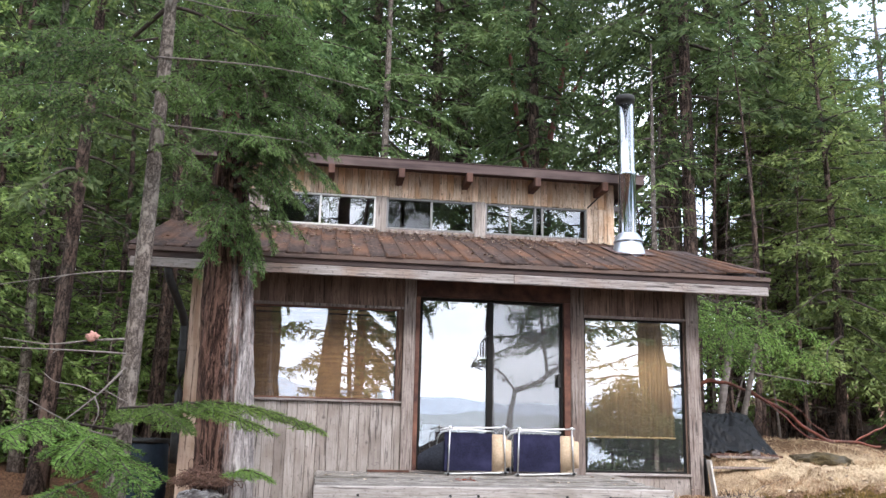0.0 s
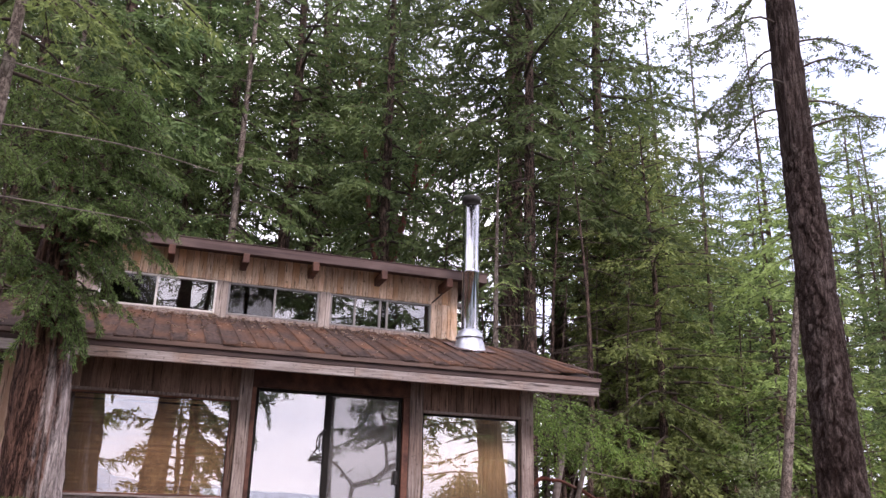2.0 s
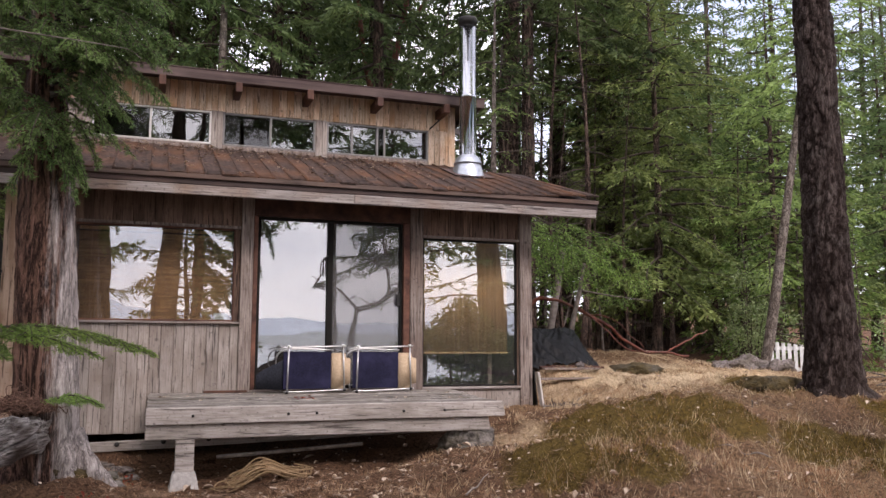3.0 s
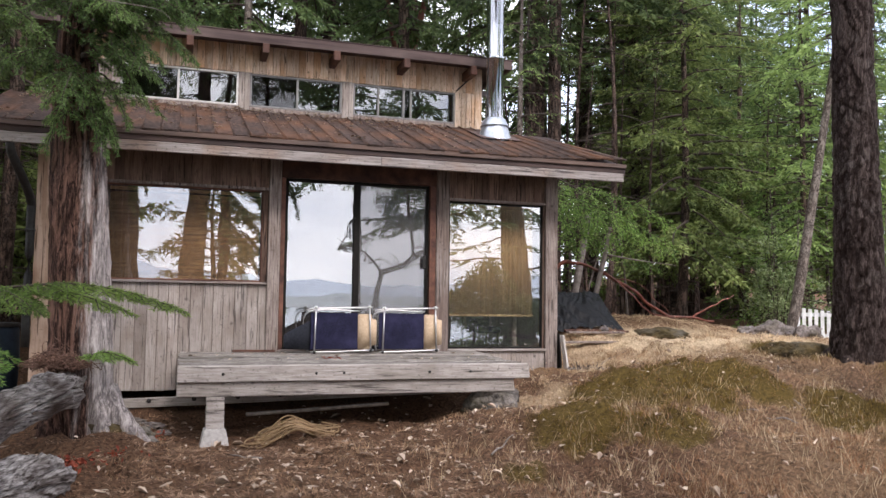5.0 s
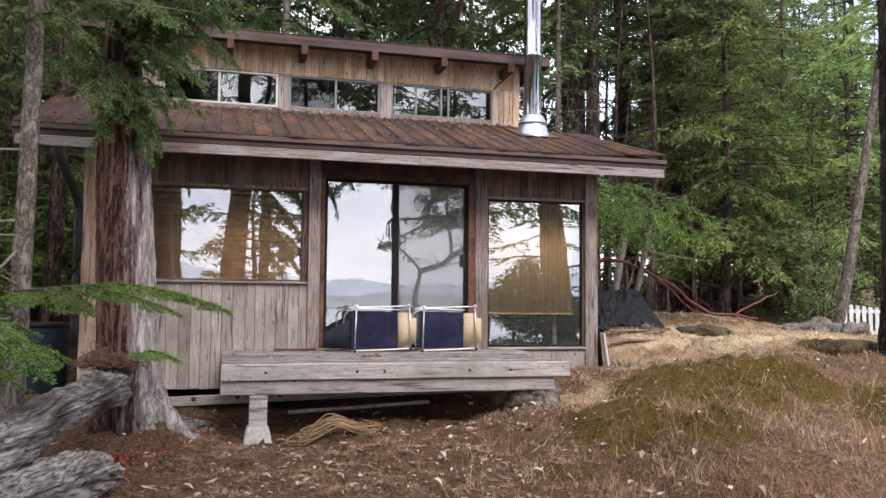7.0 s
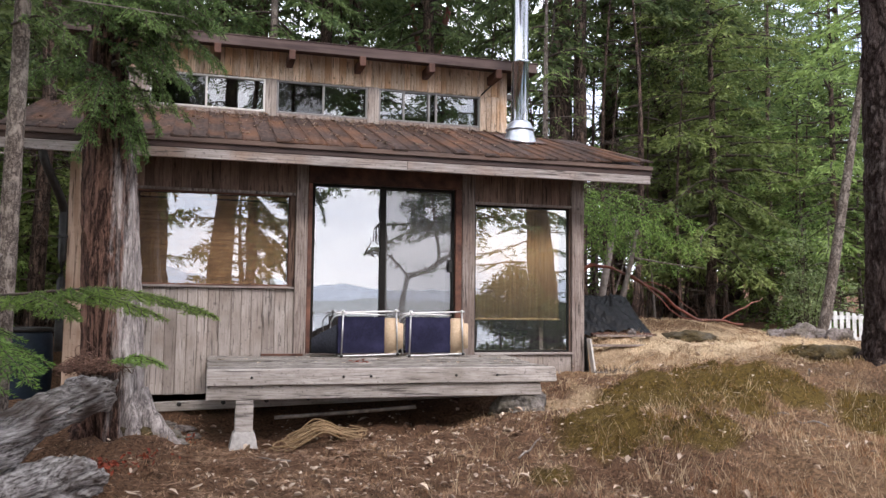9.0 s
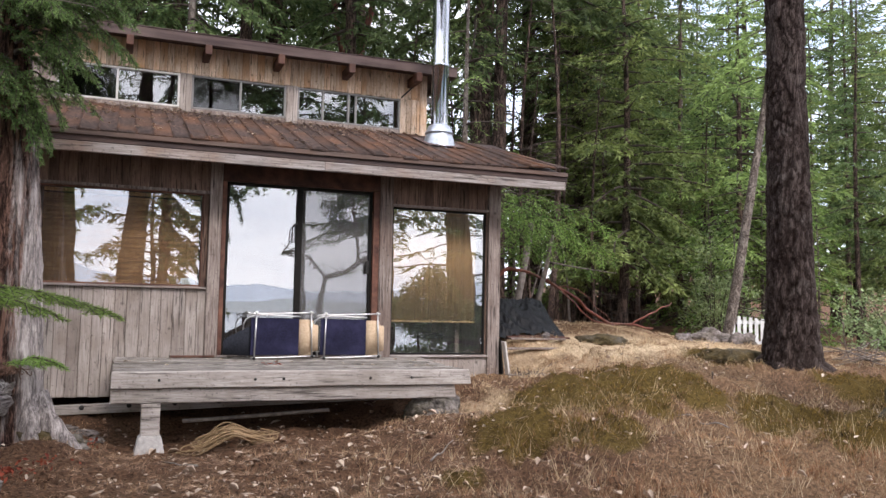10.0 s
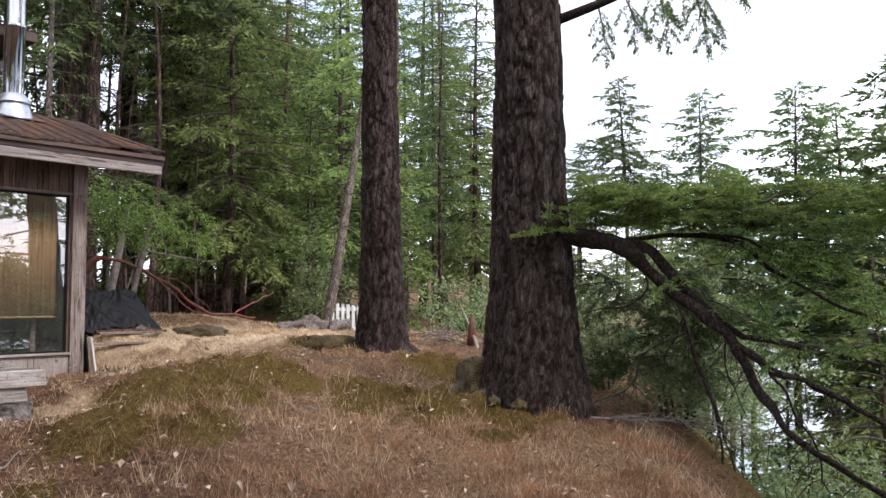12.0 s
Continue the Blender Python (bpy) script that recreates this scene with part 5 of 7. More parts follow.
# the low limb of the nearer old fir: forked, drooping, with green sprays on top
LOW_LIMBS = [
    ([(6.58, -4.70, 2.25), (6.78, -5.09, 2.18), (6.94, -5.41, 2.09), (7.05, -5.59, 1.92)], 0.105, 0.8),
    ([(7.00, -5.50, 2.0), (7.21, -5.87, 1.58), (7.44, -6.29, 1.19), (7.55, -6.47, 0.84), (7.66, -6.65, 0.44), (7.83, -6.95, 0.01), (8.22, -7.73, -0.53)], 0.078, 0.35),
    ([(6.98, -5.42, 2.10), (7.14, -5.62, 2.06), (7.25, -5.77, 1.86), (7.41, -6.02, 1.5), (7.62, -6.41, 1.14), (7.80, -6.77, 1.05), (8.26, -7.77, 0.80)], 0.066, 0.4),
    ([(6.98, -5.38, 2.15), (7.34, -5.55, 2.20), (7.77, -6.26, 2.15), (7.98, -6.65, 1.82), (8.22, -7.10, 1.49), (8.53, -7.72, 1.14)], 0.034, 0.4),
    ([(7.50, -6.38, 1.04), (7.69, -6.76, 0.75), (7.86, -7.10, 0.57), (8.03, -7.44, 0.37), (8.18, -7.76, 0.13)], 0.046, 0.5),
    ([(7.22, -5.90, 1.56), (7.25, -6.01, 1.15), (7.33, -6.12, 0.72), (7.42, -6.23, 0.22), (7.46, -6.26, -0.17), (7.45, -6.17, -0.6)], 0.026, 0.5),
    ([(7.03, -5.58, 1.92), (6.99, -5.66, 1.62), (6.93, -5.53, 1.46), (6.82, -5.28, 1.41), (6.71, -5.07, 1.33)], 0.014, 0.4),
    ([(7.24, -5.97, 1.30), (7.16, -5.79, 0.91), (7.18, -5.80, 0.75), (7.26, -5.94, 0.56)], 0.012, 0.4),
    ([(7.24, -5.99, 1.16), (7.02, -5.63, 0.95), (6.99, -5.53, 0.67), (6.93, -5.38, 0.51), (6.81, -5.13, 0.40)], 0.013, 0.4),
    ([(7.66, -6.70, 0.78), (7.77, -6.87, 0.39), (7.89, -7.08, -0.02), (7.92, -7.09, -0.39)], 0.017, 0.4),
    ([(7.40, -6.21, 0.28), (7.49, -6.24, 0.17), (7.59, -6.38, -0.36), (7.65, -6.47, -0.59)], 0.013, 0.4),
    ([(7.45, -6.30, 1.15), (7.50, -6.33, 0.68), (7.59, -6.48, 0.30)], 0.012, 0.4),
    ([(7.30, -5.55, 2.20), (7.72, -6.28, 2.18), (7.92, -6.68, 1.97), (8.18, -7.20, 1.88)], 0.020, 0.4),
]
for pts, r, thin in LOW_LIMBS:
    v, f = tube(smooth_line(pts, 30), np.linspace(r, r * thin, 30), 12)
    v = rough_up(rough_up(v, 0.35, 0.05, 6), 0.09, min(0.02, r * 0.28), 2)
    put("limb", fast("limb", v, f), m_bark_limb, old_b, "", True)
sprays, rng = [], random.Random(5)
for k in range(135):
    u = k / 134
    # along the limb from the trunk outwards, on both sides of it
    x0, y0 = 6.62 + 1.75 * u + rng.uniform(-0.25, 0.75), -4.75 - 3.1 * u + rng.uniform(-0.25, 0.25)
    z0 = 2.27 + 0.10 * math.sin(u * 3) + rng.uniform(-0.04 - 0.14 * u, 0.30 + 0.12 * u)
    a, L = rng.uniform(0, 6.28), rng.uniform(0.35, 0.75)
    sprays.append([(x0, y0, z0), (x0 + math.cos(a) * L * 0.5, y0 + math.sin(a) * L * 0.5, z0 + rng.uniform(0.02, 0.12)),
                   (x0 + math.cos(a) * L, y0 + math.sin(a) * L, z0 + rng.uniform(-0.02, 0.20))])
sprays += [[(6.60, -4.75, 2.28), (6.35, -4.95, 2.27), (6.12, -4.85, 2.23), (5.98, -4.78, 2.20)], [(6.6, -4.8, 2.35), (6.4, -5.15, 2.46), (6.3, -5.3, 2.48)]]
bough("", sprays, None, "", 41, m_needle_lush, gap=0.085, ratio=0.34, droop=0.15, per_m=180, length=0.06, blade=0.016, parent=old_b)
sprays = []
for k in range(40):
    pts = LOW_LIMBS[(3, 12, 2, 3)[k % 4]][0]
    p = smooth_line(pts, 20)[rng.randint(9, 19)] + np.array([rng.uniform(0.0, 0.7), rng.uniform(-0.2, 0.2), rng.uniform(0, 0.25)])
    a, L = rng.uniform(0, 6.28), rng.uniform(0.35, 0.8)
    sprays.append([tuple(p), (p[0] + math.cos(a) * L * 0.5, p[1] + math.sin(a) * L * 0.5, p[2] + 0.02), (p[0] + math.cos(a) * L, p[1] + math.sin(a) * L, p[2] - 0.15)])
bough("", sprays, None, "", 42, m_needle_lush, gap=0.10, ratio=0.30, droop=0.5, per_m=150, length=0.06, blade=0.014, parent=old_b)
# dark sprays behind the limb, the shade under it put into their colour
sprays = []
for k in range(44):
    x0, y0, z0, a, L = rng.uniform(7.5, 8.9), rng.uniform(-6.0, -4.4), rng.uniform(0.75, 2.0), rng.uniform(0, 6.28), rng.uniform(0.45, 0.85)
    sprays.append([(x0, y0, z0), (x0 + math.cos(a) * L * 0.5, y0 + math.sin(a) * L * 0.5, z0 - 0.04), (x0 + math.cos(a) * L, y0 + math.sin(a) * L, z0 - 0.25)])
bough("", sprays, None, "", 48, m_needle_shaded, gap=0.10, ratio=0.34, droop=0.6, per_m=110, length=0.08, blade=0.022, parent=old_b)
for k in range(90):
    pts = LOW_LIMBS[(1, 2, 4, 5, 1, 8, 4, 9)[k % 8]][0]
    p = smooth_line(pts, 20)[rng.randint(4, 19)]
    L, s = rng.uniform(0.2, 0.75), rng.uniform(-0.8, 0.6)
    q = [tuple(p), (p[0] + 0.3 * s * L, p[1] - 0.4 * s * L, p[2] - L * rng.uniform(0.0, 0.3)), (p[0] + 0.5 * s * L, p[1] - 0.75 * s * L, p[2] - L * rng.uniform(0.3, 0.5)), (p[0] + 0.6 * s * L, p[1] - 0.9 * s * L, p[2] - L * rng.uniform(0.5, 0.9))]
    put("bare_twig", fast("bare_twig", *tube(smooth_line(q, 9), np.linspace(0.008, 0.0025, 9), 5)), m_twig, old_b)
v, f = tube(smooth_line([(6.80, -4.6, 4.70), (6.9, -5.3, 4.82), (7.04, -6.0, 5.0), (7.1, -6.9, 5.3)], 16), np.linspace(0.06, 0.03, 16), 10)
put("limb", fast("limb", v, f), m_bark_limb, old_b, "", True)
bough("", [[(6.95, -5.5, 4.85), (6.8, -5.7, 4.5), (6.72, -5.75, 4.25)], [(7.0, -5.8, 4.92), (6.85, -6.0, 4.6), (6.75, -6.1, 4.2)],
           [(7.05, -6.1, 5.0), (6.9, -6.35, 4.62), (6.8, -6.5, 4.1)], [(7.05, -6.3, 5.05), (6.95, -6.6, 4.75), (6.9, -6.8, 4.55)],
           [(7.1, -6.7, 5.2), (7.0, -7.1, 4.95), (6.95, -7.3, 4.7)], [(6.9, -5.2, 4.8), (6.85, -5.3, 4.45), (6.8, -5.35, 4.2)]],
      None, "", 43, m_needle_shaded, gap=0.08, ratio=0.36, droop=1.3, per_m=260, length=0.06, blade=0.013, parent=old_b)

lines, rng = [], random.Random(9)
for k in range(9):
    z0 = 7.6 + 0.36 * k
    L, a = rng.uniform(1.0, 2.4), radians(142) + rng.uniform(-0.9, 0.9)
    lines.append([(7.45, -1.05, z0), (7.45 + math.cos(a + 0.2) * L * 0.3, -1.05 + math.sin(a + 0.2) * L * 0.3, z0 + rng.uniform(-0.05, 0.15)), (7.45 + math.cos(a - 0.15) * L * 0.65, -1.05 + math.sin(a - 0.15) * L * 0.65, z0 - rng.uniform(0.1, 0.45)), (7.45 + math.cos(a) * L, -1.05 + math.sin(a) * L, z0 - rng.uniform(0.5, 1.1))])
for k in range(4):
    z0, a, L = 7.2 + 0.5 * k, radians(-40) + rng.uniform(-0.5, 0.5), rng.uniform(1.0, 1.8)
    lines.append([(7.45, -1.1, z0), (7.45 + math.cos(a) * L * 0.5, -1.1 + math.sin(a) * L * 0.5, z0), (7.45 + math.cos(a) * L, -1.1 + math.sin(a) * L, z0 - 0.3)])
bough("", lines, None, "", 44, m_needle_shaded, gap=0.14, ratio=0.34, droop=1.0, per_m=75, length=0.10, blade=0.028, parent=old_a, r0=0.022, start=0.3)

# cedar by the deck: tall shedding trunk, buttressed
cedar = thing("cedar_tree", (-2.02, -1.85, 0.25), "leaning cedar with grey and red peeling bark beside the deck", "tree")
ct = smooth_line([(-1.97, -1.84, 0.05), (-2.0, -1.84, 0.8), (-2.05, -1.82, 1.7), (-2.10, -1.80, 2.6), (-2.16, -1.78, 3.6), (-2.2, -1.75, 4.8)], 110)
cr = np.interp(ct[:, 2], [0.05, 0.35, 0.9, 1.7, 2.6, 3.6, 4.8], [0.30, 0.28, 0.262, 0.252, 0.235, 0.18, 0.06])
put("trunk", fast("trunk", *trunk_mesh(ct, cr, 64, 0.022, 7, size=0.06)), m_bark_cedar, cedar, "", True)
for k, (dx, dy) in enumerate(((0.62, -0.22), (0.30, -0.40), (-0.40, -0.35), (0.42, 0.35), (-0.5, 0.3))):
    p = [(-1.97 + dx * (0.25 + u), -1.84 + dy * (0.25 + u), 0.16 + 0.50 * (1 - u) ** 2.2 - 0.06 * u) for u in np.linspace(0, 1, 12)]
    v, f = tube(p, np.linspace(0.125, 0.03, 12), 20)
    put("root", fast("root", rough_up(v, 0.10, 0.03, k), f), m_bark_cedar, cedar, "", True)
rng = random.Random(17)
lines = []
for k in range(62):
    z0 = 3.30 + 2.2 * rng.random()
    a = rng.uniform(-3.4, 0.35) if k % 3 else rng.uniform(-1.1, 0.3)
    L = rng.uniform(0.45, 1.08) * (0.55 + 0.45 * min(1, (z0 - 3.1) / 0.8))
    x0, y0 = -2.1, -2.0
    lines.append([(x0, y0, z0), (x0 + math.cos(a) * L * 0.5, y0 + math.sin(a) * L * 0.5, z0 + 0.05), (x0 + math.cos(a) * L, y0 + math.sin(a) * L, z0 - rng.uniform(0.05, 0.35))])
for k in range(9):
    a, z0 = rng.uniform(-2.6, -0.2), rng.uniform(3.1, 3.35)
    lines.append([(-2.1, -2.0, z0), (-2.1 + math.cos(a) * 0.2, -2.0 + math.sin(a) * 0.2, z0 - 0.05), (-2.1 + math.cos(a) * 0.32, -2.0 + math.sin(a) * 0.32, z0 - 0.32)])
bough("", lines, None, "", 51, m_needle_left_shade, gap=0.08, ratio=0.30, droop=0.8, per_m=240, length=0.048, blade=0.011, sub=3, parent=cedar)

# slim leaning fir, nearest on that side
slim = conifer((-2.74, -2.92, 0.05), 11.0, 0.085, 0.46, 2.6, 46, 21, m_bark_grey, m_needle, "slim grey-barked young fir with long bare lower limbs",
               lean=(0.004, 0.0), sides=20, rings=40, relief=0.006, per_m=70, tuft=0.10, blade=0.035, gap=0.12, droop=0.75, name="fir_tree", group="slim firs")
for k, (z, a, L, d) in enumerate(((4.55, 0.1, 1.9, 0.10), (3.9, -0.1, 1.3, 0.14), (2.62, 3.0, 1.3, 0.2), (1.95, 3.3, 1.2, 0.05), (1.3, -2.6, 0.8, -0.4), (5.1, 0.3, 1.2, 0.0))):
    ln = limb_line((-2.74, -2.92, z), a, L, 0.05, d, np.random.default_rng(k), 9)
    tw = twigs_on(ln, np.random.default_rng(k + 5), 0.22, 0.10, 0.8, 0.4)
    put("dead_limb", fast("dead_limb", *join([tube(ln, np.linspace(0.009, 0.003, 9), 6)] + [tube([p, q], [0.003, 0.002], 4) for p, q in tw])), m_dead, slim)
bough("", [[(-2.74, -2.95, 1.52), (-2.25, -3.3, 1.56), (-1.97, -3.4, 1.58), (-1.62, -3.45, 1.54), (-1.22, -3.5, 1.42)], [(-2.74, -2.95, 1.5), (-2.55, -3.4, 1.50), (-2.5, -3.7, 1.46)],
           [(-2.3, -3.25, 1.54), (-1.95, -3.6, 1.52), (-1.6, -3.8, 1.42)], [(-2.5, -3.1, 1.53), (-2.3, -3.6, 1.50), (-2.1, -3.9, 1.40)]], None, "", 61, m_needle_lush, gap=0.05, ratio=0.20, droop=0.35, per_m=520, length=0.042, blade=0.0075, parent=slim, start=0.25)
bough("", [[(-1.95, -2.05, 0.95), (-1.80, -2.25, 1.02), (-1.62, -2.35, 0.98)]], None, "", 67, m_needle_lush, gap=0.05, ratio=0.4, droop=0.4, per_m=520, length=0.042, blade=0.0075, parent=cedar)
bough("", [[(-2.74, -2.95, 1.25), (-2.72, -3.8, 1.32), (-2.65, -4.5, 1.22)], [(-2.74, -2.95, 1.2), (-2.5, -3.9, 1.18), (-2.25, -4.5, 1.06)],
           [(-2.74, -2.95, 1.35), (-3.0, -3.9, 1.42), (-3.05, -4.7, 1.32)], [(-2.6, -3.6, 1.1), (-2.75, -4.4, 1.0), (-2.8, -4.9, 0.95)]], None, "", 62, m_needle_lush, gap=0.07, ratio=0.24, droop=0.5, per_m=460, length=0.042, blade=0.0075, parent=slim, start=0.35)
bough("", [[(-2.74, -2.92, 4.25), (-3.2, -3.3, 4.35), (-3.8, -3.5, 4.15)], [(-2.74, -2.92, 4.2), (-2.5, -3.3, 4.2), (-2.35, -3.5, 4.05)],
           [(-2.74, -2.92, 4.5), (-3.1, -3.5, 4.45), (-3.3, -4.0, 4.2)], [(-2.74, -2.92, 3.85), (-3.3, -3.2, 3.9), (-3.9, -3.3, 3.65)],
           [(-2.74, -2.92, 3.65), (-2.5, -3.1, 3.68), (-2.25, -3.2, 3.5)], [(-2.74, -2.92, 4.7), (-3.3, -2.8, 4.6), (-3.9, -2.7, 4.3)],
           [(-2.74, -2.92, 3.95), (-3.1, -3.6, 3.95), (-3.5, -4.1, 3.7)]], None, "", 63, m_needle_left_shade, gap=0.075, ratio=0.32, droop=0.8, per_m=240, length=0.05, blade=0.012, parent=slim, start=0.15)

# ---- forest ----
P = dict(sides=12)
tall1 = conifer((6.95, 7.25, base(6.95, 7.25)), 23, 0.18, 0.33, 4.0, 90, 101, m_bark, m_needle_shaded, "tall Douglas fir behind the cabin", dead=10, rings=30, relief=0.012, droop=0.4,
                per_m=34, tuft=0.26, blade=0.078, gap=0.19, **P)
tall2 = conifer((4.40, 11.4, base(4.4, 11.4)), 22, 0.22, 0.25, 3.8, 85, 102, m_bark, m_needle_shaded, "tall Douglas fir behind the cabin", dead=12, rings=26, relief=0.010, droop=0.5,
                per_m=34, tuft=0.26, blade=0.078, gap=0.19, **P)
mid1 = conifer((9.6, 6.2, base(9.6, 6.2)), 10, 0.12, 0.17, 2.9, 80, 103, m_bark, m_needle, "bushy mid-height fir with bright green sprays", dead=12, gap=0.14, **P)
mid2 = conifer((12.5, 5.6, base(12.5, 5.6)), 9, 0.11, 0.22, 2.7, 74, 104, m_bark, m_needle, "bushy mid-height fir with bright green sprays", dead=14, gap=0.14, **P)
pole1 = conifer((0.2, 10.0, base(0.2, 10)), 20, 0.13, 0.34, 2.5, 60, 105, m_bark_grey, m_needle_shaded, "slender shaded fir with a bare lower trunk", dead=18, per_m=32, tuft=0.24, blade=0.08, **P)
pole2 = conifer((-4.1, 5.8, base(-4.1, 5.8)), 19, 0.15, 0.26, 2.8, 64, 106, m_bark, m_needle_shaded, "slender shaded fir with a bare lower trunk", dead=18, per_m=32, tuft=0.24, blade=0.08, **P)
young = conifer((13.0, 8.6, base(13.0, 8.6)), 4.2, 0.05, 0.04, 1.4, 50, 107, m_bark_grey, m_needle_lush, "young green fir in the understorey", gap=0.11, tuft=0.14, blade=0.05, per_m=34, **P)

rng = random.Random(77)
places = [(tall2, 7.3, 9.6, 1.05), (tall1, -6.7, 4.2, 0.9), (pole1, -5.5, 3.4, 0.7), (pole2, -1.0, 14.0, 1.0), (tall2, -8.5, 8.5, 1.0), (tall1, -3.2, 10.5, 0.95),
          (pole2, 5.6, 16.5, 1.1), (tall1, 1.8, 15.0, 1.05), (pole1, 9.4, 13.0, 0.9), (tall2, -5.6, 13.5, 1.1), (pole1, -3.4, 7.4, 0.85),
          (pole2, -7.8, 11.0, 0.9), (mid1, -9.0, 4.6, 1.1), (tall1, -11.5, 10.5, 1.0), 
          (pole2, -4.9, 2.4, 0.8), (mid1, -4.0, 17.5, 1.7), (mid2, -10.0, 14.0, 1.6), (mid2, -6.2, 3.0, 0.75), (mid1, -4.3, 9.5, 1.2),
          (mid2, -7.6, 19.0, 1.8), (mid2, 9.0, 17.0, 1.5), (tall2, 3.4, 20.0, 1.1), (tall1, -1.6, 21.0, 1.1), (tall2, -6.0, 23.0, 1.15), (tall1, 8.0, 22.0, 1.05), (tall2, -12.5, 18.0, 1.1),
          (tall1, -3.8, 14.5, 1.05), (tall2, 10.2, 11.5, 0.95), (mid2, 10.6, 9.4, 1.25), (tall1, -9.5, 14.0, 1.1)]
places += [(tall2, 0.6, 17.5, 1.0), (tall1, 0.0, 24.0, 1.2), (mid1, -5.8, 8.0, 0.75), (mid2, -7.6, 5.4, 0.8), (mid2, -9.4, 9.5, 1.1), (mid1, -6.6, 12.5, 0.9), (mid1, -8.4, 7.0, 0.7), (mid2, -5.0, 11.0, 0.8)]
for k in range(9):
    a, d = radians(-23 + 2.0 * k), 19 + 3.5 * (k % 3)
    places.append(((mid1, mid2)[k % 2], -1.2 + math.sin(a) * d, -10 + math.cos(a) * d, 0.75 + 0.13 * (k % 3)))
for _ in range(9):
    x, y = rng.uniform(-22, 13), rng.uniform(25, 40)
    if math.degrees(math.atan2(x + 1.2, y + 10)) < 31:
        places.append((rng.choice((tall1, tall2, pole2)), x, y, rng.uniform(1.05, 1.25)))
for _ in range(42):
    yaw, dist = radians(rng.uniform(30, 57)), rng.uniform(19.5, 40)
    x, y = -1.2 + math.sin(yaw) * dist, -10 + math.cos(yaw) * dist
    if y < np.interp(x, EDGE_X, EDGE_Y) + 3.5 or (x < 8 and y < 5):
        continue
    limit = float(np.interp(math.degrees(yaw), (30, 34, 38, 43, 47, 57), (28, 26, 21.5, 20, 24, 22))) + rng.uniform(-6, 1)
    kind = rng.choice((mid1, mid2, mid1, mid2, pole2))
    h = 10 if kind is mid1 else 9 if kind is mid2 else 19
    places.append((kind, x, y, max(0.45, min(1.9, (dist * math.tan(radians(limit)) - 0.3) / h))))
for kind, h, yaw, dist, elev in ((tall2, 22, 31.5, 23, 38), (pole2, 19, 34.5, 25, 36), (pole1, 20, 37.5, 27, 33), (pole2, 19, 41.5, 28, 31), (pole1, 20, 45, 26, 32), (pole2, 19, 48, 30, 27)):
    a = radians(yaw)
    places.append((kind, -1.2 + math.sin(a) * dist, -10 + math.cos(a) * dist, dist * math.tan(radians(elev)) / h))
for proto, x, y, k in places:
    if proto in (tall1, tall2) and y > 9:
        k *= 1.3
    copy_thing(proto, spot(x, y, rng.uniform(0, 6.28), k, rng.uniform(0.95, 1.1)))
for x, y, k in ((7.70, 7.96, 1.0), (9.81, 12.50, 1.4), (11.4, 5.4, 0.9), (13.6, 6.0, 1.1), (-4.9, 4.6, 0.9), (-6.8, 6.4, 1.0), (12.6, 3.4, 0.7), (-8.8, 3.2, 0.8), (-5.9, 5.6, 1.1), (-7.4, 7.6, 1.2), (-5.2, 7.4, 1.0), (-4.4, 3.6, 0.6)):
    copy_thing(young, spot(x, y, rng.uniform(0, 6.28), k))
# bare shaded poles at the forest edge
twiggy = conifer((7.4, 5.6, base(7.4, 5.6)), 9, 0.07, 0.9, 0.8, 8, 108, m_bark, m_needle_shaded, "bare shaded pole with dead twigs", dead=44, sides=8, group="bare poles")
for k in range(20):
    x, y = rng.uniform(5.6, 13.5), rng.uniform(5.2, 10.5)
    copy_thing(twiggy, spot(x, y, rng.uniform(0, 6.28), rng.uniform(0.6, 1.2)))
for k in range(8):
    copy_thing(twiggy, spot(rng.uniform(-8.5, -3.6), rng.uniform(2.5, 8), rng.uniform(0, 6.28), rng.uniform(0.7, 1.2)))
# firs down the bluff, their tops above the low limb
spire = conifer((28.8, -6.9, base(28.8, -6.9)), 22, 0.16, 0.52, 3.2, 96, 109, m_bark, m_needle_shaded, "full pointed fir down the bluff", per_m=46, tuft=0.26, blade=0.10, gap=0.16, ratio=0.42, droop=0.35, ragged=(0.25, 1.25), **P)
for yaw, dist, elev, wide in ((60.3, 30, 15.3, 1.9), (65.4, 33, 14.0, 1.5), (71.2, 27, 13.8, 1.5), (74.0, 30, 12.3, 1.9), (76.8, 25, 14.6, 1.7), (63.0, 38, 9.5, 1.7), (68.2, 40, 8.0, 1.6),
                              (72.8, 36, 9.5, 1.8), (80, 27, 13, 1.6), (57.5, 26, 11, 1.5), (66.8, 30, 8.5, 1.4)):
    a = radians(yaw)
    x, y = -1.0 + math.sin(a) * dist, -10 + math.cos(a) * dist
    z = base(x, y)
    k = (1.45 + dist * math.tan(radians(elev)) - z) / 22
    w = min(1.5, 0.85 * wide / k)
    copy_thing(spire, Matrix.Translation((x, y, z)) @ Matrix.Rotation(yaw, 4, "Z") @ Matrix.Diagonal((k * w, k * w, k, 1)))
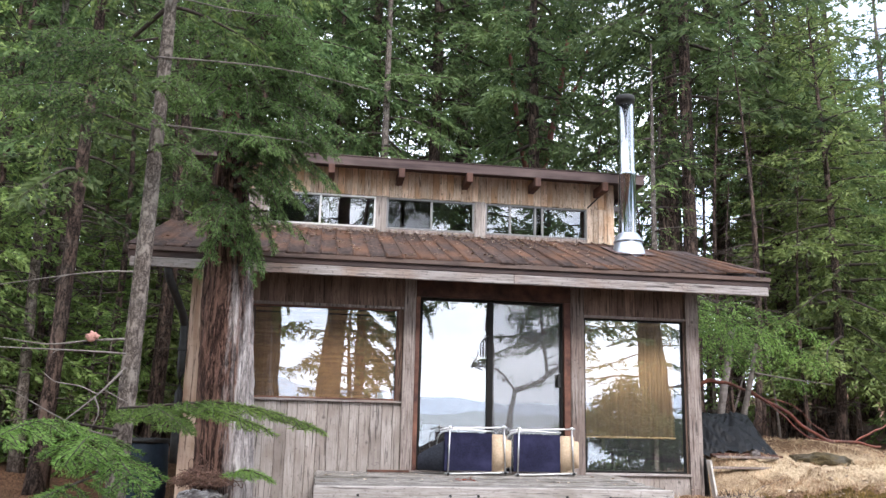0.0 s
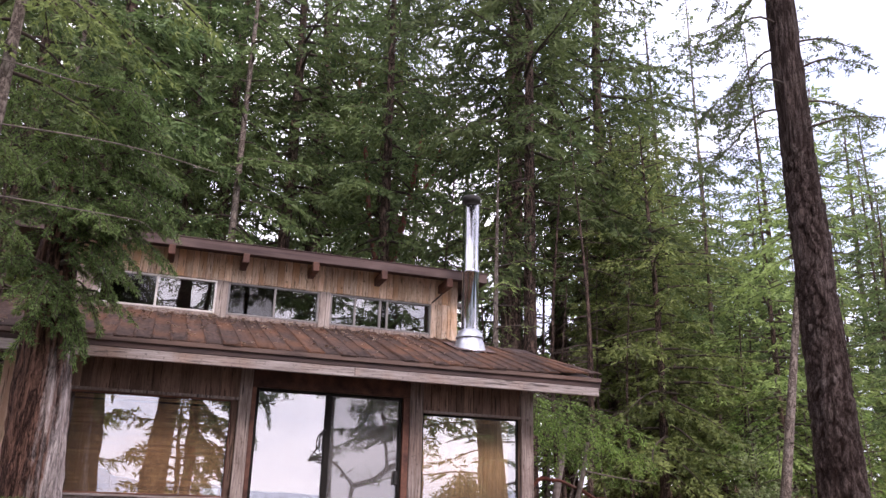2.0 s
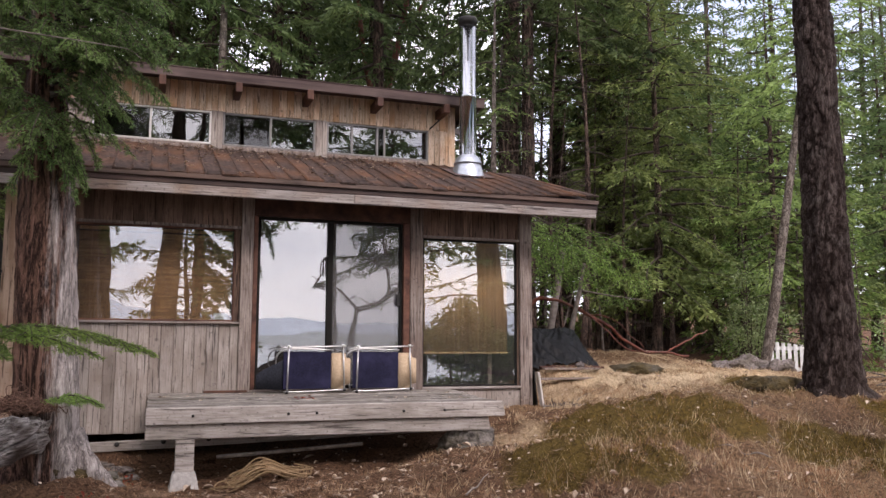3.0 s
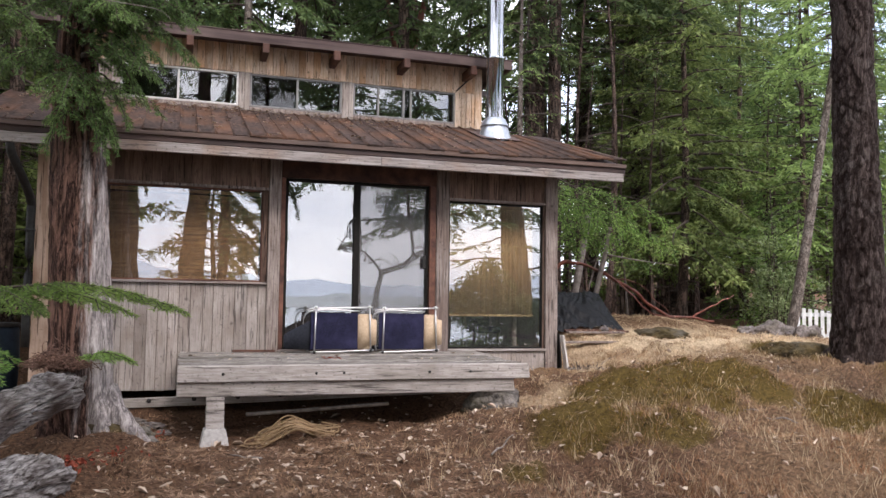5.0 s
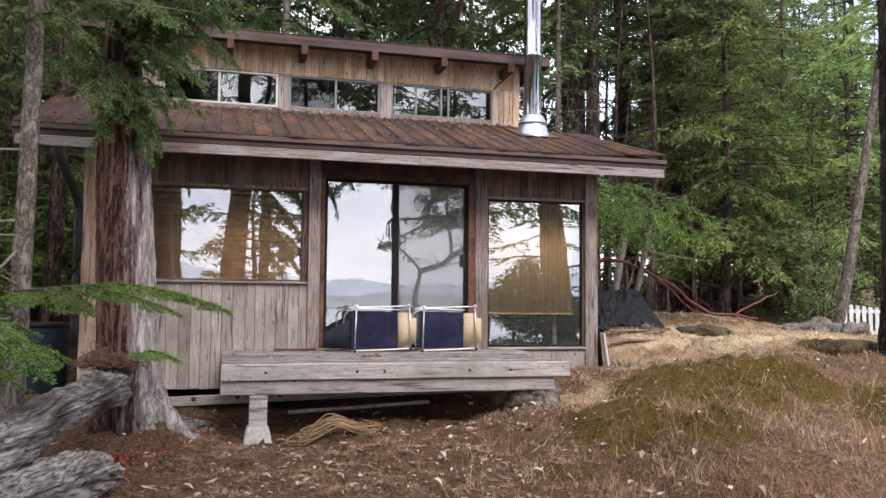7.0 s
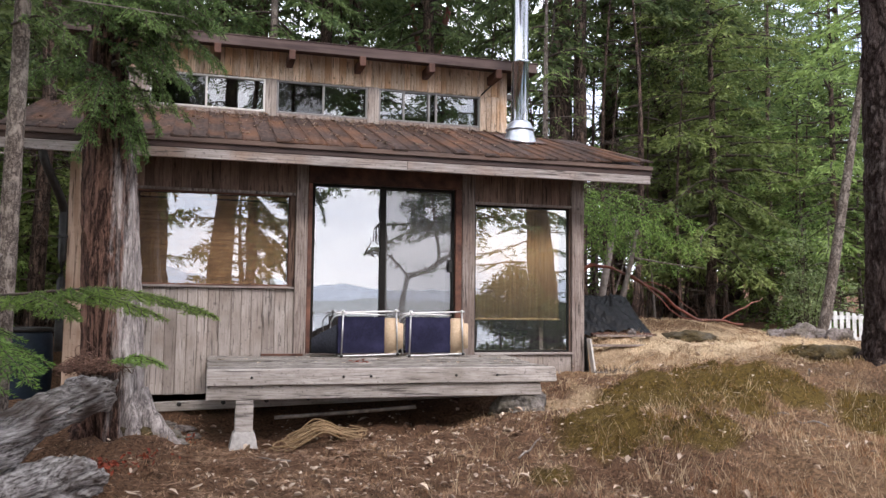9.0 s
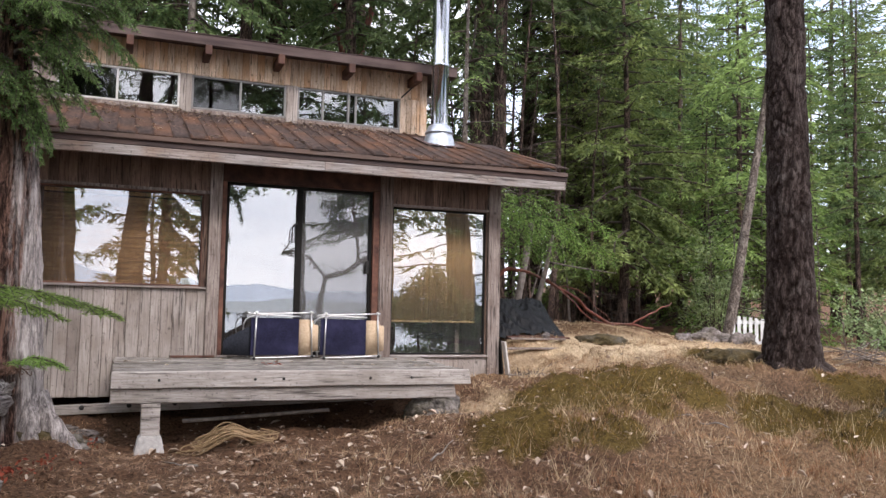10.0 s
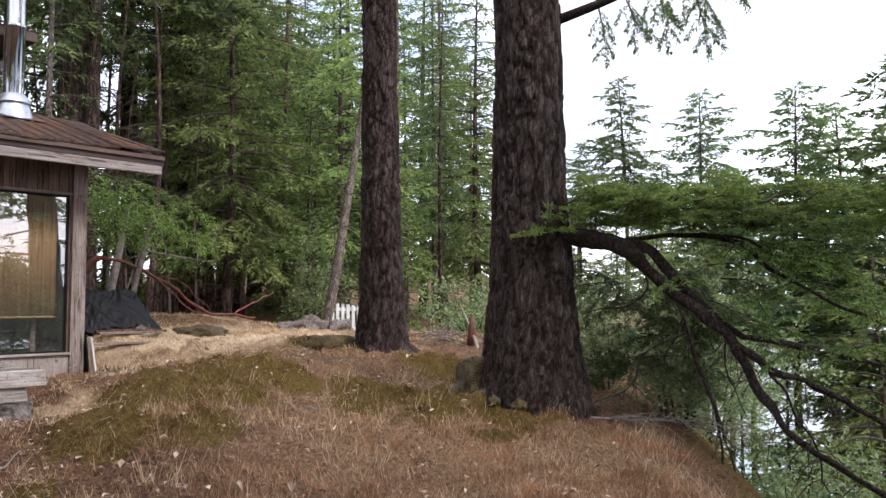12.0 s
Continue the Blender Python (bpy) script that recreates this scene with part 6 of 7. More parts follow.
for yaw, dist, elev, proto, h in ((54.5, 20, 13, mid2, 9), (57.3, 18, 9.5, mid1, 10), (59.8, 19, 9, mid2, 9), (62.4, 18, 6.5, mid1, 10), (65.5, 20, 4, mid2, 9), (75.5, 20, 3, mid1, 10), (70.3, 26, -1.0, mid1, 10), (67.5, 23, -2.0, mid2, 9), (73.0, 24, -3.5, mid1, 10)):
    a = radians(yaw)
    x, y = -1.0 + math.sin(a) * dist, -10 + math.cos(a) * dist
    z = base(x, y)
    k = (1.45 + dist * math.tan(radians(elev)) - z) / h
    copy_thing(proto, Matrix.Translation((x, y, z)) @ Matrix.Rotation(yaw, 4, "Z") @ Matrix.Diagonal((k, k, k, 1)))
# trees on the seaward side, which the windows mirror
z = base(-2.6, -15.6)
sea1 = conifer((-2.6, -15.6, z), 19, 0.50, 0.48, 3.0, 42, 141, m_bark, m_needle_shaded, "big fir on the bluff above the sea", rings=26, dead=8, per_m=24, tuft=0.2, blade=0.07, group="bluff firs", **P)
for x, y, size, thick, lean_x in ((-1.3, -17.0, 1.0, 1.0, 0.10), (9.4, -13.4, 1.0, 2.3, -0.10), (-6.0, -16.0, 1.0, 0.7, 0.0), (0.0, -16.0, 0.9, 0.5, 0.05)):
    shear = Matrix(((1, 0, lean_x, 0), (0, 1, 0, 0), (0, 0, 1, 0), (0, 0, 0, 1)))
    sea_b = copy_thing(sea1, Matrix.Translation((x, y, base(x, y))) @ shear @ Matrix.Rotation(x, 4, "Z") @ Matrix.Diagonal((size * thick, size * thick, size, 1)))


z = base(1.8, -18.0)
hang = [[(-0.1, -15.9, z_), (0.35 + dx, -15.6, z_ - 0.1), (0.9 + dx, -15.4, z_ - 0.75), (1.1 + dx, -15.3, z_ - 1.2)] for z_, dx in ((6.0, -0.1), (5.6, 0.0), (5.2, 0.2), (5.0, -0.3), (4.5, 0.1), (4.2, -0.45), (4.0, -0.2), (3.7, 0.3), (3.5, 0.05), (3.2, -0.3))]
bough("", hang, None, "", 71, m_needle_shaded, gap=0.12, ratio=0.36, droop=1.0, per_m=85, length=0.12, blade=0.045, sub=2, parent=sea_b, start=0.2)
sea2 = conifer((1.8, -18.0, z), 24, 0.22, 0.63, 4.2, 62, 142, m_bark, m_needle_shaded, "tall fir with a high crown on the bluff", rings=26, dead=0, per_m=26, tuft=0.24, blade=0.10, group="bluff firs", droop=0.35, **P)
for x, y in ((7.5, -18.0), (-4.4, -18.0), (4.7, -19.0)):
    copy_thing(sea2, spot(x, y, x * 2, 1.0, 1.0))
# last four: unseen firs added to darken the flue's reflection and shade the left
for x, y, k in ((-0.2, -18.4, 1.25), (-3.7, -18.5, 1.3), (-8.0, -12.5, 1.5), (-9.5, -8.0, 1.5), (-9.0, -16.0, 1.6), (-8.5, -3.5, 1.3)):
    copy_thing(mid1, spot(x, y, x, k))

def clump_tree(at, name, label, lines, clumps, n, size, bark, leaf, seed, category="tree"):
    """A crooked tree: limbs given by their lines, leaves in loose clumps."""
    rng = np.random.default_rng(seed)
    th = thing(name, at, label, category)
    for pts, r in lines:
        v, f = tube(smooth_line(pts, 18), np.linspace(r, r * 0.45, 18), 10)
        put("limb", fast("limb", v, f), bark, th, "", True)
    c = []
    for x, y, z, r in clumps:
        m = int(n * r * r)
        d = rng.normal(0, 1, (m, 3))
        d /= np.linalg.norm(d, axis=1, keepdims=True)
        c.append(np.array([x, y, z]) + d * (rng.random((m, 1)) ** 0.45) * r * np.array([1, 1, 0.6]))
    put("leaves", fast("leaves", *leaves(np.concatenate(c), size, rng)), leaf, th)
    return th


b0 = base(4.8, -15.4)
pine = clump_tree((4.8, -15.4, b0), "pine_tree", "crooked shore pine on the bluff above the sea",
                  [([(4.55, -15.4, b0), (4.6, -15.4, 0.0), (4.75, -15.4, 1.6), (4.9, -15.4, 2.5)], 0.17), ([(4.9, -15.4, 2.5), (5.5, -15.3, 2.7), (6.1, -15.3, 3.1), (6.6, -15.2, 3.2)], 0.11),
                   ([(4.9, -15.4, 2.5), (4.6, -15.5, 2.9), (4.2, -15.5, 3.15), (3.6, -15.6, 3.25)], 0.05), ([(5.9, -15.3, 2.9), (5.8, -15.2, 3.8), (5.6, -15.2, 5.6)], 0.05)],
                  [(5.35, -15.3, 4.2, 0.45), (5.75, -15.1, 4.0, 0.4), (5.1, -15.5, 4.7, 0.5), (5.7, -15.3, 5.4, 0.8), (4.9, -15.3, 5.7, 0.6), (6.7, -15.2, 3.4, 0.35), (1.9, -15.4, 4.9, 0.5)],
                  2400, 0.09, m_bark_grey, m_needle_shaded, 8)
rng = random.Random(23)
for k in range(46):
    pts = (((4.9, -15.4, 2.5), (6.6, -15.2, 3.2)), ((4.9, -15.4, 2.5), (3.6, -15.6, 3.25)), ((5.9, -15.3, 2.9), (5.6, -15.2, 5.6)))[k % 3]
    u, L, a = rng.random(), rng.uniform(0.3, 0.95), rng.uniform(0.1, 3.0)
    p = [pts[0][i] + (pts[1][i] - pts[0][i]) * u for i in range(3)]
    q = [tuple(p), (p[0] + math.cos(a) * L * 0.5, p[1], p[2] + math.sin(a) * L * 0.3 + 0.04), (p[0] + math.cos(a + 0.3) * L, p[1] + 0.1, p[2] + math.sin(a) * L * 0.6)]
    put("bare_twig", fast("bare_twig", *tube(smooth_line(q, 7), np.linspace(0.022, 0.006, 7), 4)), m_bark_grey, pine)
bough("", [[(1.2, -15.6, 6.0), (1.7, -15.5, 5.6), (2.1, -15.4, 4.9), (2.25, -15.4, 4.2)], [(1.0, -15.6, 5.6), (1.4, -15.5, 5.0), (1.7, -15.4, 4.3)], [(1.4, -15.6, 6.2), (2.2, -15.5, 5.7), (2.7, -15.4, 5.1)],
           [(1.0, -15.6, 5.0), (1.5, -15.5, 4.5), (1.9, -15.4, 3.6)]], None, "", 72, m_needle_shaded, gap=0.12, ratio=0.30, droop=0.9, per_m=70, length=0.10, blade=0.03, sub=2, parent=sea_b, start=0.1)


clump_tree((8.6, -12.2, base(8.6, -12.2)), "evergreen_thicket", "dense dark evergreen thicket on the bluff",
           [([(x, -12.2, base(x, -12.2)), (x + 0.1, -12.1, -1.5), (x, -12.1, 0.9)], 0.07) for x in (6.8, 8.2, 9.6, 11.0)],
           [(6.9, -12.2, 2.1, 0.6), (7.25, -12.0, 2.45, 0.55), (7.5, -12.2, 2.0, 0.7), (6.4, -12.1, 1.7, 0.5)] + [(6.6 + 0.62 * k, -12.1 + 0.35 * (k % 2), (1.35, 1.05, 1.5, 1.2)[k % 4] - 0.02 * k, 0.85) for k in range(9)] + [(6.5 + 0.8 * k, -12.0, 0.0, 0.9) for k in range(7)],
           2300, 0.13, m_twig, m_needle_shaded, 77, "thicket")


def shrub(x, y, r, h, n, size, leaf, seed, label, stems=12):
    """A bush: leaning stems, and leaves in many small sprays from the ground up."""
    rng = np.random.default_rng(seed)
    z = base(x, y)
    th = thing("shrub", (x, y, z), label, "shrub")
    wood, tips = [], []
    for k in range(stems):
        a, s = rng.uniform(0, 6.28), rng.uniform(0.35, 1.0)
        e = np.array([x + math.cos(a) * r * s, y + math.sin(a) * r * s, z + h * rng.uniform(0.45, 1.0) * (1.1 - 0.4 * s)])
        ln = smooth_line([(x + math.cos(a) * r * 0.2, y + math.sin(a) * r * 0.2, z - 0.05), (x + (e[0] - x) * 0.5, y + (e[1] - y) * 0.5, z + (e[2] - z) * 0.5), e], 10)
        wood.append(tube(ln, np.linspace(0.018, 0.004, 10), 4))
        for q in range(14):
            c = ln[rng.integers(2, 10)] + rng.normal(0, 1, 3) * np.array([0.26, 0.26, 0.20]) * r
            tips.append(c + rng.normal(0, 0.085, (max(2, int(n / stems / 14)), 3)))
    tagged(put("stemwork", fast("stemwork", *join(wood)), m_twig, th), kind="stuff")
    tagged(put("leaves", fast("leaves", *leaves(np.concatenate(tips), size, rng, 0.5)), leaf, th), kind="stuff")


for k, (x, y, r, h, n) in enumerate(((10.8, 4.5, 1.0, 2.9, 3600), (12.8, 1.8, 0.9, 1.5, 3000), (11.5, 0.4, 0.9, 1.2, 3000),
                                     (10.3, -2.4, 1.1, 1.7, 4200), (9.0, -4.0, 1.0, 1.5, 4200), (8.2, -5.4, 0.9, 1.5, 4200), (10.6, -4.6, 1.4, 2.6, 5200), (9.6, -6.2, 1.1, 1.5, 3400), (8.4, -6.6, 0.8, 1.2, 3000),
                                     (12.5, -3.0, 1.6, 3.0, 4200), (14.5, -4.5, 1.5, 2.6, 3600))):
    shrub(x, y, r, h, n, 0.075, m_broad, 200 + k, "pale green broadleaf shrub at the forest edge")
# arbutus: one red limb sprawls along the forest edge, another stands behind the roof
arb = thing("arbutus_tree", (7.6, 2.9, base(7.6, 2.9)), "sprawling arbutus limb with smooth red bark", "tree")
AL = [([(4.80, 3.25, 1.70), (5.08, 3.10, 2.19), (5.32, 3.00, 2.23), (5.65, 2.90, 2.13), (6.30, 2.70, 1.79), (6.60, 2.60, 1.51), (6.93, 2.50, 1.34), (7.37, 2.45, 1.31), (7.75, 2.45, 1.24)], 0.034),
      ([(5.80, 2.80, 2.08), (6.08, 2.60, 1.80), (6.34, 2.50, 1.52), (6.58, 2.45, 1.36), (6.94, 2.40, 1.30)], 0.013), ([(7.30, 2.45, 1.31), (7.62, 2.40, 1.48), (7.92, 2.40, 1.63), (8.15, 2.40, 1.70)], 0.016),
      ([(5.95, 2.80, 1.99), (6.35, 2.55, 1.86), (6.62, 2.50, 1.60), (6.9, 2.45, 1.38)], 0.010)]
for pts, r in AL:
    v, f = tube(smooth_line(pts, 30), np.linspace(r, r * 0.6, 30), 12)
    put("limb", fast("limb", rough_up(v, 0.2, 0.035, 4), f), m_arbutus, arb, "", True)
z0 = base(5.6, 15.0)
clump_tree((5.4, 15.0, z0), "arbutus_tree", "tall arbutus with orange-red limbs among the firs",
           [([(5.4, 15, z0), (5.6, 15, 5), (5.5, 15, 8.5), (6.1, 15, 11.5), (6.6, 15, 14.5)], 0.17), ([(5.5, 15, 8.0), (4.9, 15, 10.5), (4.6, 15, 13), (4.2, 15, 16)], 0.11),
            ([(5.55, 15, 6.2), (6.6, 14.8, 7.2), (7.6, 14.6, 7.4)], 0.07), ([(6.1, 15, 11.5), (7.0, 14.8, 13), (7.4, 14.7, 16)], 0.07), ([(5.5, 15, 6), (4.6, 14.8, 7.0), (3.8, 14.8, 7.2)], 0.05)],
           [(4.4, 15, 14, 1.2), (5.0, 15, 16, 1.4), (6.6, 15, 15, 1.3), (7.2, 14.8, 13.5, 1.0), (5.8, 15, 12.6, 0.9), (7.4, 14.6, 7.8, 0.8), (6.6, 14.8, 8.6, 0.7), (4.0, 14.9, 11.6, 0.9), (4.2, 14.8, 7.6, 0.6), (3.6, 15, 16.5, 1.1), (7.6, 15, 16.5, 1.2)],
           900, 0.13, m_arbutus, m_arb_leaf, 9)

# dead stubs and the low green bough at the corner
for k, (pts, r) in enumerate((([(5.62, 3.0, 1.05), (5.68, 2.85, 1.75), (5.80, 2.75, 2.4), (5.86, 2.70, 2.85)], 0.055), ([(5.95, 4.4, 1.1), (6.03, 4.33, 1.8), (6.15, 4.26, 2.6), (6.25, 4.2, 3.3)], 0.085))):
    st = thing("dead_snag", pts[0], "bare grey dead snag at the forest edge", "snag")
    v, f = tube(smooth_line(pts, 16), np.linspace(r, r * 0.6, 16), 12)
    put("stem", fast("stem", rough_up(v, 0.15, 0.012, k), f), m_dead, st, "", True)
    if not k:
        put("branch", fast("branch", *tube(smooth_line([(5.80, 2.75, 2.38), (6.3, 2.5, 2.28), (6.9, 2.3, 2.20)], 12), np.linspace(0.018, 0.006, 12), 6)), m_dead, st)
low = conifer((4.75, 4.0, base(4.75, 4.0)), 7.5, 0.09, 0.30, 1.6, 34, 131, m_bark_grey, m_needle, "young fir behind the cabin corner with low sweeping boughs", per_m=34, tuft=0.10, blade=0.03, gap=0.13, group="slim firs")
bough("", [[(4.75, 4.0, 3.3), (5.1, 3.0, 3.2), (5.6, 2.0, 2.95), (6.1, 1.3, 2.5)], [(4.75, 4.0, 3.1), (5.3, 3.2, 3.05), (6.0, 2.4, 2.8), (6.5, 1.9, 2.4)],
           [(4.75, 4.0, 3.5), (4.9, 2.8, 3.4), (5.1, 1.9, 3.1), (5.4, 1.2, 2.75)], [(4.75, 4.0, 2.9), (5.4, 3.4, 2.8), (6.2, 2.9, 2.5), (6.7, 2.6, 2.2)],
           [(4.75, 4.0, 3.7), (5.4, 3.1, 3.6), (6.1, 2.5, 3.3), (6.6, 2.0, 2.9)], [(4.75, 4.0, 3.3), (4.7, 2.9, 3.15), (4.75, 2.0, 2.9)]],
      None, "", 64, m_needle_lush, gap=0.16, ratio=0.30, droop=1.1, per_m=95, length=0.085, blade=0.022, sub=2, parent=low, start=0.25)
lean = conifer((9.9, 3.1, base(9.9, 3.1)), 9.5, 0.115, 0.55, 1.7, 34, 132, m_bark_grey, m_needle, "leaning slender grey-barked fir beside the white picket panel", lean=(0.125, -0.10), dead=14, rings=30, group="slim firs", name="fir_tree")
for k, (x, y, dx, dz) in enumerate(((8.6, 6.8, -0.5, 2.4), (7.6, 7.2, 0.5, 1.9))):
    z = base(x, y)
    th = thing("dead_branch", (x, y, z), "dead bare branch standing in the undergrowth", "branch")
    ln = smooth_line([(x, y, z - 0.05), (x + dx * 0.4, y - 0.2, z + dz * 0.45), (x + dx, y - 0.3, z + dz)], 14)
    tw = twigs_on(ln, np.random.default_rng(k), 0.16, 0.22, 0.4, 0.2)
    put("stem", fast("stem", *join([tube(ln, np.linspace(0.035, 0.008, 14), 7)] + [tube([p, q], [0.007, 0.004], 4) for p, q in tw])), m_dead, th)

# ---- things on the ground ----
tarp = thing("tarp_covered_pile", (5.0, 2.0, 1.05), "black plastic tarp draped over a firewood pile", "tarp")
n, m = 80, 60
v = []
for i in range(n):
    for j in range(m):
        u, t = i / (n - 1), j / (m - 1)
        x, y = 4.20 + 1.24 * u, 1.45 + 1.4 * t
        side = max(0.0, 1 - abs(t - 0.45) / 0.46)
        end = min(1.0, (1 - u) / 0.15)
        hgt = (0.55 - 0.02 * u) * min(1, side * 1.15) ** 0.8 * end ** 0.6
        fold = (x - 4.45) * 0.75 + (y - 2.05)
        hgt += 0.03 * max(0.0, 1 - abs(fold) / 0.16) * side * end
        hgt += 0.05 * noise.noise((x * 3.1, y * 2.6, 1)) + 0.10 * (0.25 - abs(noise.noise((x * 4 + y * 3, y * 3, 2)))) + 0.06 * (0.25 - abs(noise.noise((x * 11 - y * 5, y * 8, 5))))
        v.append((x, y, base(x, y) + 0.03 + max(0.0, hgt)))
i, j = np.meshgrid(np.arange(n - 1), np.arange(m - 1), indexing="ij")
put("sheet", fast("sheet", v, np.stack([i * m + j, (i + 1) * m + j, (i + 1) * m + j + 1, i * m + j + 1], -1).reshape(-1, 4)), m_tarp, tarp, "", True)
for k in range(3):
    box("pallet_board", (4.35 + 0.03 * k, 1.33 + 0.075 * k, base(4.9, 1.4) + 0.015 * k), (5.42 - 0.04 * k, 1.40 + 0.075 * k, base(4.9, 1.4) + 0.03 + 0.012 * k), m_trim, tarp)
lb = thing("leaning_board", (3.62, -0.12, 0.66), "pale board leaning on the cabin corner", "board")
box("board", (3.59, -0.20, 0.62), (3.615, -0.10, 1.10), m_pale, lb, "", 0.003, Matrix.Rotation(radians(-9), 4, "Y"))
sheet = thing("black_sheet", (3.66, 0.02, 0.66), "black sheet of board leaning behind the pale board", "board")
box("panel", (3.585, -0.06, 0.60), (3.60, 0.30, 1.12), m_black, sheet, "", 0.002, Matrix.Rotation(radians(-5), 4, "Y"))

for x, y, L, a in ((4.45, 0.85, 1.1, 4), (4.0, 0.02, 0.55, -8), (4.75, 1.15, 0.9, -3)):
    z = top(x, y)
    lp = thing("plank", (x, y, z), "dark weathered plank lying in the dry grass", "plank", "planks on the ground")
    box("board", (x - L / 2, y - 0.06, z + 0.015), (x + L / 2, y + 0.06, z + 0.045), m_post, lp, "", 0.004, Matrix.Rotation(radians(a), 4, "Z"))

gate = thing("picket_panel", (10.15, 2.75, 0.88), "white painted picket panel leaning at the forest edge", "fence")
gm = Matrix.Translation((10.15, 2.72, base(10.15, 2.72) - 0.02)) @ Matrix.Rotation(radians(-40), 4, "Z") @ Matrix.Rotation(radians(-10), 4, "X")


def gate_part(name, lo, hi):
    bm = bmesh.new()
    add_box(bm, lo, hi, 0.005)
    bmesh.ops.transform(bm, matrix=gm, verts=bm.verts)
    put(name, finish(bm, name), m_white, gate)


for k in range(6):
    gate_part("picket", (-0.30 + k * 0.105, -0.012, 0.0), (-0.235 + k * 0.105, 0.012, 0.66 - 0.012 * k))
gate_part("rail", (-0.30, 0.013, 0.10), (0.31, 0.045, 0.17))
gate_part("rail", (-0.30, 0.013, 0.50), (0.31, 0.045, 0.57))

stone("rock", (9.02, 2.45, base(9.02, 2.45) + 0.05), (0.34, 0.26, 0.22), 1, m_boulder, "grey lichened boulder at the forest edge", group="boulders by the picket panel")
stone("rock", (9.38, 2.05, base(9.38, 2.05) + 0.03), (0.30, 0.24, 0.20), 2, m_boulder, "grey lichened boulder at the forest edge", group="boulders by the picket panel")
stone("rock", (8.60, 2.6, base(8.6, 2.6) + 0.03), (0.20, 0.18, 0.15), 3, m_boulder, "small grey boulder at the forest edge", group="boulders by the picket panel")
stone("rock", (5.86, 1.15, base(5.86, 1.15) + 0.01), (0.42, 0.26, 0.12), 4, m_moss_rock, "low flat lichened rock in the dry grass")
stone("rock", (2.12, -1.38, base(2.12, -1.38) + 0.06), (0.30, 0.22, 0.20), 5, m_rock, "rough grey rock propping the deck corner")
stone("rock", (6.20, -3.98, base(6.2, -3.98) + 0.08), (0.26, 0.22, 0.30), 6, m_moss_rock, "rounded mossy stone at the foot of the old fir")
stone("rock", (5.84, -4.50, top(5.84, -4.50) + 0.03), (0.075, 0.065, 0.065), 7, m_moss_rock, "small brownish stone at the foot of the old fir", group="small stones")
stone("rock", (5.98, -4.72, top(5.98, -4.72) + 0.03), (0.075, 0.065, 0.065), 8, m_moss_rock, "small brownish stone at the foot of the old fir", group="small stones")
stone("rock", (6.95, -0.55, base(6.95, -0.55) + 0.02), (0.45, 0.30, 0.16), 9, m_moss_rock, "low mossy rock beside the fir")
stone("rock", (-1.50, -1.75, base(-1.5, -1.75) + 0.02), (0.14, 0.10, 0.06), 10, m_rock, "flat pale stone at the cedar's foot", group="flat stones")
stone("rock", (-1.42, -2.0, base(-1.42, -2.0) + 0.01), (0.10, 0.08, 0.04), 12, m_rock, "flat pale stone at the cedar's foot", group="flat stones")


def driftlog(pts, radii, seed, label, n=100, sides=110):
    th = thing("driftwood_log", pts[0], label, "log")
    ln = smooth_line(pts, n)
    rr = np.interp(np.linspace(0, 1, n), np.linspace(0, 1, len(radii)), radii)
    v, f = tube(ln, rr, sides)
    out = []
    c = np.repeat(np.vstack([ln[:1], ln, ln[-1:]]), sides, axis=0)
    ax = Vector(pts[-1]) - Vector(pts[0])
    ax.normalize()
    for p, o in zip(v, c):
        p = Vector(p)
        along = p.dot(ax)
        q = p - ax * along * 0.95
        d = p - Vector(o)
        k = 0.045 * (0.6 - 2 * abs(noise.noise(q * 5 + p * 0.4 + Vector((seed, 0, 0))))) + 0.014 * (0.5 - 2 * abs(noise.noise(q * 31 + p * 1.2))) + 0.030 * (0.5 - 2 * abs(noise.noise(q * 14 + p * 0.8))) + 0.04 * noise.noise(p * 2.2 + Vector((0, seed, 0))) + 0.008 * noise.noise(p * 11)
        k -= 0.045 * max(0.0, 1 - 8 * abs(noise.noise(q * 8 + p * 0.9 + Vector((0, 0, seed)))))
        out.append(tuple(p + (d.normalized() * k if d.length > 0.01 else Vector())))
    put("log", fast("log", out, f), m_drift, th, "", True)
    return th


driftlog([(-3.25, -6.3, 0.14), (-2.87, -5.0, 0.36), (-2.55, -4.0, 0.53), (-2.33, -3.3, 0.66), (-2.12, -2.5, 0.71), (-2.05, -1.70, 0.66)], [0.15, 0.165, 0.165, 0.155, 0.145, 0.12], 1, "thick weathered grey driftwood log running up to the cedar")
driftlog([(-3.1, -4.9, 0.05), (-2.55, -4.2, 0.18), (-2.15, -3.7, 0.22), (-1.95, -3.45, 0.20)], [0.16, 0.19, 0.17, 0.10], 2, "short weathered grey driftwood log on the ground")

rope = thing("rope_coil", (-0.05, -1.5, 0.08), "heap of coiled tan manila rope under the deck", "rope")
rng = random.Random(3)
pieces = []
for k in range(15):
    cx, cy, w, d = -0.12 + rng.uniform(-0.12, 0.15), -1.72 + rng.uniform(-0.05, 0.08), rng.uniform(0.22, 0.42), rng.uniform(0.10, 0.2)
    pts = []
    for a in np.linspace(0, 5.8, 9):
        x, y = cx + math.cos(a + k) * w, cy + math.sin(a + k) * d
        pts.append((x, y, base(x, y) + 0.035 + 0.12 * math.exp(-((x + 0.1) ** 2) / 0.03) + 0.005 * k + 0.05 * noise.noise((a * 2, k * 3.1, 0))))
    pieces.append(tube(smooth_line(pts, 60), 0.0078, 7))
put("rope", fast("rope", *join(pieces)), m_rope, rope, "", True)
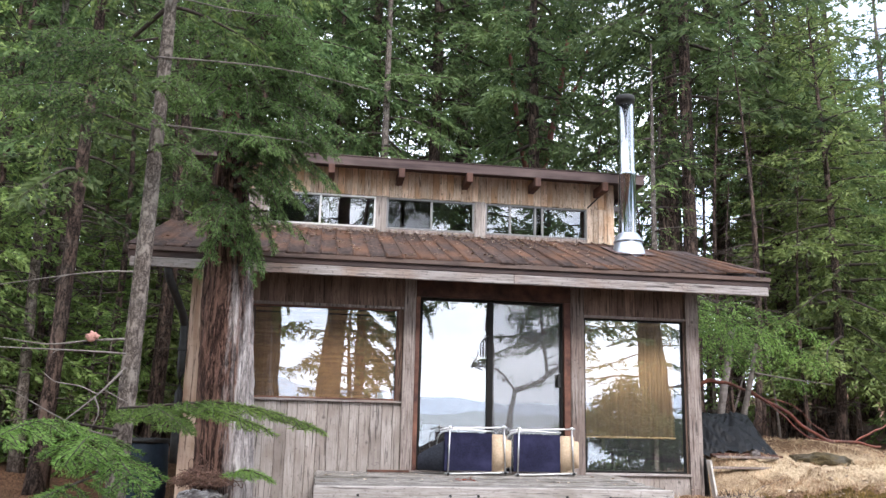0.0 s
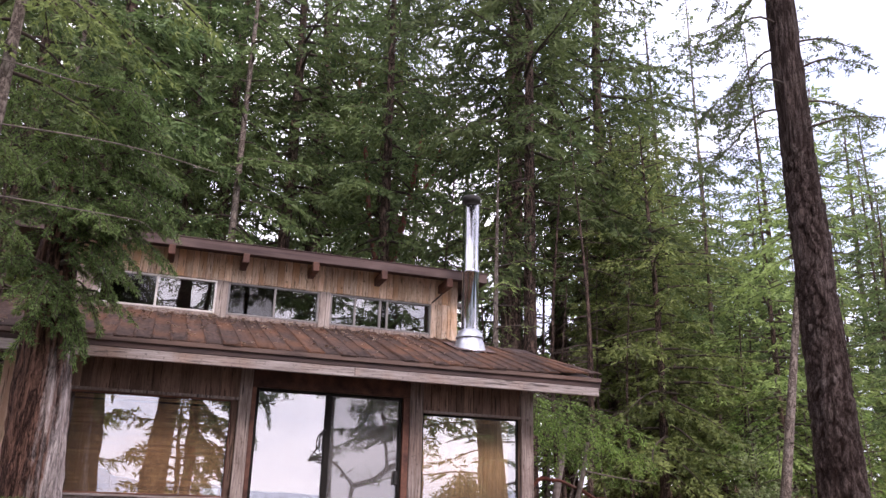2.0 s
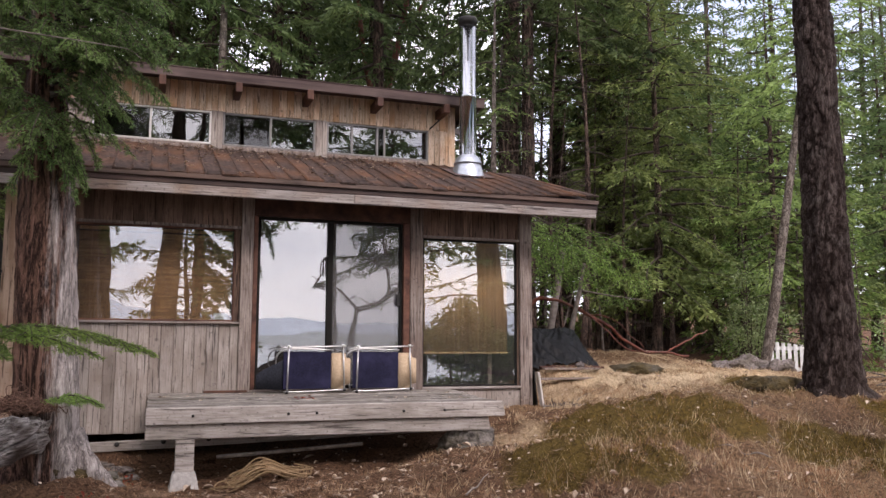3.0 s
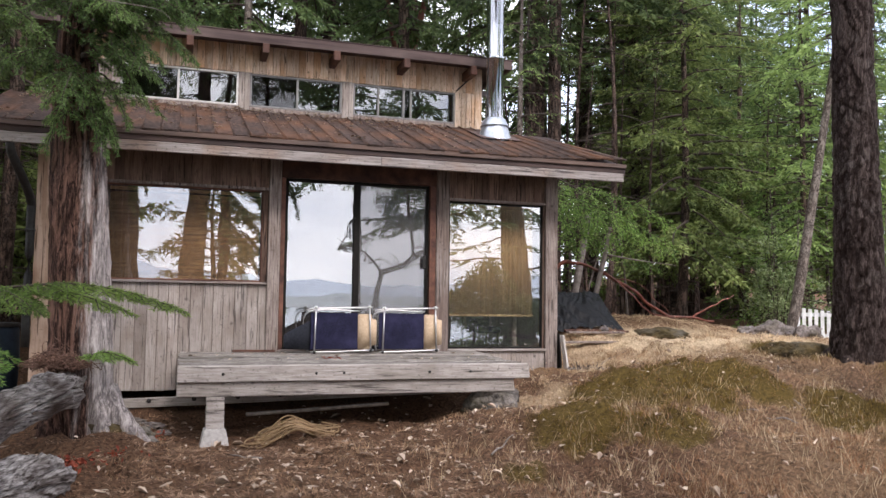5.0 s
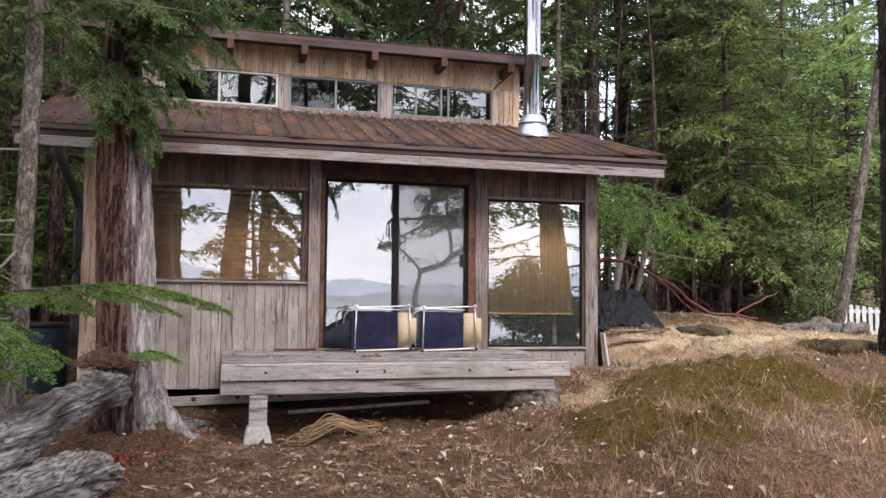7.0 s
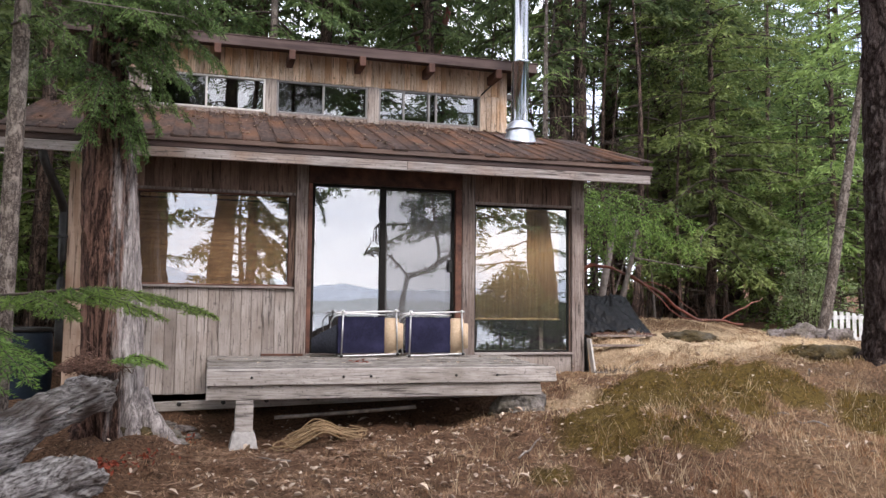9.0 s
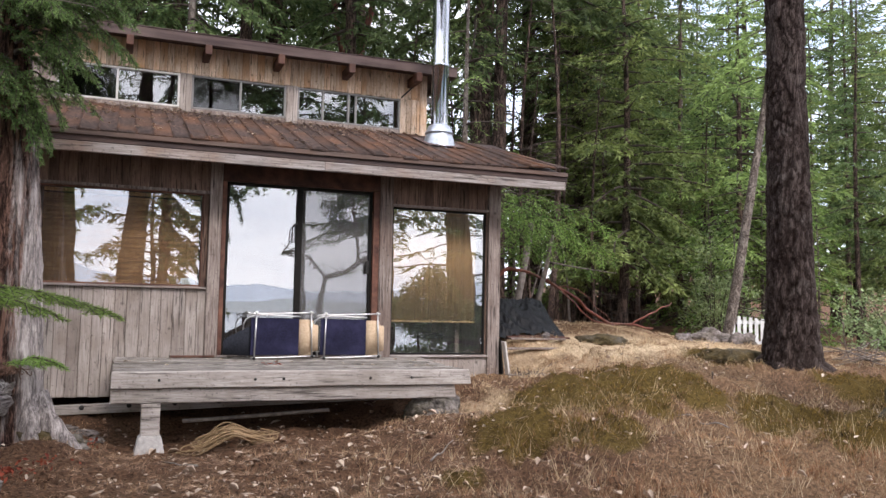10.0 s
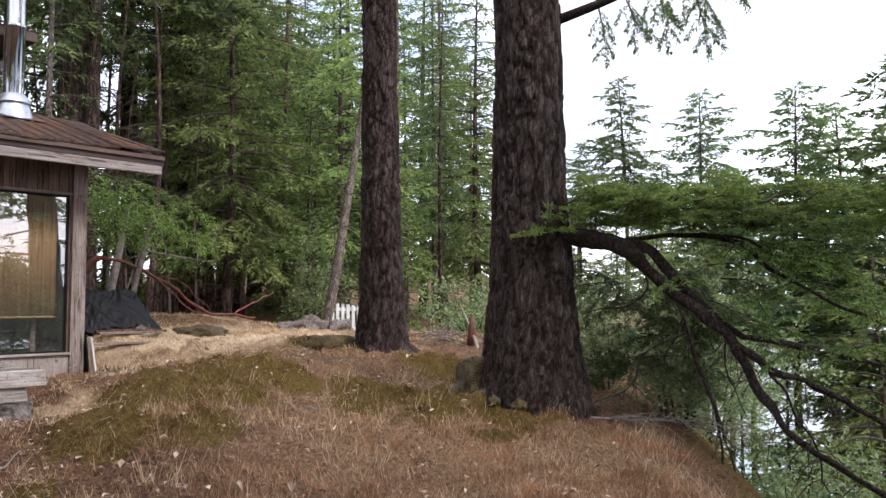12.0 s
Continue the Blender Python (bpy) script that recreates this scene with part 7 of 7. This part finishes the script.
pts = [(0.2, -1.75, base(0.2, -1.75) + 0.04), (0.35, -1.7, base(0.35, -1.7) + 0.03), (0.5, -1.78, base(0.5, -1.78) + 0.03)]
put("rope_end", fast("rope_end", *tube(smooth_line(pts, 20), 0.014, 8)), m_rope, rope, "", True)

for k, (x, y, a, L) in enumerate(((4.3, -3.2, 2.3, 0.5), (5.0, -3.0, 1.9, 0.45), (3.9, -0.3, 0.1, 0.7), (4.4, 0.2, 0.3, 0.9), (1.6, -3.0, 0.6, 0.35), (5.4, -2.0, 0.9, 0.5), (-0.6, -2.6, 2.6, 0.3))):
    th = thing("stick", (x, y, top(x, y)), "bare fallen stick on the ground", "stick", "fallen sticks")
    pts = []
    for u in np.linspace(-0.5, 0.5, 5):
        px, py = x + math.cos(a) * u * L, y + math.sin(a) * u * L
        pts.append((px, py, top(px, py) + 0.018 + 0.01 * math.sin(u * 9)))
    put("stem", fast("stem", *tube(smooth_line(pts, 12), np.linspace(0.010, 0.004, 12), 6)), m_dead, th)

# fallen leaves, flat and curled
rng = np.random.default_rng(31)
v, f = [], []
for k in range(1500):
    x, y = rng.uniform(-2.6, 7.0), rng.uniform(-7.0, 0.6)
    if rng.random() < 0.45:
        x, y = rng.normal(0.6, 1.2), rng.normal(-3.0, 1.3)
    if y > -0.1 and x < 3.6 or y < np.interp(x, EDGE_X, EDGE_Y):
        continue
    z = top(x, y) + 0.018 + 0.045 * min(1.0, max(0.0, x - 1.5))
    s, a = rng.uniform(0.010, 0.030) * (2.1 if rng.random() < 0.16 else 1), rng.uniform(0, 6.28)
    c, n_ = math.cos(a), math.sin(a)
    o = len(v)
    curl = rng.uniform(-0.1, 0.9) * s
    tilt = rng.uniform(-0.3, 0.3)
    for u, w, h in ((-1, 0, 0), (-0.3, 0.5, curl), (0.5, 0.42, curl), (1, 0, 0), (0.5, -0.42, curl), (-0.3, -0.5, curl)):
        v.append((x + s * (u * c - w * n_), y + s * (u * n_ + w * c), z + h + tilt * u * s))
    f += [(o, o + 1, o + 2, o + 3), (o, o + 3, o + 4, o + 5)]
tagged(put("fallen_leaves", fast("fallen_leaves", v, f), m_litter), "pale dry leaves scattered over the ground", "leaves", kind="stuff")

# dry grass
def grass(name, n, box_, height, width, seed, label, keep, material=None, category="grass", flat=0.0, patchy=False):
    rng = np.random.default_rng(seed)
    x, y = rng.uniform(box_[0], box_[1], n), rng.uniform(box_[2], box_[3], n)
    ok = (keep(x, y) > rng.random(n)) & (y > np.interp(x, EDGE_X, EDGE_Y) - 0.5) & ~((x > -2.8) & (x < 3.6) & (y > -0.1)) & ~((x > -1.2) & (x < 2.4) & (y > -1.6))
    x, y = x[ok], y[ok]
    if patchy:
        some = np.array([0.42 + 1.7 * noise.noise((a * 1.3, b * 1.3, 12)) + 0.8 * noise.noise((a * 4.1, b * 4.1, 5)) for a, b in zip(x, y)]) > rng.random(len(x)) * 0.9
        x, y = x[some], y[some]
    tuft = np.array([noise.noise((a * 2.3, b * 2.3, 4)) + 0.5 * noise.noise((a * 7, b * 7, 9)) for a, b in zip(x, y)])
    z = lie(x, y) + bumps(x, y) - 0.01
    h = height * np.clip(0.65 + 1.2 * tuft, 0.15, 2.0) * rng.uniform(0.5, 1.3, len(x))
    a, b = rng.uniform(0, 6.28, len(x)), rng.uniform(0, 6.28, len(x))
    bend = h * rng.uniform(0.2, 0.9, len(x)) + flat * rng.uniform(0.5, 1.4, len(x))
    w = width * rng.uniform(0.6, 1.3, len(x)) / 2
    lo1 = np.stack([x - np.cos(a) * w, y - np.sin(a) * w, z], -1)
    lo2 = np.stack([x + np.cos(a) * w, y + np.sin(a) * w, z], -1)
    tip = np.stack([x + np.cos(b) * bend, y + np.sin(b) * bend, z + h], -1)
    v = np.stack([lo1, lo2, tip], 1).reshape(-1, 3)
    tagged(put(name, fast(name, v, np.arange(len(v)).reshape(-1, 3)), material or m_straw), label, category, kind="stuff")


grass("dry_grass", 330000, (-2.6, 7.6, -8.2, 1.2), 0.058, 0.0065, 3, "short dry straw-coloured grass over the clearing",
      lambda x, y: np.clip((x - 0.2 + (-y - 3) * 0.35) / 3.2, 0.36, 1) * np.clip((x + 1.9) / 1.2, 0.08, 1) * (1 - 0.92 * mossy(x, y)), patchy=True)
grass("reddish_dry_grass", 190000, (0.2, 7.0, -8.4, -3.2), 0.095, 0.0055, 8, "thin reddish dry grass standing in the foreground", lambda x, y: np.clip((x - 0.4) / 2.0, 0.1, 1) * np.clip((-y - 3.4) / 2.5, 0.1, 1) * (1 - 0.8 * mossy(x, y)), m_red_straw, patchy=True)
grass("grass_stems", 9000, (0.3, 7.0, -7.8, -2.4), 0.19, 0.0042, 15, "thin upright stems of dry grass standing in the foreground", lambda x, y: np.clip((x - 0.2) / 1.5, 0.15, 1) * (1 - 0.6 * mossy(x, y)), m_straw_pale)
grass("pale_tufts", 60000, (0.6, 7.2, -7.4, -0.6), 0.10, 0.0055, 14, "scattered tufts of pale straw grass in the clearing", lambda x, y: np.clip((x - 0.4) / 2.0, 0.1, 1) * (1 - 0.95 * mossy(x, y)) * (0.35 + 0.65 * np.exp(-((x - 2.8) ** 2 / 0.8 + (y + 1.4) ** 2 / 1.0))), m_straw_pale, patchy=True)
grass("tall_dry_grass", 60000, (2.5, 12.0, -1.0, 4.6), 0.062, 0.009, 4, "longer pale straw grass along the path to the forest", lambda x, y: np.clip((x - 2.4) / 1.5, 0, 1) * (1 - 0.9 * mossy(x, y)), m_straw_pale)
grass("moss_tufts", 210000, (1.8, 7.9, -5.4, 0.6), 0.032, 0.009, 5, "olive and brown moss over the low mounds", lambda x, y: np.clip(mossy(x, y) * 2.2 - 0.6, 0, 1), m_moss, "moss")
grass("needle_duff", 170000, (-2.8, 5.0, -7.5, -0.6), 0.024, 0.0065, 6, "brown fallen needles and twigs on the bare ground", lambda x, y: np.clip(1.3 - (x + 0.5) / 4, 0.1, 1) * np.clip((x + 2.3) / 1.1, 0.12, 1), m_duff, "litter", 0.10)

# ---- small things ----
def twig_part(pts, r, parent, name="dead_limb", material=None, n=14):
    put(name, fast(name, *tube(smooth_line(pts, n), np.linspace(r, r * 0.4, n), 6)), material or m_dead, parent)


twig_part([(-2.76, -2.92, 2.07), (-3.01, -2.92, 2.05), (-3.35, -2.9, 2.01), (-3.7, -2.88, 2.05)], 0.012, slim)
twig_part([(-2.72, -2.98, 1.84), (-2.80, -3.05, 1.72), (-2.90, -3.1, 1.60), (-3.15, -3.15, 1.36)], 0.013, slim)
twig_part([(-2.88, -3.1, 1.62), (-3.02, -3.1, 1.68), (-3.20, -3.1, 1.71), (-3.3, -3.1, 1.78)], 0.007, slim)
twig_part([(-2.90, -3.1, 1.60), (-2.86, -3.1, 1.48), (-2.91, -3.1, 1.33), (-2.93, -3.1, 1.18)], 0.008, slim)
twig_part([(-2.85, -3.06, 1.66), (-2.70, -3.0, 1.58), (-2.55, -2.95, 1.52)], 0.005, slim)
scrap = thing("cloth_scrap", (-3.01, -2.93, 2.09), "small pink scrap of cloth caught on a dead limb", "cloth")
bm = bmesh.new()
bmesh.ops.create_icosphere(bm, subdivisions=3, radius=1.0)
for v in bm.verts:
    d = v.co.normalized()
    k = 1 + 0.7 * noise.noise(d * 2.2) + 0.35 * (0.3 - abs(noise.noise(d * 5)))
    v.co = Vector((-3.01 + d.x * 0.046 * k, -2.935 + d.y * 0.028 * k, 2.08 + d.z * 0.036 * k))
put("cloth", finish(bm, "cloth"), m_pink, scrap, "", True)


def heap(name, at, size, n, seed, label, category, material, length=0.2, r=0.005):
    """A heap of short bent twigs."""
    rng = np.random.default_rng(seed)
    th = thing(name, at, label, category)
    pieces = []
    for _ in range(n):
        p = rng.normal(0, 0.45, 3)
        p[2] = abs(p[2]) * math.exp(-(p[0] ** 2 + p[1] ** 2))
        c = np.array(at) + p * np.array(size)
        d = rng.normal(0, 1, 3) * np.array([1, 1, 0.45])
        d *= length * rng.uniform(0.4, 1.2) / np.linalg.norm(d)
        pieces.append(tube(smooth_line([c - d / 2, c + rng.normal(0, 0.02, 3), c + d / 2], 6), r * rng.uniform(0.5, 1.3), 4))
    tagged(put("twigwork", fast("twigwork", *join(pieces)), material, th), kind="stuff")
    return th


m_rootlet = surf("brown_rootlets", (0.06, 0.03, 0.022), (0.24, 0.14, 0.10), 14, rough=0.9, bump=0.3)
heap("needle_heap", (-2.15, -2.25, 0.90), (0.22, 0.18, 0.16), 700, 1, "tangled heap of reddish brown twigs and needles on the log", "heap", m_rootlet, 0.13, 0.0032)
heap("twig_heap", (3.95, -0.12, top(3.95, -0.12) + 0.02), (0.30, 0.10, 0.06), 130, 2, "low heap of black twigs beside the cabin corner", "heap", m_twig, 0.3, 0.007)
heap("twig_heap", (9.3, -0.6, base(9.3, -0.6) + 0.05), (0.6, 0.4, 0.30), 26, 3, "few dead sticks behind the old firs", "heap", m_dead, 0.9, 0.008)


def strewn(name, n, where, size, seed, material, label):
    """Small leaves lying where where(rng) says."""
    rng = np.random.default_rng(seed)
    v, f = [], []
    for _ in range(n):
        x, y, z = where(rng)
        s, a, curl = size * rng.uniform(0.6, 1.4), rng.uniform(0, 6.28), rng.uniform(0.1, 0.6)
        c, q, o = math.cos(a), math.sin(a), len(v)
        for u, w, h in ((-1, 0, 0), (-0.3, 0.5, curl), (0.5, 0.42, curl), (1, 0, 0.1), (0.5, -0.42, curl), (-0.3, -0.5, curl)):
            v.append((x + s * (u * c - w * q), y + s * (u * q + w * c), z + h * s))
        f += [(o, o + 1, o + 2, o + 3), (o, o + 3, o + 4, o + 5)]
    tagged(put(name, fast(name, v, f), material), label, "leaves", kind="stuff")


def on_roof(rng):
    y = 1.58 - abs(rng.normal(0, 0.45)) if rng.random() < 0.7 else rng.uniform(-0.6, 1.5)
    x = rng.uniform(-3.1, 2.4)
    y = max(-0.62, y)
    return x, y, EZ + 0.022 + (y - EY) * slope


strewn("roof_leaves", 520, on_roof, 0.026, 5, m_litter, "dry yellow leaves and needles strewn on the rusty roof")
strewn("red_leaves", 14, lambda r: (0.41 + r.normal(0, 0.07), -1.02 + r.normal(0, 0.10), deck_z(-1.02) + 0.006 + abs(r.normal(0, 0.006))), 0.024, 6, m_red_leaf, "few red leaves lying on the deck planks")
strewn("deck_leaves", 60, lambda r: (r.uniform(-1.1, 2.3), r.uniform(-1.5, -0.1), 0.885), 0.020, 7, m_litter, "dry leaves and needles on the deck planks")
for k, (x, y, n) in enumerate(((-1.46, -1.60, 90), (-1.92, -2.95, 110), (-1.66, -2.6, 40))):
    z = top(x, y)
    th = thing("red_leaved_plant", (x, y, z), "low creeping plant with red autumn leaves", "plant")
    rr = np.random.default_rng(k)
    c = np.array([x, y, z + 0.03]) + rr.normal(0, 1, (n, 3)) * np.array([0.11, 0.06, 0.025])
    tagged(put("leaves", fast("leaves", *leaves(c, 0.045, rr, 0.55)), m_red_leaf, th), kind="stuff")
th = thing("wood_strip", (-0.34, -0.09, 0.9), "thin dark brown wood strip lying along the wall", "board")
box("strip", (-0.58, -0.105, 0.893), (-0.10, -0.075, 0.918), m_trim, th, "", 0.003)
stone("rock", (4.95, 1.25, base(4.95, 1.25) + 0.05), (0.07, 0.06, 0.07), 21, m_boulder, "small pale stone beside the tarp")
for k, (x, y, s) in enumerate(((-1.66, -0.75, 0.16), (-1.42, -0.9, 0.12), (-1.30, -1.2, 0.08))):
    stone("rock", (x, y, base(x, y) + 0.03), (s, s * 0.7, 0.035), 31 + k, m_boulder, "flat grey stone slab beside the cedar's root", group="flat stones")
stone("moss_cushion", (-1.80, -1.95, base(-1.8, -1.95) + 0.03), (0.22, 0.16, 0.13), 41, m_moss_rock, "olive moss cushion at the cedar's foot", "moss")
stump = thing("tree_stump", (9.73, -0.95, base(9.73, -0.95)), "short reddish rotten stump behind the old firs", "stump")
zb = base(9.73, -0.95)
v, f = tube([(9.73, -0.95, zb - 0.1), (9.73, -0.95, zb + 0.3), (9.75, -0.95, max(1.2, zb + 0.5))], [0.09, 0.06, 0.03], 14)
put("trunk", fast("trunk", rough_up(v, 0.1, 0.03, 3), f), m_arbutus, stump)
lp = thing("leaning_pole", (9.41, -1.34, base(9.41, -1.34)), "pale bare pole leaning among the undergrowth", "pole")
twig_part([(9.35, -1.40, base(9.35, -1.40)), (9.8, -0.9, 1.0), (10.37, -0.15, 1.45)], 0.035, lp, "pole", m_fascia)
fan = thing("fallen_branch", (6.75, -5.2, base(6.75, -5.2)), "fallen grey dead branch with fanned fine twigs", "branch")
rr = np.random.default_rng(12)
stemline = smooth_line([(6.70, -5.15, base(6.7, -5.15) + 0.12), (7.0, -5.5, 0.22), (7.3, -5.85, 0.20), (7.6, -6.25, 0.05)], 16)
pieces = [tube(stemline, np.linspace(0.018, 0.006, 16), 7)]
for k in range(34):
    p = stemline[rr.integers(1, 15)]
    L = rr.uniform(0.3, 0.75)
    d = np.array([rr.uniform(-0.1, 0.5), -rr.uniform(0.3, 0.9), rr.uniform(-0.1, 0.15)])
    d /= np.linalg.norm(d)
    pieces.append(tube(smooth_line([p, p + d * L * 0.5 + np.array([0, 0, 0.02]), p + d * L + np.array([0, 0, -0.3 * L])], 6), np.linspace(0.005, 0.002, 6), 4))
tagged(put("twigwork", fast("twigwork", *join(pieces)), m_dead, fan), kind="stuff")
